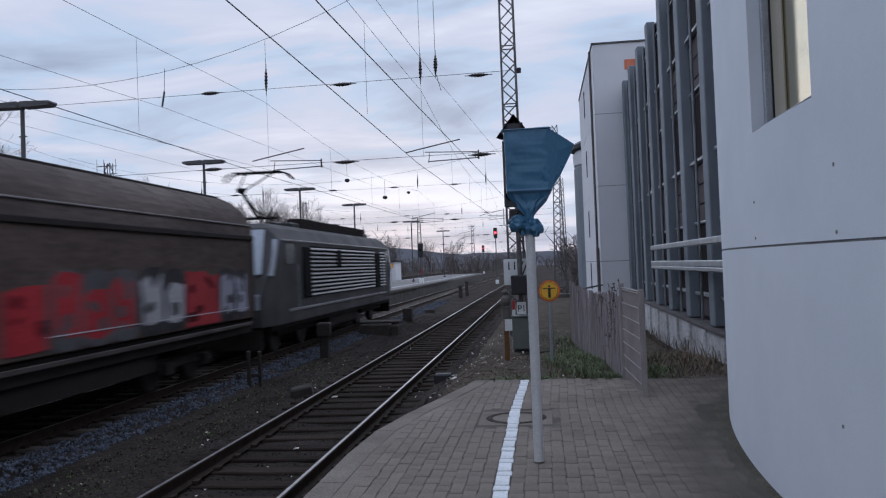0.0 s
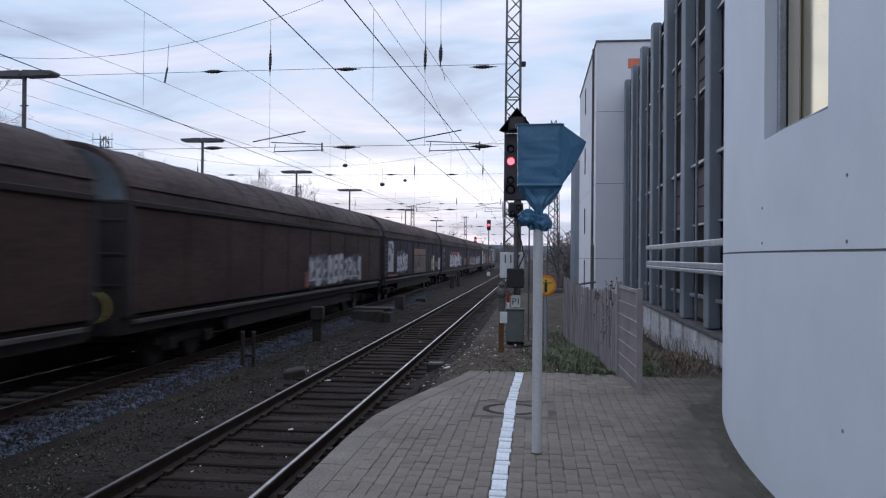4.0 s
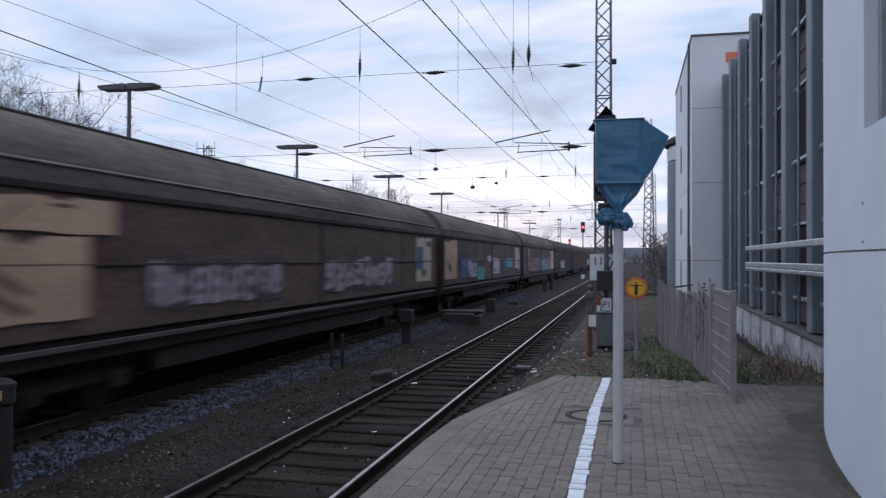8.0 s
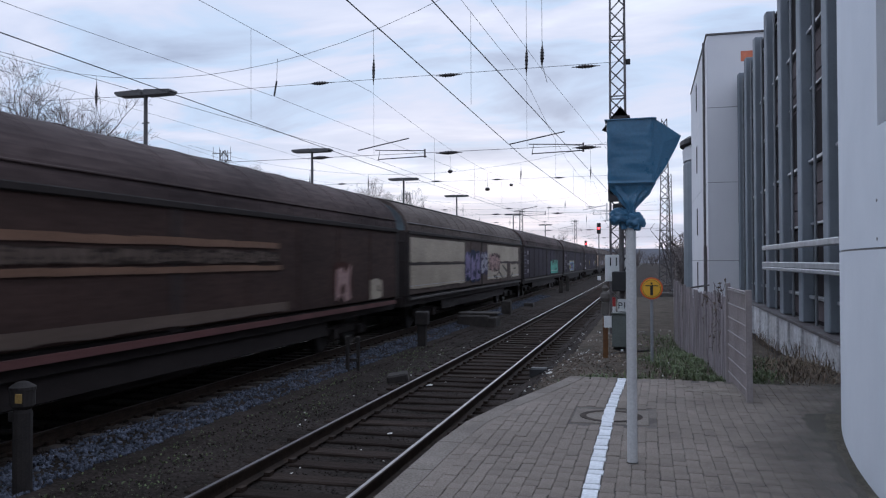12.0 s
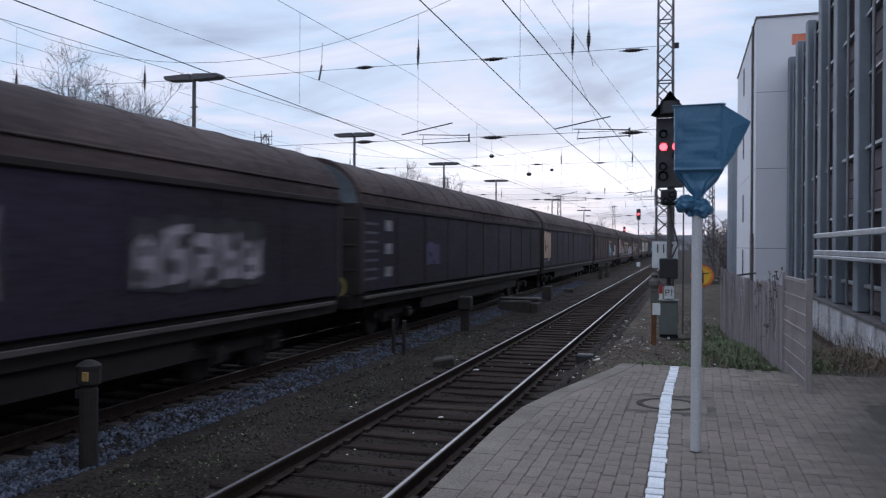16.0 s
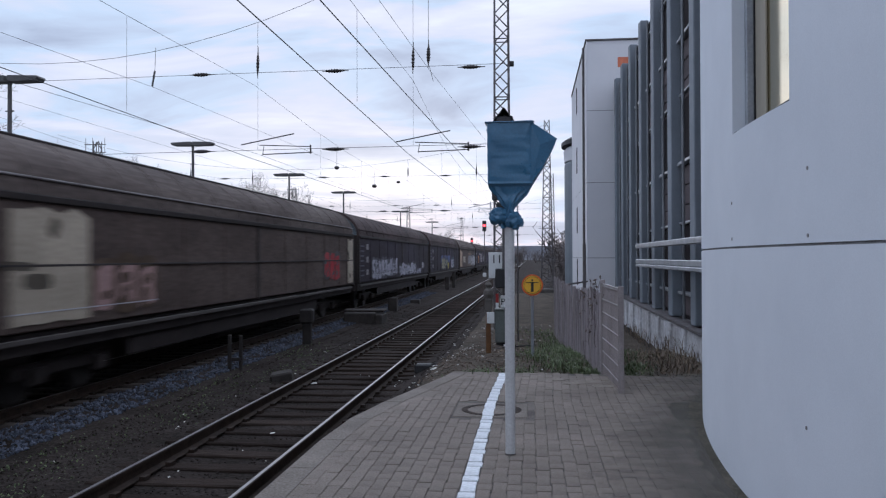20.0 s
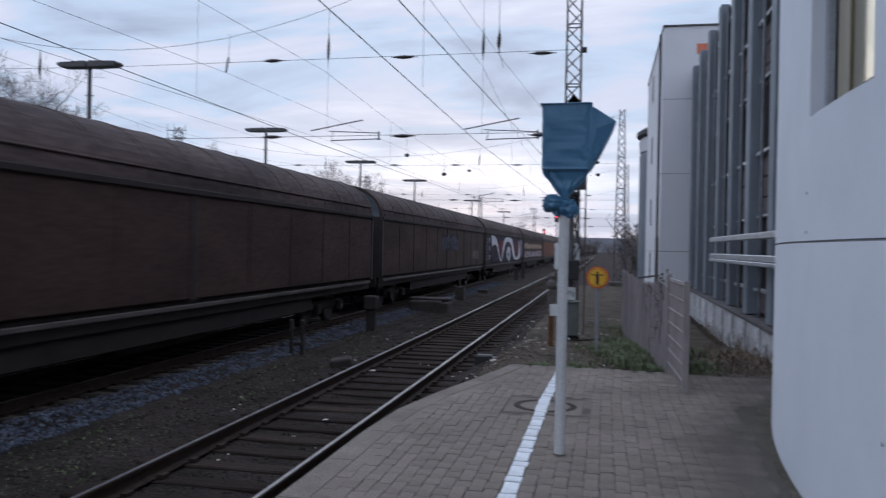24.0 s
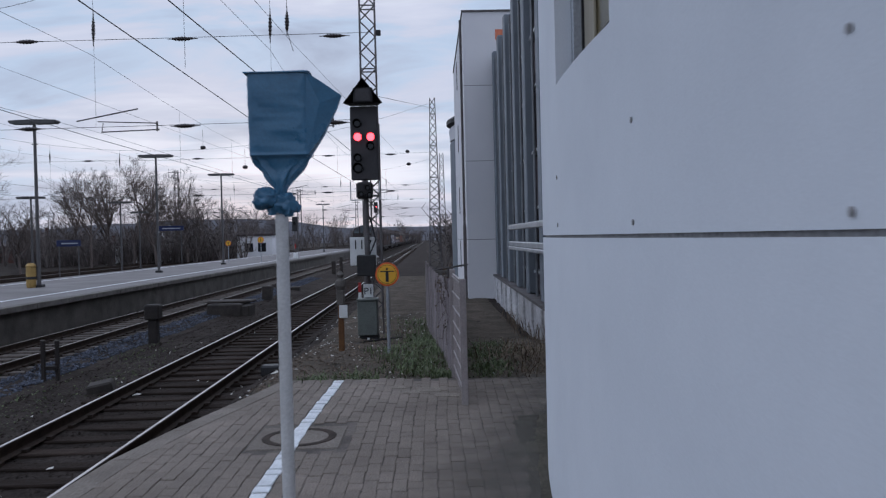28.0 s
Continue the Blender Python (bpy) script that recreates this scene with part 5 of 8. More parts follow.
# ---- overhead line ----
HS = [24.4, 56.2, 88.0, 120.0, 160.0, -40.0]
wires = thing("overhead_line", "contact and carrying wires strung over the tracks", "overhead line", kind="structure")


def sag(z_sup, dip, y):
    for a, b in zip(sorted(HS), sorted(HS)[1:]):
        if a <= y <= b:
            u = (y - a) / (b - a)
            return z_sup - dip * 4 * u * (1 - u)
    return z_sup - dip * 0.5


for tx, zc, zs, d0, d1, r in ((TRACKS[0], 4.95, 7.18, 0.65, 0.9, 0.009), (TRACKS[1], 4.88, 7.16, 0.5, 0.5, 0.009), (-20.5, 4.95, 7.5, 0.9, 0.9, 0.009), (-25.2, 4.95, 7.4, 0.9, 0.9, 0.009)):
    g = G()
    pts = [(tx + (-0.22 if i % 2 else 0.38), y, zc) for i, y in enumerate([-40, 24.4, 56.2, 88, 120, 160, 400])]
    g.line(pts, r, 5)
    part("contact_wire", g, M_WIRE, wires)
    g = G()
    ys = [-40 + 6.4 * i for i in range(32)] + [180, 400]
    pts = [(tx, y, sag(zs, d0 if y < 24 else d1, y)) for y in ys]
    g.line(pts, 0.0055, 5)
    part("carrying_wire", g, M_WIRE, wires)
    for y in [-8 + 8.0 * i for i in range(18)]:
        if min(abs(y - h) for h in HS) > 3:
            part("dropper", G().tube((tx, y, zc), (tx, y, sag(zs, d0 if y < 24 else d1, y)), 0.004, n=4), M_WIRE, wires)
for pts, r in (([(-5.8, -40, 7.9), (-3.66, 17.3, 7.48), (-3.42, 24.3, 7.55), (-1.6, 56.0, 7.6)], 0.009), ([(-15.5, -40, 7.3), (-13.0, 13.6, 7.0), (-12.33, 24.3, 7.2), (-11.0, 56, 7.2)], 0.009), ([(-1.0, 24.5, 5.9), (0.8, 56.0, 10.6)], 0.012),
               ([(-3.7, -40, 4.95), (-2.93, 9.4, 4.95), (-2.57, 24.3, 5.05), (-1.7, 56, 5.1)], 0.0135), ([(-14.0, -40, 4.95), (-9.6, 15.0, 4.95), (-8.9, 24.3, 5.0), (-8.6, 56, 5.0)], 0.0075), ([(-17.0, 10, 6.8), (-17.2, 56, 7.0)], 0.008)):
    part("feeder_wire", G().line(pts, r * 0.65, 5), M_WIRE, wires)


def insulator(g, p, d, L=0.62, r=0.075):
    """A ribbed rod insulator centred on p along d."""
    q = Vector(d).to_track_quat("Z", "Y")
    prof = [(0.012, -L / 2 - 0.12), (0.014, -L / 2)]
    for i in range(7):
        h = -L / 2 + L * i / 7
        k_ = math.sin(math.pi * (i + 0.6) / 7.2) ** 0.6
        prof += [(r * 0.75 * k_, h), (r * k_, h + L / 28), (r * 0.75 * k_, h + L / 14)]
    prof += [(0.014, L / 2), (0.012, L / 2 + 0.12)]
    return g.lathe(prof, p, 8, q)


def head_span(y, xr, zr, xl, zl, tracks, up=7.55, low=5.05, sagx=-14.0, zlow=8.1, upper=(-2.05, -6.3, -10.7, -15.2, -22.6)):
    hs = thing("head_span", "cross-span wires with dark insulators between two lattice masts", "overhead span", kind="structure")
    g = G()
    n = 24
    pts = []
    for i in range(n + 1):
        u = i / n
        x = xr + (xl - xr) * u
        v = (x - sagx) / ((xr - sagx) if x > sagx else (xl - sagx))
        z = zlow + ((zr if x > sagx else zl) - zlow) * v * v
        pts.append((x, y, z))
    g.line(pts, 0.008, 5)
    part("support_rope", g, M_WIRE, hs)
    for z in (up, low):
        part("span_wire", G().line([(xr, y, z + .05), ((xr + xl) / 2, y, z - 0.08), (xl, y, z + .05)], 0.008, 5), M_WIRE, hs)
    for x in tracks:
        v = (x - sagx) / ((xr - sagx) if x > sagx else (xl - sagx))
        z = zlow + ((zr if x > sagx else zl) - zlow) * v * v
        h = part("hanger", G().tube((x, y, z), (x, y, up), 0.006, n=4).tube((x, y, up), (x, y, low), 0.004, n=4), M_WIRE, hs)
        part("insulator", insulator(G(), (x, y, min(z - 0.7, up + 0.30)), (0.02, 0, 1), 0.75, 0.06), M_INSUL, h)
        part("register_arm", G().tube((x - 0.55, y, low + 0.16), (x + 1.15, y + .1, low + 0.50), 0.020, n=6).tube((x + 0.15, y, low - 0.16), (x + 1.75, y + .1, low - 0.10), 0.018, n=6).tube((x + 0.05, y, low + 0.14), (x + 1.70, y + .1, low + 0.08), 0.016, n=6).tube((x + 1.72, y, low - .16), (x + 1.72, y, low + .12), 0.026, n=6).tube((x + 0.2, y, low + 0.10), (x + 0.15, y, low - .2), 0.012, n=5), M_STEEL, h, "steel registration arm")
    for z, xs in ((up, upper), (low, (-2.1, -6.4, -10.78, -15.2, -22.6))):
        for x in xs:
            part("insulator", insulator(G(), (x, y, z - 0.03), (1, 0, 0)), M_INSUL, hs)
    return hs


head_span(24.3, -1.1, 13.0, -31.5, 13.5, (-3.92, -8.92, -19.39, -25.2), up=7.62, low=5.15, sagx=-16.0, zlow=8.1, upper=(-2.1, -6.4, -10.78))
g = G()
insulator(g, (-3.43, 24.25, 8.02), (0.02, 0.0, 1), 0.6, 0.075)
di = solid("drop_insulator", g, M_INSUL, "dark ribbed insulator hanging from the cross span", "insulator")
part("drop_wire", G().tube((-3.43, 24.25, 8.4), (-3.43, 24.25, 11.2), 0.008, n=5).tube((-3.42, 24.25, 7.7), (-3.3, 24.4, 7.2), 0.008, n=5), M_WIRE, di)
part("dropper", G().tube((-12.33, 24.3, 8.5), (-12.36, 24.3, 7.75), 0.008, n=5).tube((-12.36, 24.3, 7.75), (-12.45, 24.3, 7.26), 0.03, n=6), M_WIRE, di)
head_span(56.2, 0.8, 11.0, -35.6, 11.0, (-4.1, -9.0, -20.5, -25.2), sagx=-17)
head_span(88.0, 1.6, 10.5, -35.2, 11.0, (-4.1, -9.0, -20.5, -25.2), sagx=-17)
head_span(120.0, 1.8, 10.5, -34.5, 11.5, (-4.1, -9.0, -20.5, -25.2), sagx=-17)
g = G()
for x, y, z in ((-9.6, 37.5, 6.05), (-7.9, 38.2, 5.2), (-9.0, 52, 6.7), (-0.65, 46, 6.6), (-0.6, 46, 5.9)):
    g.lathe([(0.02, -0.09), (0.09, -0.07), (0.13, 0.0), (0.09, 0.07), (0.02, 0.09)], (x, y, z), 12)
for x, y, z in ((-9.6, 37.5, 6.05), (-7.9, 38.2, 5.2)):
    g.tube((x, y, z), (x, y, z + 0.8), 0.006, n=4)
part("line_weight", g, M_INSUL, wires, "small dark discs on the wires", kind="stuff")


# ---- far platform furniture ----
def platform_lamp(x, y, label, base=FP, h=6.35, w=1.85):
    l = thing("platform_lamp", label, "street lamp", (x, y, base), group="platform lamps")
    part("post", G().tube((0, 0, 0), (0, 0, h), 0.075, 0.055, n=10), M_LAMPHEAD, l)
    part("foot", G().cbox(-0.16, 0.16, -0.16, 0.16, 0, 0.12, 0.02), M_BLACK, l)
    for s in (-1, 1):
        g = G()
        g.prism([(s * 0.05, h - 0.02), (s * w / 2 * 0.90, h - 0.005), (s * w / 2, h + 0.07), (s * w / 2 * 0.97, h + 0.12), (s * 0.05, h + 0.15)], 1, -0.20, 0.20)
        part("lamp_head", g, M_LAMPHEAD, l, "flat grey lamp head")
    part("bracket", G().tube((-0.12, 0, h - 0.8), (0.12, 0, h - 0.8), 0.02, n=6), M_LAMPHEAD, l)
    return l


for i, (x, y) in enumerate(((-14.5, 20.15), (-14.75, 32.7), (-14.5, 45.7), (-14.3, 58.7), (-14.1, 84.0), (-13.9, 110))):
    platform_lamp(x, y, "double-armed grey platform lamp with flat unlit heads")
for x, y in ((-24.5, 52), (-27.5, 79), (-30, 105), (-27, 130), (-22, 60)):
    platform_lamp(x, y, "smaller grey lamp on the far side of the station", -0.6, 5.4, 1.7)
for x, y, w_ in ((-22.0, 51.5, 1.5), (-21.0, 68.0, 2.2)):
    s = thing("station_sign", "dark blue station name board on posts", "sign", (x, y, -0.6))
    up_ = 1.1 if y > 60 else 0.0
    part("board", G().cbox(-w_ / 2, w_ / 2, -0.03, 0.03, 2.35 + up_, 2.75 + up_, 0.01), M_BLUESIGN, s)
    part("lettering", G().cbox(-w_ * 0.3, w_ * 0.38, -0.036, -0.031, 2.50 + up_, 2.58 + up_, 0.002), M_FINEDGE, s, "pale unreadable bar of lettering")
    for sx in (-0.8, 0.8):
        part("post", G().tube((sx * w_ / 2, 0, 0), (sx * w_ / 2, 0, 2.4 + up_), 0.04, n=8), M_LAMPHEAD, s)
yb = thing("grit_bin", "yellow-brown grit container standing at a lamp post", "container", (-14.98, 32.55, FP))
part("body", G().lathe([(0.16, 0), (0.18, 0.1), (0.18, 0.75), (0.16, 0.8)], (0, 0, 0), 14), M_YBIN, yb)
part("lid", G().lathe([(0.19, 0.8), (0.19, 0.86), (0.1, 0.95)], (0, 0, 0), 14), M_YBIN, yb)
part("band", G().lathe([(0.19, 0.33), (0.19, 0.42), (0.185, 0.43)], (0, 0, 0), 14), M_BLACK, yb)


def small_signal(x, y, z0, h, label, lit=True):
    s = thing("colour_signal", label, "railway signal", (x, y, z0), group="distant signals")
    part("post", G().tube((0, 0, 0), (0, 0, h - 0.6), 0.06, n=8), M_STEEL, s)
    if h < 4:
        part("band", G().tube((0, 0, 0.9), (0, 0, 1.3), 0.066, n=8), M_RED, s)
    sc_ = part("screen", G().cbox(-0.24, 0.24, -0.1, 0.02, h - 1.3, h, 0.05), M_BLACK, s)
    part("lens", lens_disc(0, -0.1, h - 0.62, 0.13), M_REDLAMP if lit else M_LENS, sc_)
    part("hood", lens_hood(0, -0.1, h - 0.62, 0.15), M_BLACK, sc_)
    part("box", G().cbox(-0.2, 0.2, -0.2, 0.1, 0.0, 0.5, 0.03), M_WHITE, s)


small_signal(-5.95, 98, -0.7, 6.9, "slim distant signal showing red between the tracks")
small_signal(-12.04, 160, -0.12, 5.72, "small distant signal showing red on the far platform")
small_signal(-11.38, 72, FP, 3.7, "unlit signal with a banded post at the far platform's edge", lit=False)
figure_sign(-12.3, 62, FP, 1.9, 0.24, "small yellow sign on a post on the far platform")
figure_sign(-15.0, 63, FP, 1.7, 0.22, "small yellow sign on a post at the far platform's end")
hut = thing("signal_hut", "small white flat-roofed hut beyond the far platform", "hut", (-21.5, 104, -0.7))
part("wall", G().cbox(-2.2, 2.2, -2, 2, 0, 3.2, 0.03), M_TOWERWALL, hut)
part("roof", G().cbox(-2.4, 2.4, -2.2, 2.2, 3.2, 3.45, 0.03), M_ROOF, hut)
part("window", G().box(-1.2, -0.2, -2.03, -1.98, 1.2, 2.3), M_GLASSDARK, hut)
part("window", G().box(0.4, 1.4, -2.03, -1.98, 1.2, 2.3), M_GLASSDARK, hut)
# ---- tracks beyond the far platform ----
for tx in (-20.5, -25.2, -30.0, -34.2):
    tr = thing("far_track", "rusty station track beyond the island platform", "railway track", kind="structure")
    for s in (-1, 1):
        part("rail", G().prism([(tx + s * 0.753 + a, RAIL + b) for a, b in RAIL_PROF], 1, -200, 900), M_RAIL, tr)
    part("ballast_bed", G().prism([(tx - 2.2, -0.85), (tx + 2.2, -0.85), (tx + 1.5, -0.70), (tx - 1.5, -0.70)], 1, -200, 900), M_BALLAST_OLD, tr)


# ---- the freight train ----
PITCH = 23.82
S_V, S_A = 27.917, 0.00518
GAP1 = -4.6


def surge(t):
    """The train's lead over an even pace, a metre at most."""
    return 1.2 * math.sin(math.pi * t / 24) ** 2


def train_s(t):
    """Metres run since the start."""
    return S_V * t + S_A * t * t + surge(t)


L_BODY = 22.7
HALF = L_BODY / 2
BW = 1.44
FLOOR, EAVE, CREST = 1.15, 3.15, 4.27
WAGONS = []


def roof_prof(inset=0.0, n=22):
    """Half-round roof outline (x, z) over rail level, from eave to eave."""
    out = []
    for i in range(n + 1):
        a = math.pi * i / n
        out.append(((BW + 0.03 - inset) * math.cos(a), EAVE + (CREST - EAVE - inset) * math.sin(a) ** 0.90))
    return out


M_DATA = mat("dirty_data_panel", (0.29, 0.27, 0.28), 0.7, (0.14, 0.13, 0.135), 6.0)
M_DATADIM = mat("faded_data_bars", (0.105, 0.10, 0.135), 0.7, (0.05, 0.048, 0.065), 6.0)
M_SILL = mat("worn_sill_rail", (0.085, 0.070, 0.064), 0.7, (0.045, 0.038, 0.034), 1.5)
# bright line on the roof lip, its highlight put into the colour
M_LIPSHINE = mat("roof_lip_highlight", (0.23, 0.21, 0.205), 0.7, (0.115, 0.10, 0.095), 1.5)


def build_wagon(paint, label):
    """A long bogie sliding-wall wagon; origin at rail level in its middle, y forward."""
    w = thing("covered_wagon", label, "freight wagon", group="wagons of the freight train")
    wm = M_WAGON[paint]
    # two sliding side walls a side, with ribs
    for s in (-1, 1):
        for k in (0, 1):
            y0, y1 = (-HALF + 0.12, -0.10) if k == 0 else (0.10, HALF - 0.12)
            g = G()
            g.cbox(s * BW - 0.03, s * BW + 0.03, y0, y1, FLOOR + 0.05, EAVE - 0.02, 0.02)
            sw = part("side_wall", g, wm, w)
            if s > 0:
                for i in range(1, 5):
                    yy = y0 + (y1 - y0) * i / 5
                    part("rib", G().cbox(BW + 0.028, BW + 0.045, yy - 0.025, yy + 0.025, FLOOR + 0.1, EAVE - 0.06, 0.008), wm, sw)
    for yy in (-HALF + 0.05, 0.0, HALF - 0.05):
        g = G()
        g.cbox(BW - 0.02, BW + 0.055, yy - 0.075, yy + 0.075, FLOOR, EAVE, 0.015)
        part("pillar", g, M_WEND, w)
    # roof of curved sheets, pale lip along the eave as a painted highlight
    pr = roof_prof()
    for k in (0, 1):
        g = G()
        y0, y1 = (-HALF, -0.02) if k == 0 else (0.02, HALF)
        g.prism(pr, 1, y0, y1)
        part("roof", g, M_WROOF4 if paint >= 3 else M_WROOF, w, smooth=False)
    g = G()
    nb = 16
    for i in range(nb + 1):
        yy = -HALF + 0.3 + (L_BODY - 0.6) * i / nb
        p2 = [(x * 1.006, EAVE + (z - EAVE) * 1.012) for x, z in pr]
        g.prism(p2, 1, yy - 0.025, yy + 0.025)
    part("roof_ribs", g, M_WROOF4 if paint >= 3 else M_WROOF, w, "roof seams", kind="stuff")
    g = G()
    for s in (-1, 1):
        g.cbox(s * (BW + 0.05) - 0.03, s * (BW + 0.05) + 0.03, -HALF, HALF, EAVE - 0.07, EAVE + 0.05, 0.02)
    part("eave_rail", g, M_CHASSIS, w)
    g = G()
    for s in (-1, 1):
        g.cbox(s * (BW - 0.005) - 0.03, s * (BW - 0.005) + 0.035, -HALF, HALF, EAVE + 0.27, EAVE + 0.31, 0.012)
    part("roof_lip", g, M_LIPSHINE if paint >= 3 else M_WROOF, w, "lip along the roof edge")
    for s in (-1, 1) if paint == 4 else ():
        part("ridge_rail", G().cbox(s * 0.66 - 0.05, s * 0.66 + 0.05, -HALF + 0.1, HALF - 0.1, 4.105, 4.195, 0.02), M_CHASSIS, w, "dark rail along the roof")
    # ends
    for s in (-1, 1):
        e_ = part("end_wall", G().cbox(-BW + 0.02, BW - 0.02, s * HALF - 0.05, s * HALF + 0.02, FLOOR, EAVE, 0.015), M_WEND, w)
        for x in (-0.52, 0.52):
            part("stanchion", G().cbox(x - 0.085, x + 0.085, s * HALF + (0.0 if s > 0 else -0.10), s * HALF + (0.10 if s > 0 else 0.0), FLOOR - 0.1, EAVE + 0.92, 0.015), M_WEND, e_)
        for z in (FLOOR + 0.55, FLOOR + 1.1, FLOOR + 1.7, EAVE + 0.02):
            part("end_rail", G().cbox(-BW + .05, BW - .05, s * (HALF + 0.045) - 0.02, s * (HALF + 0.045) + 0.02, z - 0.03, z + 0.03, 0.01), M_WEND, e_)
        g = G()
        p3 = roof_prof(0.10)
        g.prism(p3, 1, s * (HALF + 0.015) - 0.02, s * (HALF + 0.015) + 0.02)
        part("end_gable", g, M_WTOP, w, "faded blue rounded gable panel")
        for x in (-0.87, 0.87):
            b_ = part("buffer", G().tube((x, s * HALF, 1.03), (x, s * (HALF + 0.48), 1.03), 0.09, n=10).lathe([(0.05, 0), (0.24, 0.02), (0.25, 0.05), (0.2, 0.08)], (x, s * (HALF + 0.5), 1.03), 14, Euler((radians(-90 * s), 0, 0)).to_quaternion()), M_CHASSIS, w)
            if s < 0:
                g = G()
                for i in range(16):
                    a0, a1 = 2 * math.pi * i / 16, 2 * math.pi * (i + 1) / 16
                    g.tube((x + .27 * math.cos(a0), -HALF - 0.12, 1.32 + .27 * math.sin(a0)), (x + .27 * math.cos(a1), -HALF - 0.12, 1.32 + .27 * math.sin(a1)), 0.025, n=6, caps=False)
                part("yellow_ring", g, M_RINGYELLOW, w, "yellow ring marker round the buffer")
        part("headstock", G().cbox(-1.3, 1.3, s * HALF - 0.14, s * HALF + 0.06, 0.82, FLOOR, 0.02), M_CHASSIS, w)
        part("coupling", G().tube((0, s * HALF, 1.0), (0, s * (HALF + 0.35), 0.9), 0.05, n=8).tube((0, s * (HALF + 0.35), 0.9), (0, s * (HALF + 0.5), 0.75), 0.04, n=8), M_CHASSIS, w)
    # underframe
    g = G()
    for s in (-1, 1):
        g.cbox(s * 1.32 - 0.06, s * 1.32 + 0.06, -HALF, HALF, 0.84, FLOOR + 0.03, 0.02)
    part("sole_bar", g, M_CHASSIS, w)
    part("floor_frame", G().box(-1.25, 1.25, -HALF, HALF, FLOOR - 0.12, FLOOR + 0.02), M_CHASSIS, w)
    part("step_rail", G().cbox(BW + 0.0, BW + 0.05, -HALF + 0.2, HALF - 0.2, FLOOR - 0.12, FLOOR - 0.04, 0.01), M_SILL, w, "pale worn sill rail")
    for s in (-1, 1):
        part("sill_plate", G().cbox(s * 1.27 - 0.02, s * 1.27 + 0.02, -6.5, 6.5, 0.50, 0.86, 0.01), M_CHASSIS, w)
    part("equipment_box", G().cbox(-1.0, 1.0, -1.6, 1.4, 0.32, 0.86, 0.05), M_CHASSIS, w)
    for s in (-1, 1):
        part("brace", G().tube((s * 1.2, -6.2, 0.95), (s * 1.2, -2.5, 0.55), 0.04, n=6).tube((s * 1.2, -2.5, 0.55), (s * 1.2, 2.5, 0.55), 0.04, n=6).tube((s * 1.2, 2.5, 0.55), (s * 1.2, 6.2, 0.95), 0.04, n=6), M_CHASSIS, w)
    for yb in (-8.2, 8.2):
        bg = part("bogie", G().cbox(-1.1, -0.95, yb - 1.35, yb + 1.35, 0.42, 0.66, 0.04).cbox(0.95, 1.1, yb - 1.35, yb + 1.35, 0.42, 0.66, 0.04).cbox(-1.0, 1.0, yb - 0.25, yb + 0.25, 0.5, 0.75, 0.03), M_CHASSIS, w)
        for ya in (yb - 0.9, yb + 0.9):
            g = G()
            q = Euler((0, radians(90), 0)).to_quaternion()
            for s in (-1, 1):
                g.lathe([(0.06, -0.07), (0.46, -0.07), (0.46, 0.06), (0.40, 0.08), (0.06, 0.05)], (s * 0.75, ya, 0.46), 24, q)
            g.tube((-0.75, ya, 0.46), (0.75, ya, 0.46), 0.08, n=8)
            part("wheelset", g, M_WHEEL, bg)
            part("axle_box", G().cbox(1.08, 1.24, ya - 0.16, ya + 0.16, 0.34, 0.60, 0.03), M_CHASSIS, bg)
    # small data panels near the rear end of the visible side
    if paint != 1:
        return w
    for i, (y0, y1, z0, z1) in enumerate(((-9.85, -9.40, 2.60, 2.86), (-9.85, -9.40, 2.04, 2.30), (-9.85, -9.40, 1.50, 1.74))):
        part("data_panel", G().box(BW + 0.034, BW + 0.038, y0, y1, z0, z1), M_DATA, w, "small pale data panel with unreadable bars")
    for i in range(7):
        part("data_bar", G().box(BW + 0.034, BW + 0.038, -11.1, -10.35, 1.46 + 0.21 * i, 1.52 + 0.21 * i), M_DATADIM, w, "thin faded violet-grey bar")
    return w


def wagon_pose(k, t):
    """Wagon k (1 to 29) at t seconds."""
    return pose(TRACKS[1], GAP1 + PITCH / 2 - PITCH * (k - 1) + train_s(t), RAIL)


PAINT = {}
N_WAGONS = 29
_base = {}
WLABEL = ["brown covered bogie wagon with sprayed lettering on its sides", "violet-brown covered bogie wagon with faded sprayed lettering",
          "covered bogie wagon with cream side walls", "covered bogie wagon with faded red side walls", "weathered brown covered bogie wagon with painted panels"]


def build_train():
    for k in range(1, N_WAGONS + 1):
        p = PAINT.get(k, 0)
        if p not in _base:
            _base[p] = build_wagon(p, WLABEL[p])
            _base[p].matrix_basis = wagon_pose(k, 0)
            w = _base[p]
        else:
            w = copy_thing(_base[p], wagon_pose(k, 0))
        WAGONS.append((k, w))


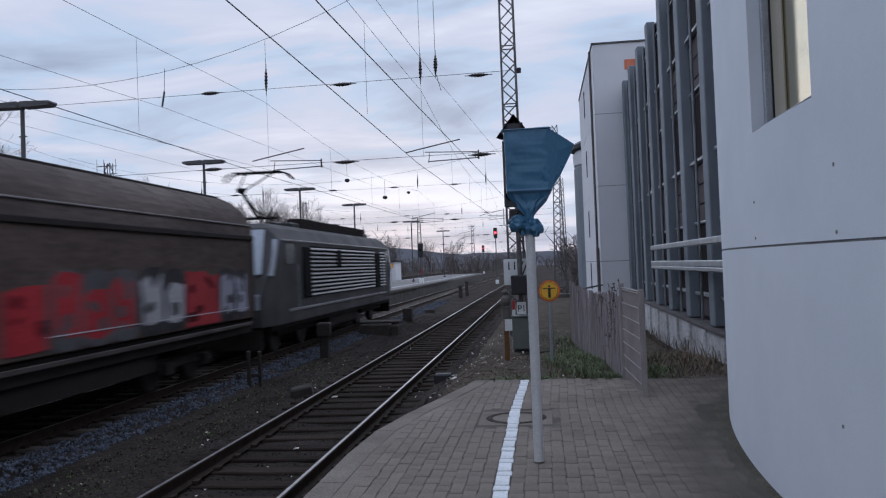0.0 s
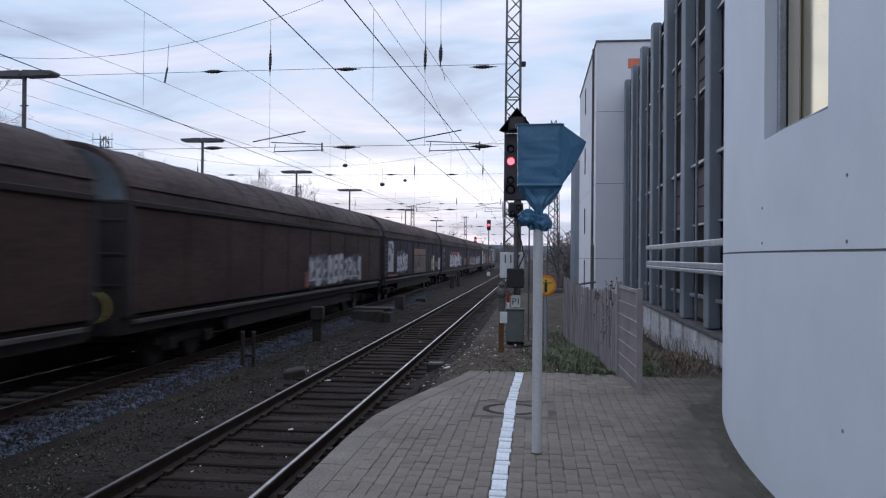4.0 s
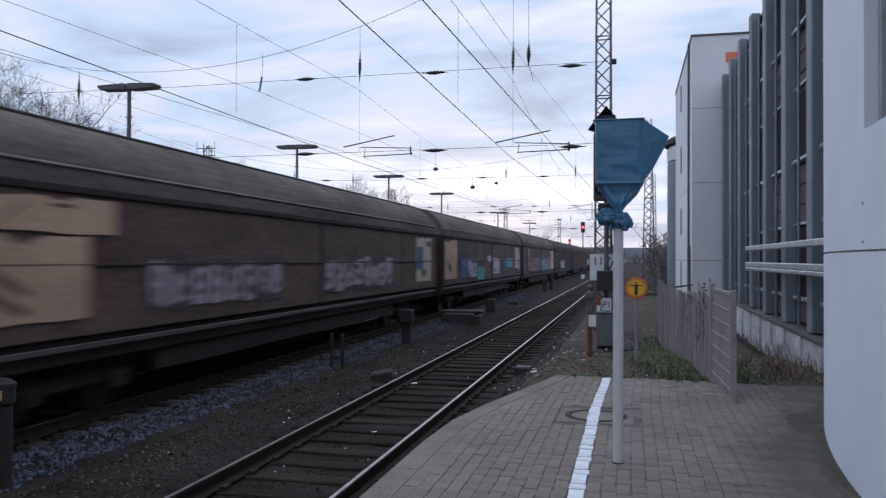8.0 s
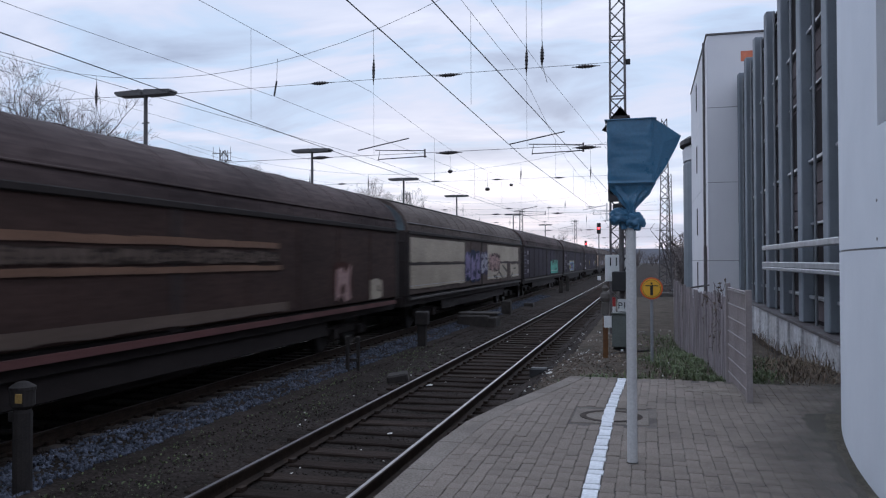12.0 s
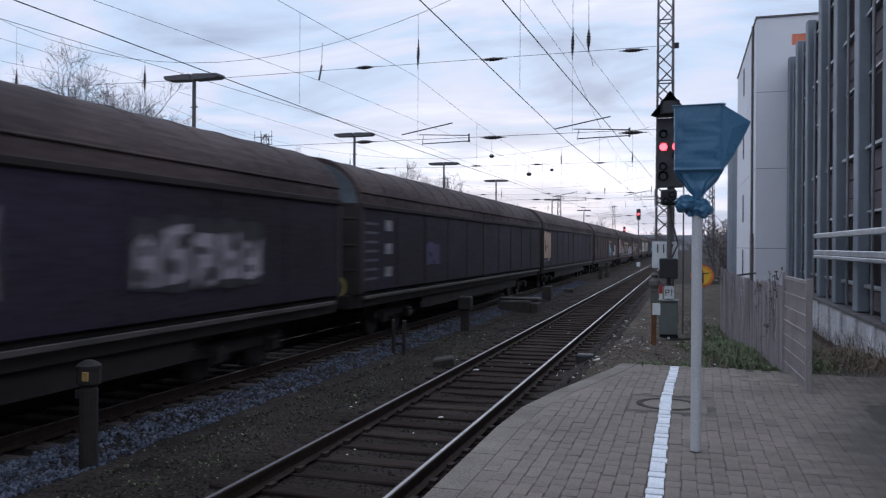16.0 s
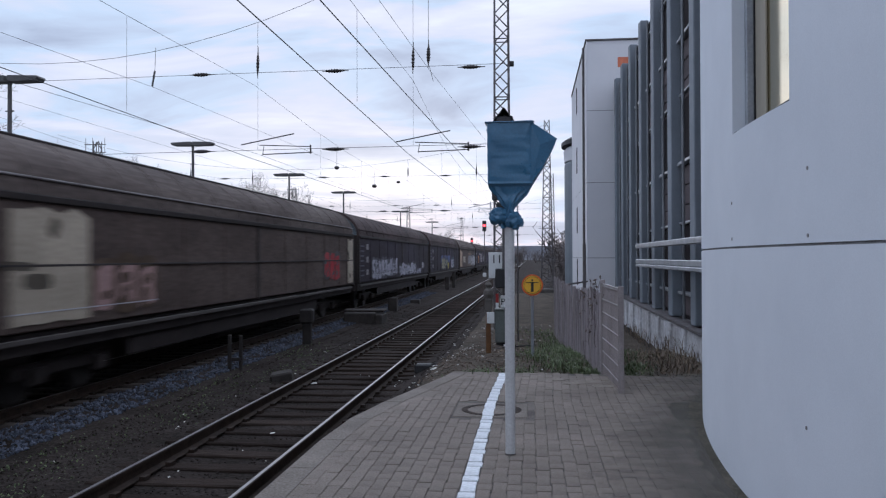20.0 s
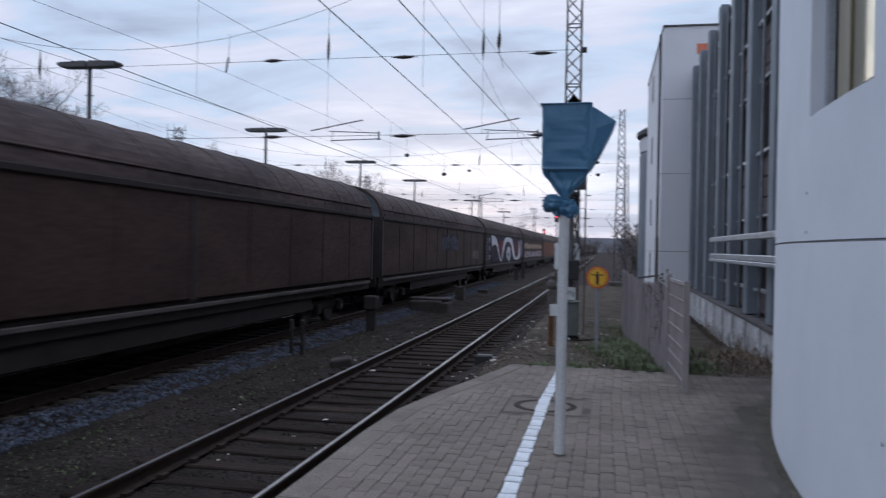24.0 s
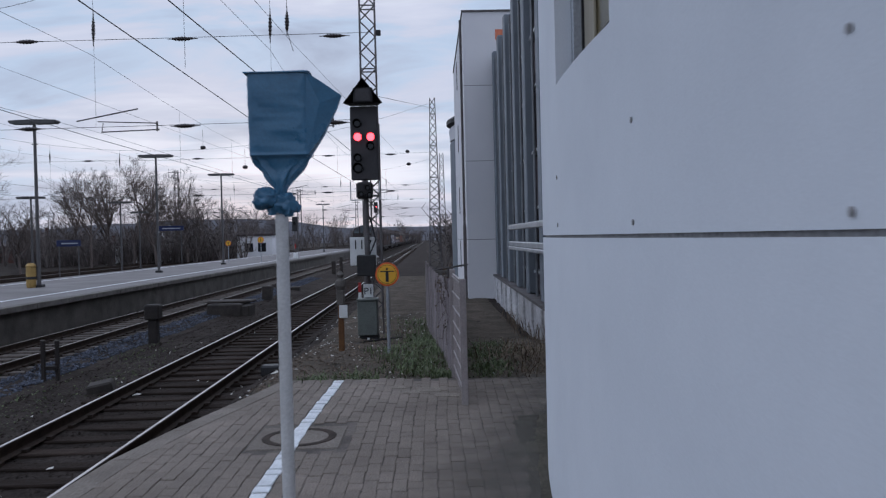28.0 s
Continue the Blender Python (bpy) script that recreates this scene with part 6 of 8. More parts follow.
def build_loco():
    """Electric locomotive, origin at rail level in its middle, y forward."""
    lo = thing("electric_locomotive", "dark grey electric locomotive with ribbed sides and a raised pantograph", "locomotive")
    H2, W, F = 8.75, 1.45, 1.10
    # body shell: upright sides, a sloped roof edge and raked cab ends
    stations = [(-H2, 1.27, 1.72), (-H2 + 0.20, 1.36, 2.20), (-H2 + 0.88, 1.45, 3.50), (-H2 + 1.30, 1.45, 3.66), (H2 - 1.30, 1.45, 3.66), (H2 - 0.88, 1.45, 3.50), (H2 - 0.20, 1.36, 2.20), (H2, 1.27, 1.72)]
    g = G()
    vs, n = [], 8
    for y, w, top in stations:
        half = [(w, 0.86), (w, min(top - 0.03, 3.20)), (w - 0.26, min(top - 0.01, 3.52)), (w - 0.50, top)]
        vs += [(u, y, v) for u, v in half] + [(-u, y, v) for u, v in reversed(half)]
    fs = [tuple(range(n)), tuple(range(len(vs) - n, len(vs)))]
    for i in range(len(stations) - 1):
        fs += [(i * n + j, i * n + (j + 1) % n, (i + 1) * n + (j + 1) % n, (i + 1) * n + j) for j in range(n)]
    g.add(vs, fs)
    part("body", g, M_LOCO, lo)
    for s in (-1, 1):
        # light grey cab face; the windscreen's pale reflection is painted in the same grey
        g = G()
        y0 = s * (H2 + 0.012)
        g.add([(-1.22, s * (H2 - 0.16), 2.24), (1.22, s * (H2 - 0.16), 2.24), (1.12, s * (H2 - 0.85), 3.46), (-1.12, s * (H2 - 0.85), 3.46),
               (-1.22, s * (H2 - 0.26), 2.24), (1.22, s * (H2 - 0.26), 2.24), (1.12, s * (H2 - 0.93), 3.46), (-1.12, s * (H2 - 0.93), 3.46)],
              [(0, 1, 2, 3), (7, 6, 5, 4), (0, 4, 5, 1), (1, 5, 6, 2), (2, 6, 7, 3), (3, 7, 4, 0)])
        part("windscreen", g, M_LOCOLIGHT, lo, "windscreen with a pale reflection painted in")
        part("cab_panel", G().cbox(-1.24, 1.24, s * (H2 - 0.02) - 0.04, s * (H2 - 0.02) + 0.04, F + 0.2, 1.72, 0.03), M_LOCOLIGHT, lo, "light grey cab front")
        for x in (-0.87, 0.87):
            part("buffer", G().tube((x, s * H2, 1.03), (x, s * (H2 + 0.5), 1.03), 0.1, n=10).lathe([(0.05, 0), (0.26, 0.02), (0.26, 0.06)], (x, s * (H2 + 0.5), 1.03), 14, Euler((radians(-90 * s), 0, 0)).to_quaternion()), M_CHASSIS, lo)
            part("headlight", G().cbox(x - 0.16, x + 0.16, s * (H2 + 0.03) - 0.03, s * (H2 + 0.03) + 0.03, 1.55, 1.75, 0.03), M_GLASSDARK, lo)
        part("plough", G().cbox(-1.25, 1.25, s * (H2 - 0.1) - 0.05, s * (H2 - 0.1) + 0.05, 0.25, 0.85, 0.03), M_CHASSIS, lo)
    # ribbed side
    # flat black plates put the shade between the ribs into the colour
    part("louvre_recess", G().cbox(W - 0.02, W + 0.006, -4.85, 4.65, 1.50, 3.06, 0.004), M_LOCOBLACK, lo, "black plate painting the shade between the ribs")
    part("louvre_recess", G().cbox(W - 0.02, W + 0.006, 5.65, 6.85, 1.50, 3.00, 0.004), M_LOCOBLACK, lo, "black plate painting the shade between the ribs")
    for i in range(12):
        z = 1.52 + i * 0.128
        for ya, yb in ((-4.85, 4.65), (5.65, 6.85)):
            part("rib", G().prism([(W, z), (W + 0.050, z + 0.012), (W + 0.050, z + 0.030), (W, z + 0.086)], 1, ya, yb), M_LOUVRE, lo)
    for s in (-1, 1):
        g = G()
        g.prism([(s * (H2 - 0.30), 2.2), (s * (H2 - 0.50), 2.2), (s * (H2 - 1.05), 3.18), (s * (H2 - 0.80), 3.18)], 0, W - 0.10, W + 0.010)
        part("cab_side", g, M_LOCOLIGHT, lo, "pale blue-grey cab corner")
        part("cab_handrail", G().tube((W + 0.05, s * (H2 - 2.55), 1.2), (W + 0.05, s * (H2 - 2.55), 2.5), 0.016, n=6), M_FINEDGE, lo)
    part("roof_edge", G().cbox(W - 0.02, W + 0.022, -7.6, 7.6, 3.155, 3.20, 0.008), M_LOUVRE, lo, "pale rain strip along the roof edge")
    part("side_stripe", G().cbox(W - 0.01, W + 0.02, -7.0, 7.0, 1.16, 1.24, 0.008), M_LOUVRE, lo, "pale line along the sill")
    for y0, y1, z0, z1 in ((-5.62, -4.90, 1.50, 3.02), (4.72, 5.58, 1.50, 2.92), (-1.72, -1.12, 2.40, 2.98)):
        part("door" if z1 - z0 > 1 else "side_window", G().cbox(W - 0.01, W + 0.056, y0, y1, z0, z1, 0.02), M_LOCOBLACK, lo)
    for y0 in (-7.25, 6.95):
        part("cab_window", G().cbox(W - 0.02, W + 0.015, y0, y0 + 0.85, 2.50, 3.08, 0.03), M_GLASSDARK, lo)
    part("skirt", G().cbox(-1.35, 1.35, -8.2, 8.2, 0.70, 0.90, 0.03), M_CHASSIS, lo)
    part("transformer", G().cbox(-1.25, 1.25, -2.2, 2.2, 0.3, 0.9, 0.08), M_CHASSIS, lo)
    for yb in (-5.2, 5.2):
        bg = part("bogie", G().cbox(0.98, 1.15, yb - 2.0, yb + 2.0, 0.5, 0.82, 0.05).cbox(-1.15, -0.98, yb - 2.0, yb + 2.0, 0.5, 0.82, 0.05), M_CHASSIS, lo)
        for ya in (yb - 1.3, yb + 1.3):
            g = G()
            q = Euler((0, radians(90), 0)).to_quaternion()
            for s in (-1, 1):
                g.lathe([(0.06, -0.07), (0.58, -0.07), (0.58, 0.06), (0.5, 0.08), (0.06, 0.05)], (s * 0.75, ya, 0.58), 24, q)
            g.tube((-0.75, ya, 0.58), (0.75, ya, 0.58), 0.1, n=8)
            part("wheelset", g, M_WHEEL, bg)
    # roof gear
    part("roof_hatch", G().cbox(-0.80, 0.80, -4.6, 6.4, 3.64, 3.84, 0.05), M_BLACK, lo)
    for i in range(22):
        part("roof_fin", G().box(0.35, 0.86, -3.6 + i * 0.42, -3.50 + i * 0.42, 3.66, 4.00), M_CHASSIS, lo)
    for yy in (-6.4, -5.6, -4.9, 7.0):
        part("roof_insulator", insulator(G(), (0.5, yy, 3.98), (0, 0, 1), 0.3, 0.08), M_INSUL, lo)
    g = G()
    g.tube((-0.55, -5.3, 3.95), (0.55, -5.3, 3.95), 0.045, n=6)
    for x in (-0.45, 0.45):
        g.tube((x, -5.3, 3.60), (x, -5.3, 3.95), 0.04, n=6)
    g.tube((0.0, -5.3, 3.97), (0.0, -6.6, 4.68), 0.050, n=8)
    g.tube((0.12, -5.15, 3.93), (0.06, -6.45, 4.52), 0.018, n=6)
    g.tube((-0.12, -6.6, 4.68), (0.12, -6.6, 4.68), 0.07, n=8)
    for x in (-1, 1):
        g.tube((x * 0.10, -6.6, 4.68), (x * 0.42, -5.15, 5.30), 0.024, n=6)
    part("pantograph_arm", g, M_LOCOBLACK, lo, "raised folding pantograph arm")
    g = G()
    for yy in (-5.33, -4.97):
        g.line([(-1.08, yy, 5.12), (-0.95, yy, 5.28), (-0.72, yy, 5.36), (0.72, yy, 5.36), (0.95, yy, 5.28), (1.08, yy, 5.12)], 0.026, 6)
    for x in (-0.42, 0.42):
        g.tube((x, -5.33, 5.33), (x, -4.97, 5.33), 0.02, n=6)
    part("pantograph_head", g, M_LOCOBLACK, lo, "pantograph collector bars")
    return lo


def loco_pose(t):
    return pose(TRACKS[1], 28.45 + train_s(t), RAIL)


LOCO = build_loco()
LOCO.matrix_basis = loco_pose(0)


PAINT.update({1: 4, 8: 4, 9: 4, 10: 4, 14: 4, 21: 4, 24: 4, 2: 1, 3: 1, 4: 1, 7: 1, 11: 1, 12: 1, 13: 1, 18: 1, 19: 1, 20: 1, 22: 1, 23: 1, 25: 3, 27: 1})
build_train()


# ---- sprayed lettering on the wagons ----
SPRAY = {
    "red": (0.42, 0.035, 0.045), "pale": (0.50, 0.48, 0.50), "white": (0.58, 0.57, 0.60), "lilac": (0.40, 0.39, 0.46), "grey": (0.24, 0.23, 0.24), "mauve": (0.34, 0.29, 0.32),
    "green": (0.10, 0.26, 0.10), "dkgreen": (0.05, 0.12, 0.07), "brown": (0.20, 0.115, 0.075), "dull": (0.13, 0.095, 0.075), "orange": (0.50, 0.19, 0.05), "violet": (0.24, 0.20, 0.36),
    "skyblue": (0.25, 0.35, 0.46), "rust": (0.26, 0.10, 0.075), "yellow": (0.48, 0.40, 0.07), "cream": (0.47, 0.40, 0.31), "peach": (0.46, 0.32, 0.22), "turq": (0.10, 0.34, 0.36),
    "blue": (0.08, 0.12, 0.28), "mint": (0.10, 0.40, 0.30), "pinkish": (0.42, 0.27, 0.25), "dkviolet": (0.07, 0.055, 0.12), "olive": (0.40, 0.37, 0.24), "ink": (0.042, 0.040, 0.075)}
for k_, c_ in SPRAY.items():
    mat("ground_" + k_, tuple(v * 0.26 for v in c_), 0.65, tuple(v * 0.15 for v in c_), 1.1, fscale=16, fine=0.18, spec=0.1)
    mat("spray_" + k_, c_, 0.6, tuple(v * 0.72 for v in c_), 1.1, fscale=16, fine=0.18, spec=0.15, stretch=(1, 0.5, 1))
_spray_rng = random.Random(77)
_by_number = dict(WAGONS)
SPRAY_N = collections.Counter()


def blob(g, x, cy, cz, w, h, a, n=10):
    """A flat rounded stroke on the wagon side."""
    vs = []
    for i in range(n):
        b = 2 * math.pi * i / n
        u = (w / 2) * (abs(math.cos(b)) ** 0.55) * (1 if math.cos(b) > 0 else -1)
        v = (h / 2) * (abs(math.sin(b)) ** 0.55) * (1 if math.sin(b) > 0 else -1)
        vs.append((cy + u * math.cos(a) - v * math.sin(a), cz + u * math.sin(a) + v * math.cos(a)))
    g.prism(vs, 0, x, x + 0.002)


def spray(k, y0, y1, z0, z1, kind, colour, second):
    """Paints letters, a block or bars on wagon k's visible side, in its own coordinates."""
    rng = _spray_rng
    w = _by_number[k]
    SPRAY_N[k] += 1
    lift = 0.049 + 0.003 * SPRAY_N[k]
    lead = surge(0.855 * k) - 0.3
    y0, y1 = max(y0 - lead, -11.2), min(y1 - lead, 11.2)
    z0, z1 = max(z0, FLOOR + 0.08), min(z1, EAVE - 0.10)
    if kind != "bars" and z0 < 1.42 and z1 > 1.75 and y1 - y0 > 1.2:
        part("painted_rail", G().box(BW + 0.05, BW + 0.066, y0, y1, 1.462, 1.480), MATS["spray_white"], w, "paint-covered horizontal rail")
    if kind == "block":
        g = G()
        n = max(2, int((y1 - y0) / 0.35))
        top = [(y0 + (y1 - y0) * i / n, z1 - rng.uniform(0, 0.16 if y1 - y0 < 4 else 0.015) * min(1, z1 - z0)) for i in range(n + 1)]
        bot = [(y1 - (y1 - y0) * i / n, z0 + rng.uniform(0, 0.04)) for i in range(n + 1)]
        g.prism(bot + top, 0, BW + lift, BW + lift + 0.002)
        part("painted_panel", g, MATS["spray_" + colour], w, colour_label(colour) + " painted panel")
        if y1 - y0 < 6.0:
            gs = G()
            for i in range(rng.randint(2, 4)):
                blob(gs, BW + lift + 0.0022, rng.uniform(y0 + .1 * (y1 - y0), y1 - .1 * (y1 - y0)), rng.uniform(z0 + .15 * (z1 - z0), z1 - .15 * (z1 - z0)), (y1 - y0) * rng.uniform(.10, .35), (z1 - z0) * rng.uniform(.06, .22), rng.uniform(-.6, .6), 9)
            part("paint_grime", gs, MATS["ground_" + colour], w, "dark smears on the panel", kind="stuff")
        return
    if kind == "bars":
        n = max(1, int((y1 - y0) / 0.9))
        for i in range(n):
            g = G()
            a, b = y0 + (y1 - y0) * i / n + 0.01, y0 + (y1 - y0) * (i + 1) / n - 0.01
            h = (z1 - z0)
            g.prism([(a, z0 + rng.uniform(0, .15) * h), (b, z0 + rng.uniform(0, .15) * h), (b, z1 - rng.uniform(0, .2) * h), (a, z1 - rng.uniform(0, .2) * h)], 0, BW + lift, BW + lift + 0.002)
            part("sprayed_bar", g, MATS["spray_" + colour], w, colour_label(colour) + " sprayed bar")
        return
    h = z1 - z0
    n = max(1, int(round((y1 - y0) / max(0.45, 0.72 * h))))
    step = (y1 - y0) / n
    gb, gc = G(), G()
    x0 = BW + lift
    for i in range(n):
        cy = y0 + step * (i + 0.5)
        cz = (z0 + z1) / 2
        slant = rng.uniform(-.14, .18) * h
        blob(gb, x0 - 0.0026, cy, cz, step * 1.16, min(h * rng.uniform(.8, 1.1), 2 * (cz - FLOOR - .06)), rng.uniform(-.08, .08), 12)
        # a chunky letter: ragged outline with notches, then counters cut by dark strokes
        w2, top, bot = step * rng.uniform(.38, .47), z1 - rng.uniform(0, .30) * h, z0 + rng.uniform(0, .16) * h
        j = lambda k=.05: rng.uniform(-k, k) * step
        notch = rng.choice(((.0, .0), (.30, .0), (.0, .28), (.22, .22)))
        pts = [(cy - w2 + j(), bot + j()), (cy - w2 * .2 + j(), bot + j() + notch[0] * h * .8), (cy + w2 * .25 + j(), bot + j()), (cy + w2 + j(), bot + j() + .06 * h), (cy + w2 * .92 + j(), (bot + top) / 2 + j()),
               (cy + w2 + j() + slant * .4, top + j()), (cy + w2 * .2 + j() + slant * .4, top - notch[1] * h * .8), (cy - w2 * .3 + j() + slant * .4, top + j()), (cy - w2 + slant * .4, top - .1 * h + j()), (cy - w2 * .9 + j(), (bot + top) / 2)]
        g = G()
        g.prism(pts, 0, x0, x0 + 0.002)
        part("sprayed_letter", g, MATS["spray_" + colour], w, colour_label(colour) + " sprayed unreadable letter")
        for q in range(rng.choice((1, 2, 2))):
            blob(gc, x0 + 0.0022, cy + rng.uniform(-.18, .18) * step, bot + (top - bot) * (.3 + .38 * q + rng.uniform(-.05, .05)), step * rng.uniform(.20, .50), h * rng.uniform(.12, .24), rng.uniform(-.5, .5), 8)
    part("sprayed_ground", gb, MATS["ground_" + second], w, "dark " + colour_label(second) + " sprayed ground", kind="stuff")
    part("letter_shading", gc, MATS["ground_" + second], w, kind="stuff")


def colour_label(c):
    return {"dkgreen": "dark green", "skyblue": "sky-blue", "turq": "turquoise", "dkviolet": "dark violet", "dull": "dull brown", "ink": "inky blue", "pinkish": "pale pink"}.get(c, c)


spray(1, 1.77, 2.72, 1.27, 2.27, "block", "red", "red")
spray(1, 2.79, 5.32, 1.22, 2.43, "letters", "red", "pale")
spray(1, 5.42, 7.18, 1.22, 2.46, "letters", "pale", "grey")
spray(1, 7.25, 8.87, 1.22, 2.40, "block", "red", "red")
spray(1, 8.87, 10.59, 1.22, 2.44, "letters", "lilac", "grey")
spray(1, -5.20, -0.79, 1.22, 2.26, "letters", "green", "dkgreen")
spray(1, -5.16, -0.72, 2.35, 2.66, "bars", "brown", "brown")
spray(1, -6.56, -5.61, 1.31, 2.57, "block", "pale", "pale")
spray(1, -11.15, -8.99, 1.22, 3.05, "block", "white", "white")
spray(1, -8.22, -4.61, 1.22, 2.49, "letters", "lilac", "pale")
spray(2, 0.63, 8.41, 1.22, 2.32, "letters", "lilac", "skyblue")
spray(2, -7.09, -2.21, 1.22, 2.35, "letters", "violet", "green")
spray(2, -8.57, -7.10, 1.22, 2.19, "letters", "orange", "orange")
spray(2, -2.20, -0.54, 1.22, 2.23, "block", "orange", "orange")
spray(3, 8.21, 11.07, 1.34, 2.12, "letters", "rust", "mauve")
spray(3, -5.60, 4.95, 1.24, 2.55, "letters", "white", "rust")
spray(3, -5.00, 3.2, 2.48, 2.66, "bars", "red", "red")
spray(4, 5.94, 6.75, 1.28, 2.11, "letters", "yellow", "yellow")
spray(4, 6.81, 7.47, 1.22, 2.36, "block", "pale", "pale")
spray(4, 7.70, 9.43, 1.45, 1.92, "letters", "rust", "pale")
spray(4, 9.71, 11.03, 1.23, 2.19, "block", "lilac", "lilac")
spray(4, -2.20, 2.82, 1.22, 2.29, "block", "dull", "dull")
spray(4, -2.21, 2.80, 2.29, 2.75, "bars", "brown", "brown")
spray(4, -10.56, -9.13, 1.45, 3.05, "block", "pale", "pale")
spray(4, -8.10, -4.65, 1.34, 2.53, "letters", "pale", "lilac")
spray(4, -10.64, -7.92, 1.22, 1.36, "bars", "rust", "rust")
spray(5, 4.98, 7.09, 1.28, 2.32, "letters", "lilac", "pale")
spray(5, -0.28, 7.34, 1.22, 2.33, "letters", "pale", "lilac")
spray(5, -0.68, -0.24, 1.24, 1.77, "block", "rust", "rust")
spray(7, -4.42, -0.07, 1.22, 2.22, "letters", "pale", "lilac")
spray(7, -5.56, -4.58, 1.49, 2.18, "letters", "green", "green")
spray(8, 8.98, 10.48, 1.55, 3.05, "block", "cream", "cream")
spray(8, 7.82, 11.15, 1.35, 3.05, "block", "peach", "peach")
spray(8, 0.47, 6.79, 1.22, 2.46, "letters", "skyblue", "lilac")
spray(8, -2.57, -0.64, 1.22, 2.43, "letters", "rust", "grey")
spray(8, -7.27, -0.67, 1.22, 2.44, "letters", "grey", "brown")
spray(8, -8.26, -7.36, 2.19, 3.05, "block", "grey", "grey")
spray(8, -8.26, -7.50, 1.48, 2.16, "block", "orange", "orange")
spray(9, 9.88, 11.15, 1.50, 3.05, "block", "rust", "rust")
spray(9, 5.59, 7.94, 1.74, 2.32, "block", "turq", "turq")
spray(9, 4.20, 5.57, 1.50, 2.44, "letters", "blue", "turq")
spray(9, 8.96, 11.14, 1.65, 3.05, "block", "cream", "cream")
spray(9, 0.84, 2.81, 1.44, 2.35, "block", "lilac", "lilac")
spray(9, -0.94, 0.18, 2.10, 2.42, "block", "lilac", "lilac")
spray(9, -7.44, -6.24, 1.40, 2.30, "block", "blue", "blue")
spray(9, -6.05, -3.96, 1.38, 2.35, "letters", "lilac", "lilac")
spray(9, -3.76, -1.87, 1.22, 1.91, "block", "turq", "turq")
spray(9, -10.79, -8.43, 1.42, 3.05, "block", "peach", "peach")
spray(10, 9.11, 11.15, 1.45, 3.05, "block", "cream", "cream")
spray(10, 9.20, 10.01, 1.87, 2.67, "block", "blue", "blue")
spray(10, -6.38, -1.59, 1.43, 2.30, "letters", "mauve", "mauve")
spray(10, 0.72, 6.28, 1.42, 2.33, "letters", "mauve", "mauve")
spray(10, -10.87, -7.75, 1.43, 2.55, "block", "peach", "peach")
spray(10, -10.87, -7.20, 2.55, 3.05, "block", "peach", "peach")
spray(11, 5.83, 7.04, 1.45, 2.40, "letters", "pale", "lilac")
spray(11, 8.41, 9.38, 1.74, 2.27, "letters", "yellow", "yellow")
spray(11, -2.84, -1.97, 1.72, 2.25, "letters", "yellow", "yellow")
spray(11, -10.19, -8.51, 1.22, 1.44, "bars", "pale", "pale")
spray(12, 7.36, 8.00, 1.67, 2.03, "block", "pale", "pale")
spray(12, -5.55, -0.65, 1.20, 2.24, "block", "olive", "skyblue")
spray(12, -5.20, -0.95, 1.27, 2.12, "block", "skyblue", "violet")
spray(12, -4.95, -1.20, 1.35, 2.02, "letters", "violet", "skyblue")
spray(12, -5.1, -4.4, 1.5, 1.85, "letters", "yellow", "yellow")
spray(12, -1.9, -1.1, 1.5, 1.95, "letters", "turq", "turq")
spray(12, -6.5, -5.9, 1.78, 2.04, "letters", "lilac", "lilac")
spray(12, -7.66, -6.96, 1.84, 2.04, "block", "mauve", "mauve")
spray(12, -0.12, 0.35, 1.46, 1.98, "letters", "lilac", "lilac")
spray(13, 3.13, 7.92, 1.22, 2.35, "letters", "mint", "mint")
spray(13, 3.20, 7.93, 1.26, 1.89, "block", "mint", "mint")
spray(15, 7.39, 8.42, 1.27, 2.32, "letters", "pinkish", "rust")
spray(15, 9.84, 10.80, 1.23, 1.80, "block", "cream", "cream")
spray(15, -7.4, 4.4, 2.50, 2.64, "bars", "brown", "brown")
spray(15, -7.4, 4.5, 2.07, 2.19, "bars", "brown", "brown")
spray(15, -7.4, 4.4, 2.22, 2.46, "letters", "dull", "dull")
spray(15, -7.6, 4.8, 1.22, 1.44, "block", "dull", "dull")
spray(15, -10.48, -9.44, 1.50, 3.04, "block", "peach", "peach")
spray(15, -9.18, -8.30, 1.52, 3.00, "letters", "rust", "peach")
spray(15, -6.89, -3.91, 1.50, 2.35, "letters", "peach", "pale")
spray(16, 4.39, 11.15, 1.22, 2.32, "letters", "lilac", "grey")
spray(16, -2.56, 4.21, 2.45, 2.80, "letters", "peach", "brown")
spray(16, -2.56, 4.21, 2.10, 2.38, "bars", "brown", "brown")
spray(16, -2.56, 4.21, 1.62, 2.08, "block", "dull", "dull")
spray(16, -10.11, -7.70, 1.54, 3.05, "block", "peach", "peach")
spray(16, -9.22, -8.24, 1.63, 3.00, "block", "rust", "rust")
spray(16, -6.91, -5.30, 1.50, 2.38, "block", "mauve", "mauve")
spray(16, -5.20, -4.30, 1.45, 2.12, "block", "mauve", "mauve")
spray(16, -4.20, -3.40, 1.55, 2.10, "block", "pinkish", "pinkish")
spray(16, -8.4, 3.9, 1.22, 1.46, "block", "dull", "dull")
spray(17, 7.75, 8.64, 1.33, 2.42, "block", "pale", "pale")
spray(17, 1.81, 3.73, 1.32, 2.61, "letters", "skyblue", "turq")
spray(17, 1.80, 4.22, 2.59, 2.80, "bars", "rust", "rust")
spray(17, 3.68, 4.36, 1.23, 2.19, "letters", "green", "green")
spray(17, 5.57, 7.45, 1.31, 1.76, "letters", "lilac", "lilac")
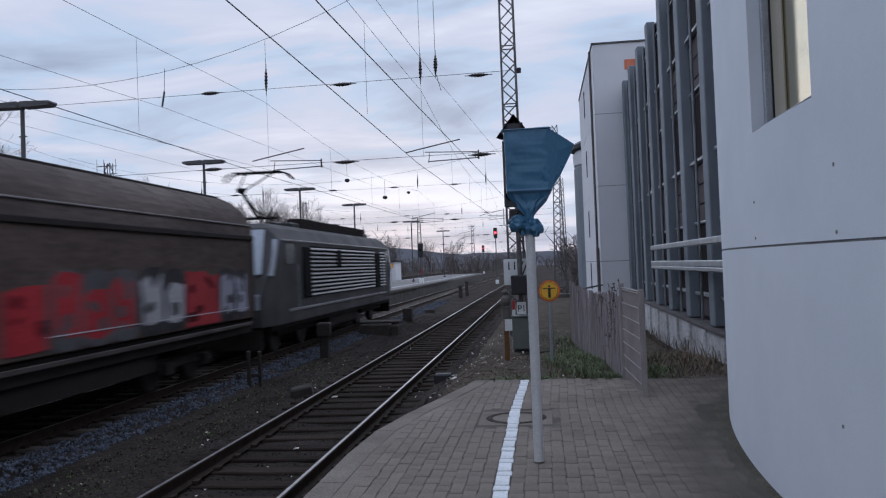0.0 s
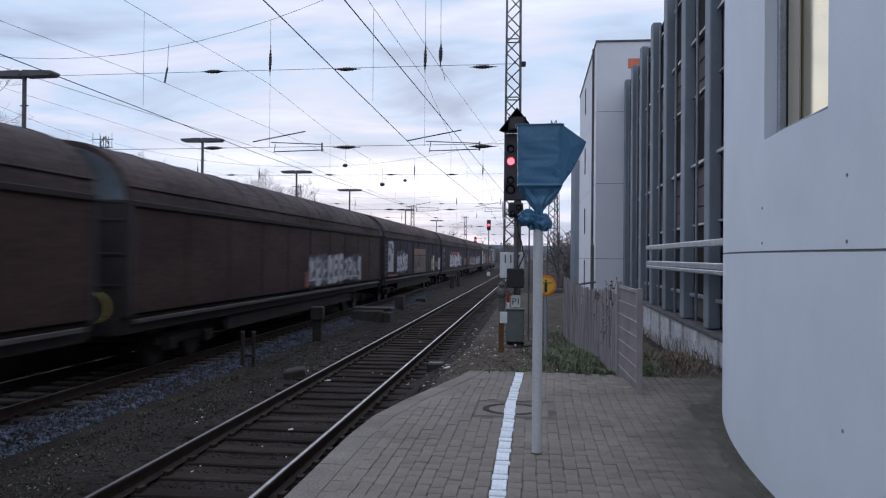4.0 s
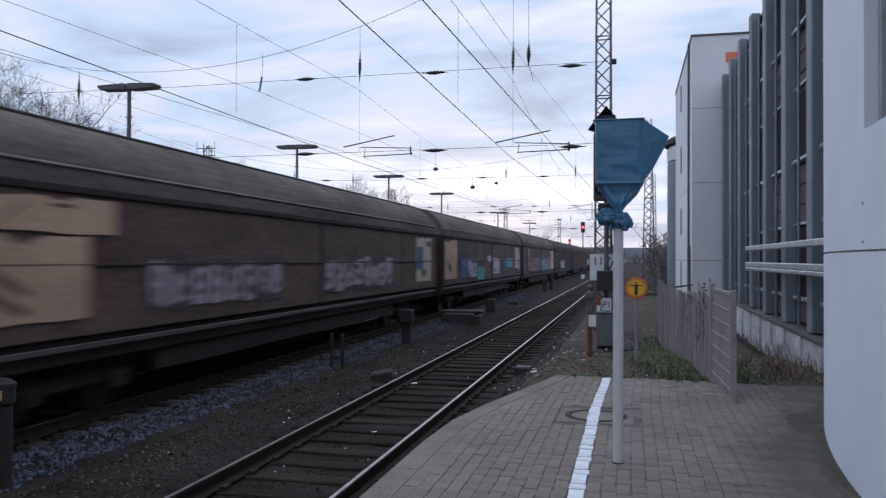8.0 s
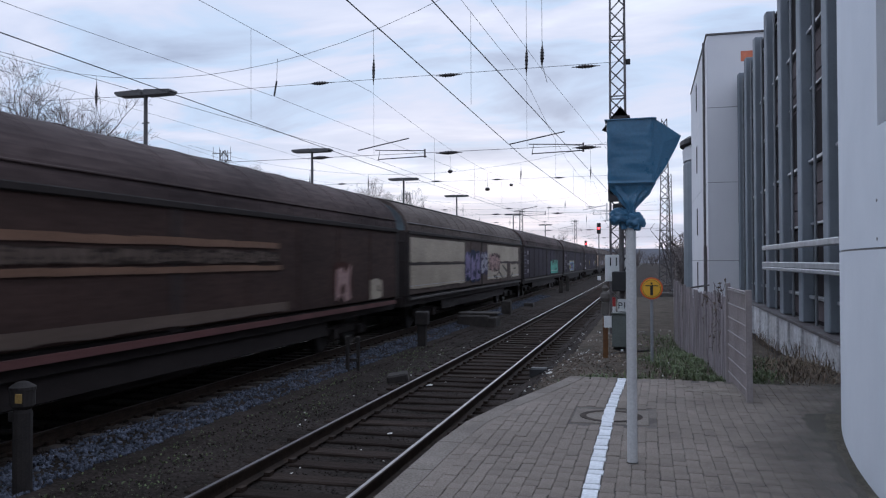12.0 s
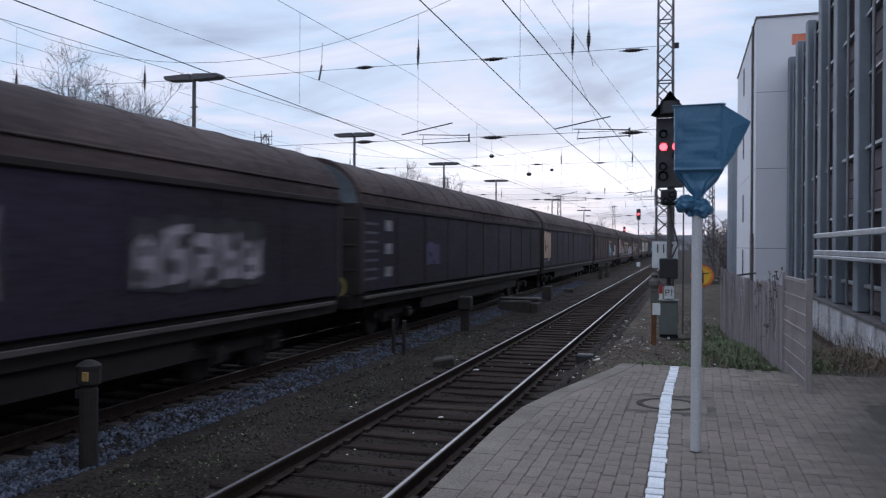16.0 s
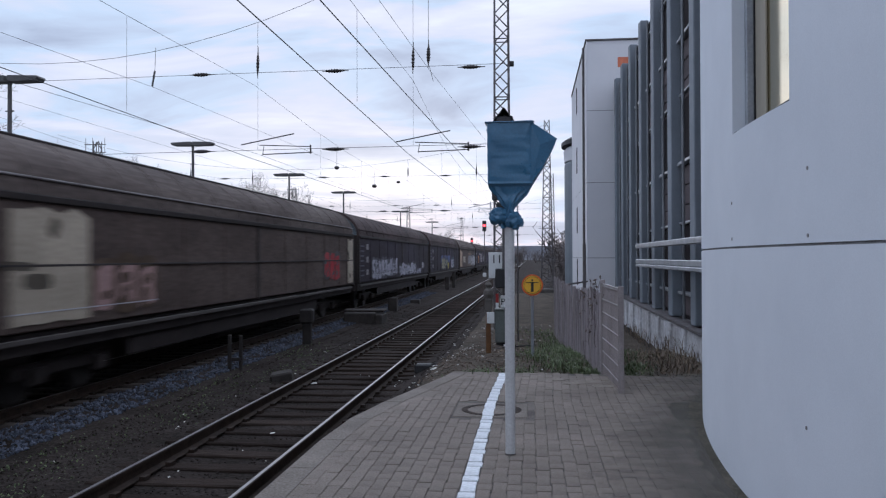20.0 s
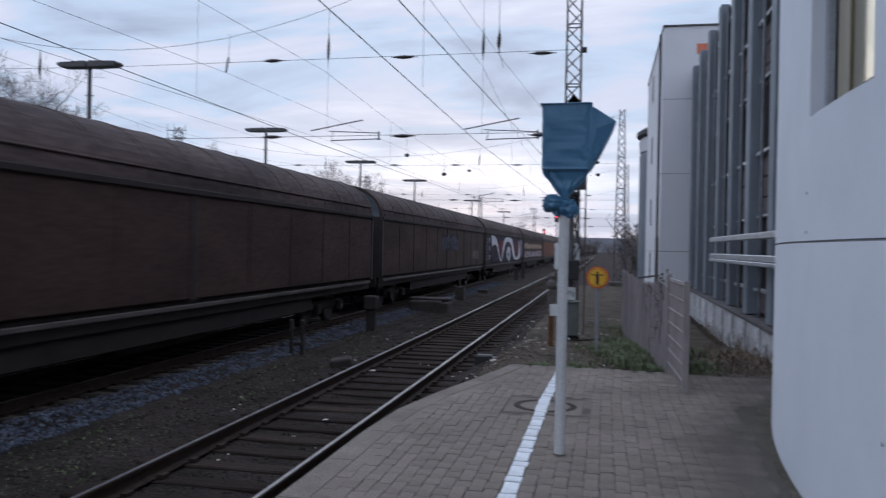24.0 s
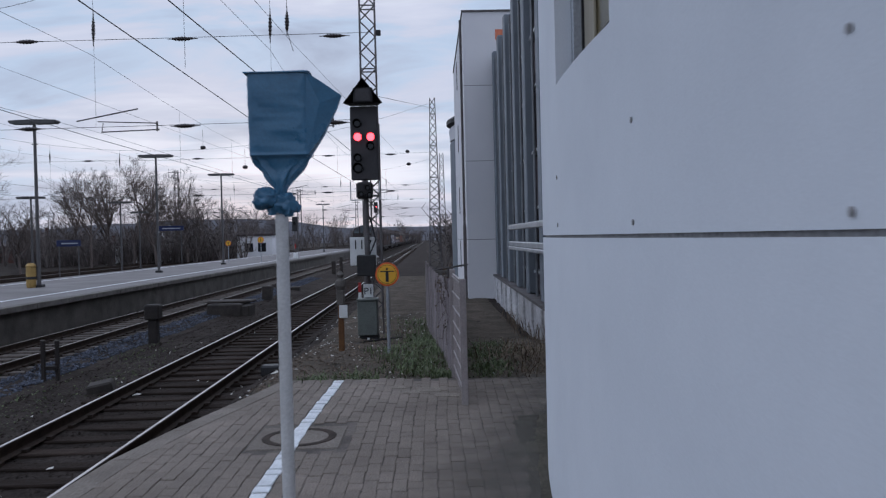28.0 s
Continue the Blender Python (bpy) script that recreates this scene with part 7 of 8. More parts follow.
spray(17, 7.84, 8.81, 1.56, 2.41, "block", "lilac", "lilac")
spray(18, -11.04, -8.47, 1.63, 3.05, "block", "peach", "peach")
spray(19, -6.16, -4.94, 1.71, 2.38, "block", "dkviolet", "dkviolet")
spray(20, -1.41, 3.05, 1.48, 2.83, "letters", "mauve", "grey")
spray(20, -3.73, -1.61, 2.63, 2.76, "bars", "pale", "pale")
spray(20, 5.20, 8.56, 1.60, 2.63, "letters", "mauve", "grey")
spray(20, -6.14, -4.48, 1.40, 2.56, "letters", "orange", "orange")
spray(21, 9.56, 11.15, 1.22, 2.91, "letters", "lilac", "pale")
spray(21, 0.01, 4.00, 2.56, 2.76, "bars", "brown", "brown")
spray(21, 0.00, 3.99, 1.50, 2.51, "block", "grey", "grey")
spray(21, 0.00, 3.99, 1.22, 1.50, "block", "dull", "dull")
spray(21, 4.45, 11.15, 1.22, 2.63, "letters", "pale", "lilac")
spray(21, -7.22, -4.02, 1.58, 2.45, "letters", "cream", "grey")
spray(21, -10.68, -8.26, 1.28, 3.02, "block", "peach", "peach")
spray(22, -4.5, 3.2, 1.75, 2.48, "letters", "blue", "violet")
spray(22, 3.92, 6.54, 1.26, 2.32, "letters", "lilac", "skyblue")
spray(22, 0.88, 1.86, 1.22, 1.89, "letters", "yellow", "yellow")
spray(22, -0.85, 0.59, 1.52, 2.18, "letters", "olive", "skyblue")
spray(22, -3.94, -1.05, 1.25, 2.30, "letters", "olive", "pale")
spray(24, 6.63, 8.90, 1.43, 2.50, "letters", "red", "pale")
spray(24, 10.22, 11.15, 1.22, 3.05, "block", "cream", "cream")
spray(24, -10.27, -8.26, 1.29, 3.05, "block", "cream", "cream")
spray(24, -8.18, -5.92, 1.34, 2.33, "letters", "pinkish", "peach")
spray(25, 5.0, 9.5, 1.7, 2.0, "bars", "rust", "rust")
spray(28, -1.63, 2.47, 2.05, 2.85, "letters", "ink", "ink")
spray(28, 7.0, 9.1, 1.55, 2.10, "letters", "dull", "grey")
spray(26, -10.9, 9.5, 2.15, 2.75, "letters", "peach", "brown")
spray(26, -10.9, 9.5, 1.30, 2.05, "letters", "mauve", "rust")
spray(23, -8.6, -1.65, 1.22, 2.30, "letters", "lilac", "lilac")
spray(23, -1.2, 5.35, 1.22, 1.98, "letters", "lilac", "grey")
spray(23, 5.5, 7.6, 1.22, 1.6, "letters", "lilac", "lilac")
spray(23, 7.9, 9.0, 1.5, 2.0, "letters", "pale", "lilac")
spray(14, 2.1, 11.1, 2.20, 3.0, "block", "cream", "cream")
spray(14, 2.1, 7.3, 1.36, 2.12, "block", "cream", "cream")
spray(14, 8.4, 11.1, 1.36, 2.12, "block", "cream", "cream")
spray(14, -10.3, -2.7, 2.20, 3.0, "block", "cream", "cream")
spray(14, -10.3, -2.7, 1.36, 2.12, "block", "cream", "cream")
spray(14, 2.4, 5.2, 1.75, 2.6, "letters", "pinkish", "pinkish")
spray(14, -2.6, 0.4, 1.35, 2.7, "letters", "violet", "blue")
spray(14, 0.5, 2.05, 1.6, 2.7, "letters", "lilac", "violet")


def big_swoosh():
    """White arcs over the whole side of wagon 27."""
    w = _by_number[27]
    g = G()
    x = BW + 0.05

    def band(pts0, pts1):
        for (a, b), (c, d) in zip(zip(pts0, pts0[1:]), zip(pts1, pts1[1:])):
            g.prism([a, b, d, c], 0, x, x + 0.002)

    # a broad wing that falls to a point, then a high arch that runs out into a foot
    band([(-8.96, 3.04), (-8.2, 3.04), (-7.1, 2.98), (-6.3, 2.75), (-5.6, 2.45), (-5.0, 2.0), (-4.3, 1.5), (-3.9, 1.24)],
         [(-8.6, 2.28), (-8.0, 2.40), (-7.1, 2.45), (-6.3, 2.34), (-5.8, 2.15), (-5.3, 1.85), (-4.7, 1.5), (-4.3, 1.24)])
    band([(-4.0, 1.24), (-3.4, 1.75), (-2.8, 2.32), (-2.2, 2.72), (-1.5, 2.96), (-0.8, 3.03), (0.5, 3.04), (1.6, 3.03), (2.8, 2.92), (3.6, 2.6), (4.4, 2.1), (5.2, 1.65), (6.3, 1.42), (7.4, 1.52), (8.8, 1.85), (9.3, 2.6)],
         [(-3.6, 1.24), (-3.0, 1.5), (-2.4, 1.95), (-1.8, 2.35), (-1.2, 2.58), (-0.6, 2.68), (0.5, 2.72), (1.4, 2.65), (2.4, 2.45), (3.1, 2.0), (3.8, 1.6), (4.8, 1.28), (6.3, 1.24), (7.6, 1.26), (9.1, 1.40), (9.9, 2.2)])
    ring = [radians(-95 + 27 * i) for i in range(13)]
    band([(0.70 + 1.20 * math.cos(a), 1.76 + 0.60 * math.sin(a)) for a in ring], [(0.80 + 0.45 * math.cos(a), 1.68 + 0.20 * math.sin(a)) for a in ring])
    band([(7.7, 2.75), (8.0, 2.85), (8.25, 2.8)], [(7.9, 1.6), (8.2, 1.55), (8.45, 1.6)])
    part("sprayed_swoosh", g, MATS["spray_white"], w, "large white sprayed swoosh with an eye")
    fill = G()
    x -= 0.0025
    fill.prism([(-3.2, 1.24), (4.2, 1.24), (3.4, 2.0), (2.4, 2.6), (0.5, 2.85), (-0.9, 2.85), (-2.2, 2.45)], 0, x, x + 0.002)
    fill.prism([(-8.9, 2.2), (-6.5, 2.5), (-4.6, 1.3), (-8.2, 1.3)], 0, x, x + 0.002)
    part("sprayed_ground", fill, MATS["ground_dkviolet"], w, "nearly black sprayed ground", kind="stuff")
    for colour, pts in (("red", [(-5.4, 2.5), (-4.3, 2.75), (-2.6, 2.75), (-2.3, 2.3), (-3.4, 1.5), (-4.1, 1.4)]), ("green", [(-4.6, 2.2), (-3.9, 2.35), (-3.6, 1.9), (-4.1, 1.5)]),
                        ("red", [(4.6, 2.2), (5.6, 1.75), (8.2, 1.7), (8.1, 2.6), (5.0, 2.75)]), ("lilac", [(9.2, 1.9), (9.5, 2.9), (10.2, 2.95), (9.8, 1.9)]), ("violet", [(10.5, 1.5), (10.9, 2.9), (11.2, 2.8), (11.1, 1.5)])):
        x -= 0.0003
        part("sprayed_patch", G().prism(pts, 0, x, x + 0.002), MATS[("ground_" if colour == "red" else "spray_") + colour], w, colour_label(colour) + " sprayed patch")


big_swoosh()
seam_wagons = (8, 9, 10, 14, 24)
for k_ in seam_wagons:
    part("wall_seam", G().cbox(BW + 0.03, BW + 0.066, -HALF + 0.1, HALF - 0.1, 2.14, 2.175, 0.004), M_WEND, _by_number[k_], "thin horizontal wall joint")
M_REDSILL = mat("worn_red_sill", (0.13, 0.048, 0.043), 0.7, (0.075, 0.030, 0.027), 1.5)
for k_ in (15, 16):
    part("red_sill", G().cbox(BW + 0.052, BW + 0.064, -HALF + 0.2, HALF - 0.2, FLOOR - 0.135, FLOOR - 0.02, 0.003), M_REDSILL, _by_number[k_], "red painted sill rail")
_last = _by_number[29]
# small unlit red reflector added near the left buffer ring
part("tail_lamp", G().lathe([(0.07, 0), (0.07, 0.05), (0.03, 0.07)], (-1.12, -HALF - 0.10, 1.72), 12, Euler((radians(90), 0, 0)).to_quaternion()), M_RED, _last, "small red tail reflector")
part("tail_plate", G().cbox(0.55, 0.72, -HALF - 0.125, -HALF - 0.11, 1.55, 1.85, 0.004), M_WHITE, _last, "white tail plate")


# ---- trees, woods, hills and houses of the distance ----
def limb(segs, p, d, L, r, level, rng):
    """One crooked branch in short pieces, with finer branches along its outer part."""
    n = (5, 4, 3, 3, 2)[level]
    kids = (9, 7, 6, 6, 0)[level]
    step = L / n
    pts = [p]
    for i in range(n):
        d = (d + Vector((rng.gauss(0, .10), rng.gauss(0, .10), rng.gauss(0.06, .07))) * (0.6 + 0.35 * level)).normalized()
        q = pts[-1] + d * step
        k0, k1 = 1 - 0.75 * i / n, 1 - 0.75 * (i + 1) / n
        segs.append((pts[-1], q, r * k0, r * k1, level))
        pts.append(q)
    if level == 4:
        return
    for c in range(kids):
        u = rng.uniform(0.32 if level == 0 else 0.2, 1.0)
        if c == 0:
            u = 1.0
        j = min(n - 1, int(u * n))
        o = pts[j].lerp(pts[j + 1], u * n - j)
        ax = (pts[j + 1] - pts[j]).normalized()
        side = Vector((rng.gauss(0, 1), rng.gauss(0, 1), rng.gauss(0, .55)))
        side = (side - ax * side.dot(ax)).normalized()
        nd = (ax * rng.uniform(0.5, 0.95) + side * rng.uniform(0.55, 1.0) + Vector((0, 0, 0.16))).normalized()
        limb(segs, o, nd, L * rng.uniform(0.42, 0.62) * (1.25 - 0.45 * u if level else 1.05), r * (0.52 if level == 0 else 0.45) * (1.15 - 0.45 * u), level + 1, rng)


def bare_tree(h, seed, label):
    """A leafless tree h metres high: trunk, crooked limbs and a rounded crown of fine twigs."""
    rng = random.Random(seed)
    t = thing("bare_tree", label, "tree", group="bare trees")
    segs = []
    limb(segs, Vector((0, 0, -0.3)), Vector((rng.uniform(-.06, .06), rng.uniform(-.06, .06), 1)).normalized(), h * 0.58, h * 0.017, 0, rng)
    k = h / max(sg[1].z for sg in segs)
    g, tw_ = G(), G()
    for p, q, r0, r1, lv in segs:
        (g if lv < 2 else tw_).tube(p * k, q * k, max(r0, 0.0085), max(r1, 0.006), n=6 if lv < 2 else 3, caps=False)
    part("trunk", g, M_BARK, t)
    part("crown", tw_, M_BARK, t, "fine leafless twigs")
    return t


TREES = [bare_tree(14.0, s, "tall leafless tree behind the station tracks") for s in (3, 8, 21, 34)]
near_spots = [(-38, 48, 1.16), (-43, 50, 1.1), (-48, 53, 1.05), (-34.5, 50, .72), (-40.5, 49, .95), (-45.5, 51.5, 1.0), (-48.5, 76, 0.88), (-45.5, 74, 0.95), (-42.5, 75, 0.82), (-38.5, 78, .5), (-39, 95, .80), (-35.5, 99, .84), (-32, 97, .74), (-29.5, 101, .66), (-53, 108, 0.62), (-50, 113, 0.72), (-47, 108, 0.83), (-44.5, 112, 0.92), (-42, 108, 0.90), (-39.5, 113, 0.93), (-37, 109, 0.88)]
far_spots = [(-34.5, 112, 0.86), (-32, 116, 0.74), (-30, 112, 0.62), (-28.5, 118, .58), (-27, 124, .55), (-28, 150, 0.66), (-33, 160, 0.7), (-22, 190, 0.6), (-14, 240, 0.45), (-30, 210, 0.7), (8, 130, 0.45), (12, 150, 0.5), (5.5, 175, 0.45), (3.4, 96, .4), (4.2, 104, .42), (-9, 300, .6), (-20, 280, .55)]
spots = near_spots + far_spots
_r = random.Random(4)
for i, (x, y, s) in enumerate(spots):
    m = pose(x, y, GROUND, 0, 0, _r.uniform(0, 360)) @ Matrix.Scale(s, 4)
    if i < 4:
        TREES[i].matrix_basis = m
    else:
        copy_thing(TREES[i % 4], m)


def woods(name, n, place, label, seed, hmin, hmax):
    rng = random.Random(seed)
    g = G()
    for _ in range(n):
        x, y = place(rng)
        h = rng.uniform(hmin, hmax)
        base = Vector((x, y, GROUND - 0.2))
        for i in range(5):
            d = Vector((rng.uniform(-.4, .4), rng.uniform(-.4, .4), 1)).normalized()
            tip = base + d * h * rng.uniform(.55, 1)
            g.tube(base, tip, h * 0.016, h * 0.004, n=3, caps=False)
            for j in range(7):
                u = rng.uniform(.25, 1)
                p = base.lerp(tip, u)
                e_ = Vector((rng.uniform(-1, 1), rng.uniform(-1, 1), rng.uniform(0, 1.1))).normalized()
                q = p + e_ * h * rng.uniform(.12, .28)
                g.tube(p, q, h * 0.008, h * 0.002, n=3, caps=False)
                f_ = Vector((rng.uniform(-1, 1), rng.uniform(-1, 1), rng.uniform(-.2, .8))).normalized()
                g.tube(q, q + f_ * h * .12, h * 0.005, h * 0.002, n=3, caps=False)
    return solid(name, g, M_SCRUB, label, "woods", kind="stuff")


woods("bare_woods", 260, lambda r: (lambda y: (r.uniform(-0.62, -0.16) * y - 6, y))(r.uniform(95, 230)), "belt of dark leafless scrub and young trees", 31, 4.0, 8.0)
woods("bare_woods", 190, lambda r: (lambda y: (r.uniform(-0.50, -0.235) * y, y))(r.uniform(101, 122)), "dark thicket behind the far tracks", 32, 3.0, 5.6)
woods("far_woods", 200, lambda r: (lambda y: (r.uniform(-0.20, 0.10) * y + (10 if r.random() < .5 else -14), y))(r.uniform(240, 620)), "distant dark woods where the line vanishes", 33, 5, 9)
woods("hedge", 11, lambda r: (r.uniform(1.6, 4.5), r.uniform(58, 90)), "leafless bushes beside the distant mast", 34, 3.0, 6.0)


def hill(name, x0, x1, y, h, seed, label):
    rng = random.Random(seed)
    g = G()
    n = 60
    vs = []
    for i in range(n + 1):
        x = x0 + (x1 - x0) * i / n
        e_ = smooth01(0, 0.15, i / n) * smooth01(1, 0.85, i / n)
        z = GROUND + e_ * (h * (0.8 + 0.3 * noise.noise((i * 0.09, seed, 0))) + 1.6 * noise.noise((i * .9, seed, 4)))
        vs += [(x, y, GROUND - 4), (x, y + 60, max(GROUND - 3, z)), (x, y + 320, GROUND - 4)]
    fs = []
    for i in range(n):
        for k in range(2):
            fs.append((i * 3 + k, (i + 1) * 3 + k, (i + 1) * 3 + k + 1, i * 3 + k + 1))
    g.add(vs, fs)
    return solid(name, g, M_HILL, label, "hill", kind="structure", smooth=True)


hill("backdrop", -1500, 60, 700, 25, 5, "long wooded ridge on the horizon")
hill("backdrop", -500, 900, 1250, 26, 9, "low dark ridge behind the line")


def house(x, y, w, d, h, rh, wallm, turn, label):
    hs = thing("house", label, "house", pose(x, y, GROUND, 0, 0, turn), group="distant houses")
    part("wall", G().box(-w / 2, w / 2, -d / 2, d / 2, -0.3, h), wallm, hs)
    part("roof", G().prism([(-w / 2 - .3, h), (w / 2 + .3, h), (0, h + rh)], 1, -d / 2 - .3, d / 2 + .3), M_ROOF, hs)
    part("chimney", G().box(w * .15, w * .15 + .5, -.3, .3, h + rh * .3, h + rh + .5), wallm, hs)
    k = max(2, int(w / 2.2))
    for fl in range(max(1, int(h / 2.7))):
        for i in range(k):
            xx = -w / 2 + w * (i + .5) / k
            wi = part("window", G().box(xx - .45, xx + .45, -d / 2 - .05, -d / 2 + .05, 0.9 + fl * 2.7, 2.2 + fl * 2.7), M_WHITE, hs)
            part("pane", G().box(xx - .36, xx + .36, -d / 2 - .06, -d / 2 - .04, 1.0 + fl * 2.7, 2.1 + fl * 2.7), M_GLASSDARK, wi)


house(-66, 138, 8, 7, 3.0, 2.2, M_BRICK, 20, "red brick house with a dark gabled roof")
house(-52, 132, 6, 5, 2.4, 1.2, M_BRICK, 8, "low brick shed beside the line")
house(-78, 140, 10, 8, 2.8, 2.2, M_BRICK, 14, "low brick house among the trees")
house(-40, 118, 8, 7, 2.6, 1.6, M_TOWERWALL, 5, "small pale house behind the thicket")
house(-84, 122, 11, 9, 5.6, 3.0, M_BRICK, 24, "two-storey brick house at the foot of the hill")
wl_ = thing("white_van", "white van parked beyond the far tracks", "van", pose(-66, 106, GROUND, 0, 0, 20))
part("body", G().cbox(-2.6, 2.0, -0.95, 0.95, 0.35, 2.2, 0.12), M_WHITE, wl_)
part("cab", G().cbox(1.9, 2.9, -0.92, 0.92, 0.35, 1.5, 0.2), M_WHITE, wl_)
part("windscreen", G().cbox(1.95, 2.15, -0.85, 0.85, 1.45, 2.05, 0.05), M_GLASSDARK, wl_)
for x in (-1.7, 2.0):
    part("wheel", G().tube((x, -0.98, 0.34), (x, 0.98, 0.34), 0.34, n=14), M_BLACK, wl_)


# ---- plants and litter on the verge ----
def blades(name, n, place, h0, h1, lean, material, label, cat, seed, wdt=0.008):
    rng = random.Random(seed)
    g = G()
    for _ in range(n):
        x, y = place(rng)
        z = max(ground_z(x, y), -0.02 if y < PLAT_END - 0.2 and -1.9 < x < 1.9 else -9) - 0.01
        h = rng.uniform(h0, h1)
        a = rng.uniform(0, 6.28)
        t = Vector((math.cos(a), math.sin(a), 0))
        o = Vector((-t.y, t.x, 0)) * wdt * rng.uniform(.6, 1.4)
        p = Vector((x, y, z))
        l_ = lean * rng.uniform(.3, 1.2)
        m1 = p + Vector((0, 0, h * .6)) + t * h * l_ * .35
        q = p + Vector((0, 0, h * (1 - .3 * l_))) + t * h * l_
        g.add([p - o, p + o, m1 + o * .8, m1 - o * .8, q], [(0, 1, 2, 3), (3, 2, 4)])
    return solid(name, g, material, label, cat, kind="stuff")


def tufts(cs, spread):
    def f(r):
        c = r.choice(cs)
        return r.gauss(c[0], spread * c[2]), r.gauss(c[1], spread * 1.6 * c[2])
    return f


blades("grass", 5200, tufts([(0.30, 12.6, 1), (0.10, 13.2, 1), (0.5, 14.5, 1), (0.3, 16.0, 1.2), (0.2, 18, 1.6), (-1.1, 12.1, .8), (0.60, 12.2, .6), (0.45, 13.4, .9), (0.55, 15.2, 1), (0.35, 17, 1.2), (-0.1, 14.2, 1), (-0.2, 15.6, 1.2), (0.1, 20, 2), (-0.5, 12.2, .9),
                            (0.35, 19, 1.4), (0.3, 21.5, 1.6), (1.3, 12.8, .8), (1.35, 14.5, 1.2), (1.6, 16.5, 1.4), (0.1, 23, 2)], 0.19), 0.04, 0.17, 0.9, M_GRASS, "green grass tufts at the foot of the fence", "grass", 41)
blades("dry_brush", 340, lambda r: (r.gauss(2.05, .32), r.gauss(13.9, 1.0)), 0.14, 0.36, 1.7, M_DRY, "heap of dry brown arching stalks against the base wall", "brush", 42, 0.008)
blades("dry_brush", 1100, lambda r: (r.gauss(2.0, .4), r.gauss(13.6, 1.1)), 0.04, 0.14, 2.4, M_DRY, "low dry litter under the stalks before the base wall", "brush", 49, 0.007)
blades("grass", 1500, tufts([(1.25, 13.2, 1.3), (1.5, 14.2, 1.5), (1.15, 14.6, 1), (1.7, 15.4, 1.6), (1.2, 12.4, .8)], 0.19), 0.03, 0.11, 0.9, M_GRASS, "rough green grass behind the fence", "grass", 50)
blades("dry_brush", 800, lambda r: (r.uniform(-1.4, 0.5), r.uniform(11.8, 24)), 0.03, 0.12, 2.0, M_DRY, "dry stalks and leaves scattered on the verge", "brush", 43)
blades("wall_weeds", 200, lambda r: (fx(16) - 0.2 + r.gauss(0, .1), r.uniform(14, 24)), 0.2, 0.6, 0.8, M_DRY, "thin dead weeds in front of the base wall", "weeds", 44, 0.006)
blades("moss", 3600, tufts([(1.2, 9.7, 1), (1.6, 10.2, 1.4), (1.45, 10.9, 1.3), (1.28, 8.6, .5), (1.5, 9.2, .8), (2.0, 10.8, 1.5), (1.2, 11.3, 1)], 0.13), 0.008, 0.035, 1.1, M_GRASS, "low moss and grass on the paving before the base wall", "moss", 46)
blades("moss", 2600, lambda r: (lambda c: (r.gauss(c[0], .35), r.gauss(c[1], 1.1)))(r.choice(((-6.2, 9), (-5.9, 12), (-6.3, 14.5), (-5.6, 17), (-6.2, 20), (-5.9, 7)))), 0.01, 0.04, 1.0, M_GRASS, "thin green moss on the old ballast", "moss", 48, 0.012)
blades("joint_grass", 500, lambda r: (wall_pt(6)[0] - abs(r.gauss(0, .05)), r.uniform(5.0, 8.4)), 0.01, 0.05, 0.8, M_GRASS, "weeds along the foot of the curved wall", "weeds", 47)


def leaves(n, place, label, seed):
    rng = random.Random(seed)
    g = G()
    for _ in range(n):
        x, y = place(rng)
        s = rng.uniform(0.010, 0.030)
        m = pose(x, y, ground_z(x, y) + 0.012, rng.uniform(-30, 30), rng.uniform(-30, 30), rng.uniform(0, 360))
        g.add([m @ Vector(p) for p in ((-s, 0, 0), (0, -s * .5, .006), (s, 0, 0), (0, s * .5, .004))], [(0, 1, 2, 3)])
    return solid("dead_leaves", g, M_LEAF, label, "leaves", kind="stuff")


leaves(9000, lambda r: (r.uniform(-2.2, 0.9), 11.7 + abs(r.gauss(0, 6))), "brown dead leaves covering the verge", 61)
leaves(2500, lambda r: (r.uniform(0.9, 2.7), 11.7 + abs(r.gauss(0, 4))), "brown dead leaves before the base wall", 62)


def litter(name, n, place, s0, s1, label, seed):
    rng = random.Random(seed)
    g = G()
    for _ in range(n):
        x, y = place(rng)
        z = (0.004 if (y < PLAT_END and x > -1.6) else ground_z(x, y)) + 0.012
        s = rng.uniform(s0, s1)
        m = pose(x, y, z, rng.uniform(-25, 25), rng.uniform(-25, 25), rng.uniform(0, 360))
        g.add([m @ Vector(p) for p in ((-s, -s * .6, 0), (s, -s * .5, .01), (s * .8, s * .6, .0), (-s * .7, s * .7, .015), (0, 0, s * .25))], [(0, 1, 4), (1, 2, 4), (2, 3, 4), (3, 0, 4), (3, 2, 1, 0)])
    return solid(name, g, M_LITTER, label, "litter", kind="stuff")


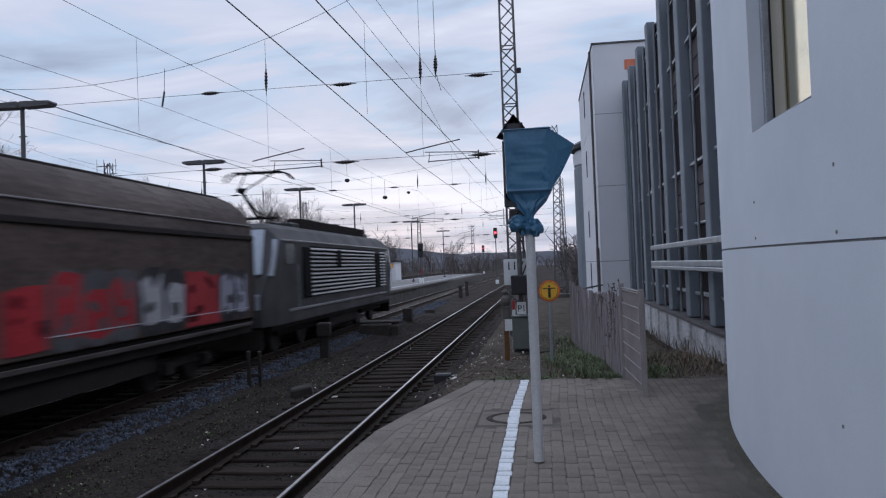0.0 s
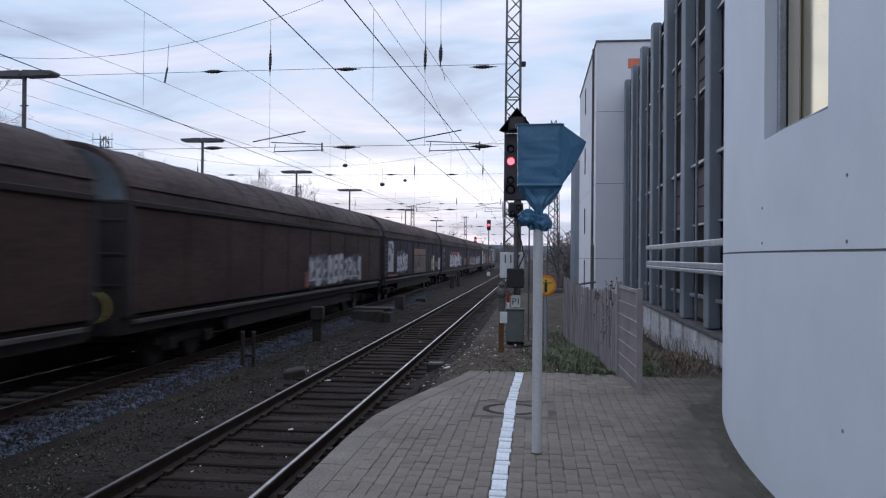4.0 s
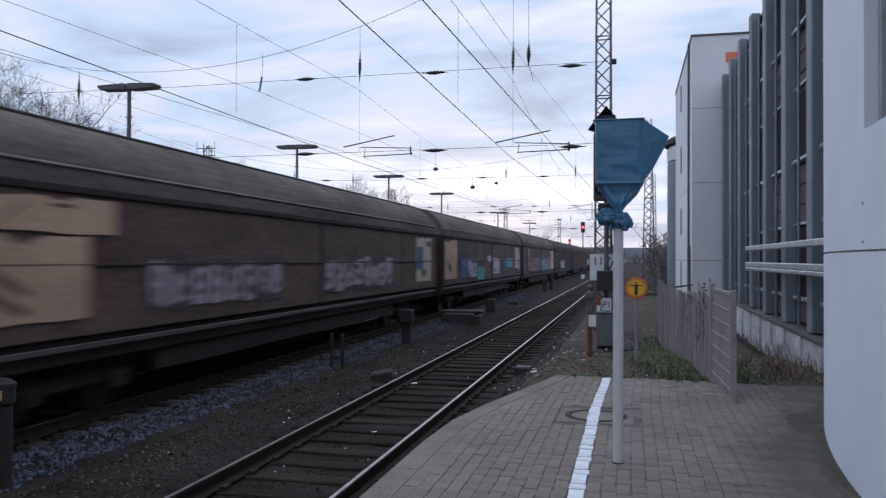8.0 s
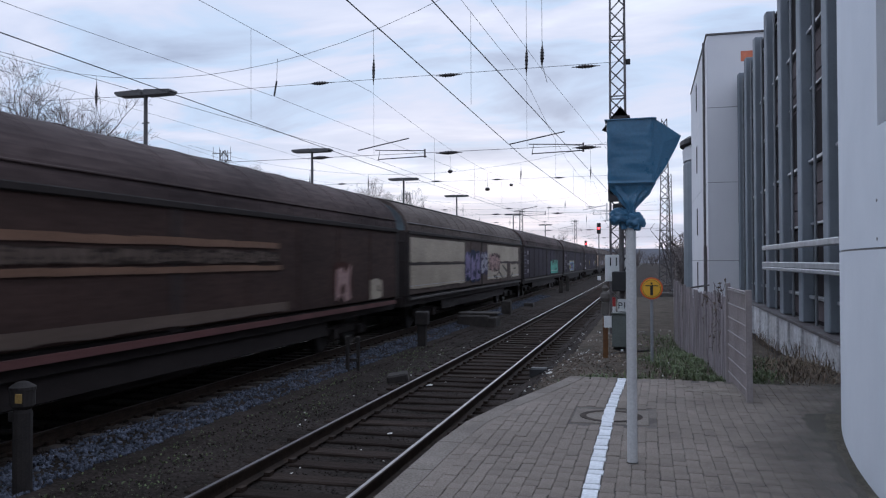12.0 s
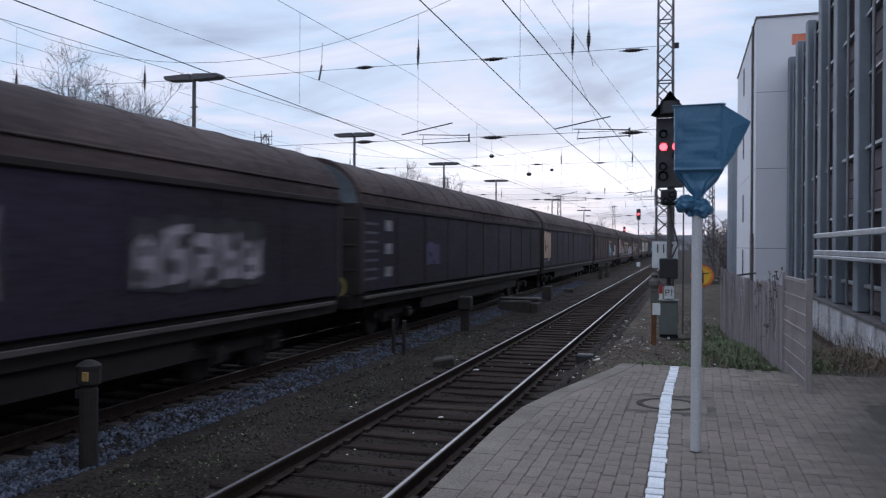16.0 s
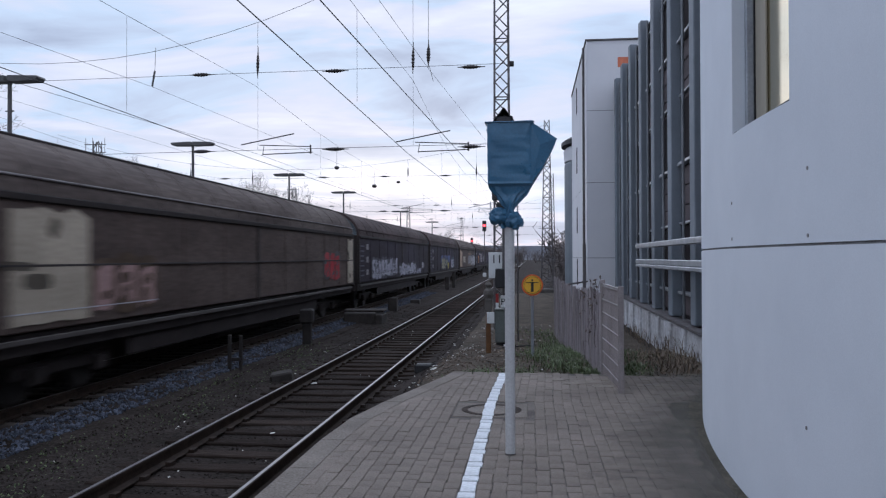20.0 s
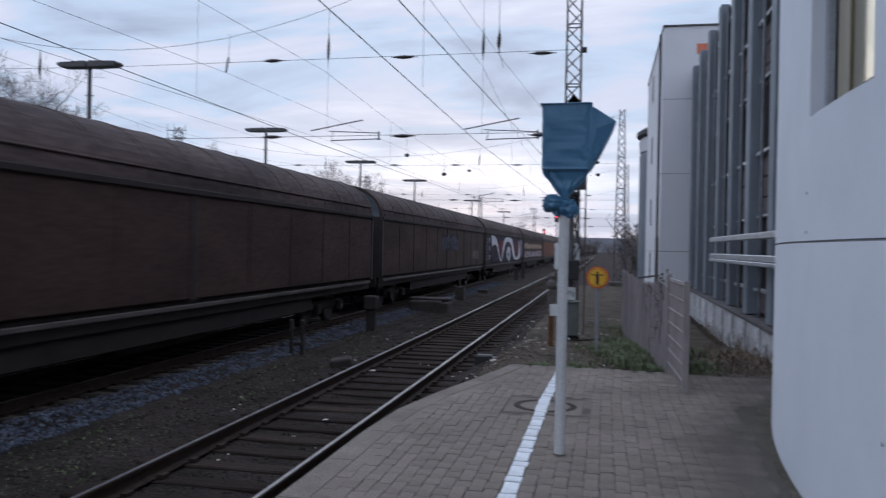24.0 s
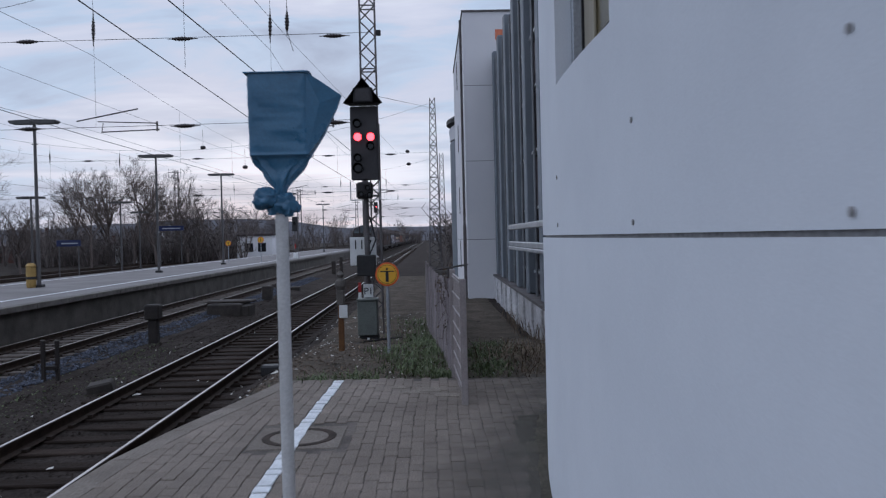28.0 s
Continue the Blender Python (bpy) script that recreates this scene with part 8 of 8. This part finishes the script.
litter("litter", 300, lambda r: (r.uniform(-2.4, 0.5), r.uniform(12, 26)), 0.010, 0.035, "small pale scraps of litter on the verge", 51)
litter("litter", 90, lambda r: (r.uniform(-6.2, -2.6), r.uniform(5, 26)), 0.008, 0.022, "small pale scraps between the rails", 52)
litter("litter", 40, lambda r: (r.uniform(1.3, 2.5), r.uniform(11.5, 18)), 0.01, 0.03, "pale scraps in the brush", 53)
for x, y, s in ((-4.45, 14.7, 0.07), (-3.3, 13.0, 0.05), (-2.1, 14.6, 0.09), (-3.85, 10.4, 0.04)):
    gl = G()
    gl.add([(-s, -s * .5, 0), (s, -s * .4, .01), (s * .8, s * .5, .02), (-s * .7, s * .6, .01), (0, 0, s * .5)], [(0, 1, 4), (1, 2, 4), (2, 3, 4), (3, 0, 4), (3, 2, 1, 0)])
    solid("paper_scrap", gl, M_LITTER, "crumpled white paper scrap lying on the track", "litter", (x, y, RAIL - 0.165 if x < -2.6 else ground_z(x, y) + 0.01))
# scattered marks in the curved wall
for y, z in ((4.30, 1.815), (4.30, 2.19), (3.025, 1.81), (3.025, 2.19), (4.34, 0.74), (5.9, 2.1), (5.9, 1.83)):
    x, _ = wall_pt(y)
    part("anchor_hole", G().lathe([(0.011, -0.004), (0.012, 0.002), (0.006, 0.003)], (x - 0.002, y, z), 10, Euler((0, radians(-90), 0)).to_quaternion()), M_SEAM, cw, "small drilled anchor hole")


def motions():
    times = [2 * i for i in range(15)]
    fold = [(0, 0), (0.6, 4), (1.4, -6), (3.0, 0), (6.5, 3), (9.0, -4), (11, 0), (17, -8), (19, -20), (20, -6), (22.5, -12), (23.6, -4), (24.1, -14), (24.5, 40), (24.8, 70), (25.6, 74), (26.4, 70),
            (26.9, 25), (27.3, -4), (28, 0)]
    walk(FOLD, [(t, pose(*FOLD_AT, 0, 0, a)) for t, a in fold])
    walk(LOCO, [(t, loco_pose(t)) for t in times])
    for k, w in WAGONS:
        walk(w, [(t, wagon_pose(k, t)) for t in times])


motions()
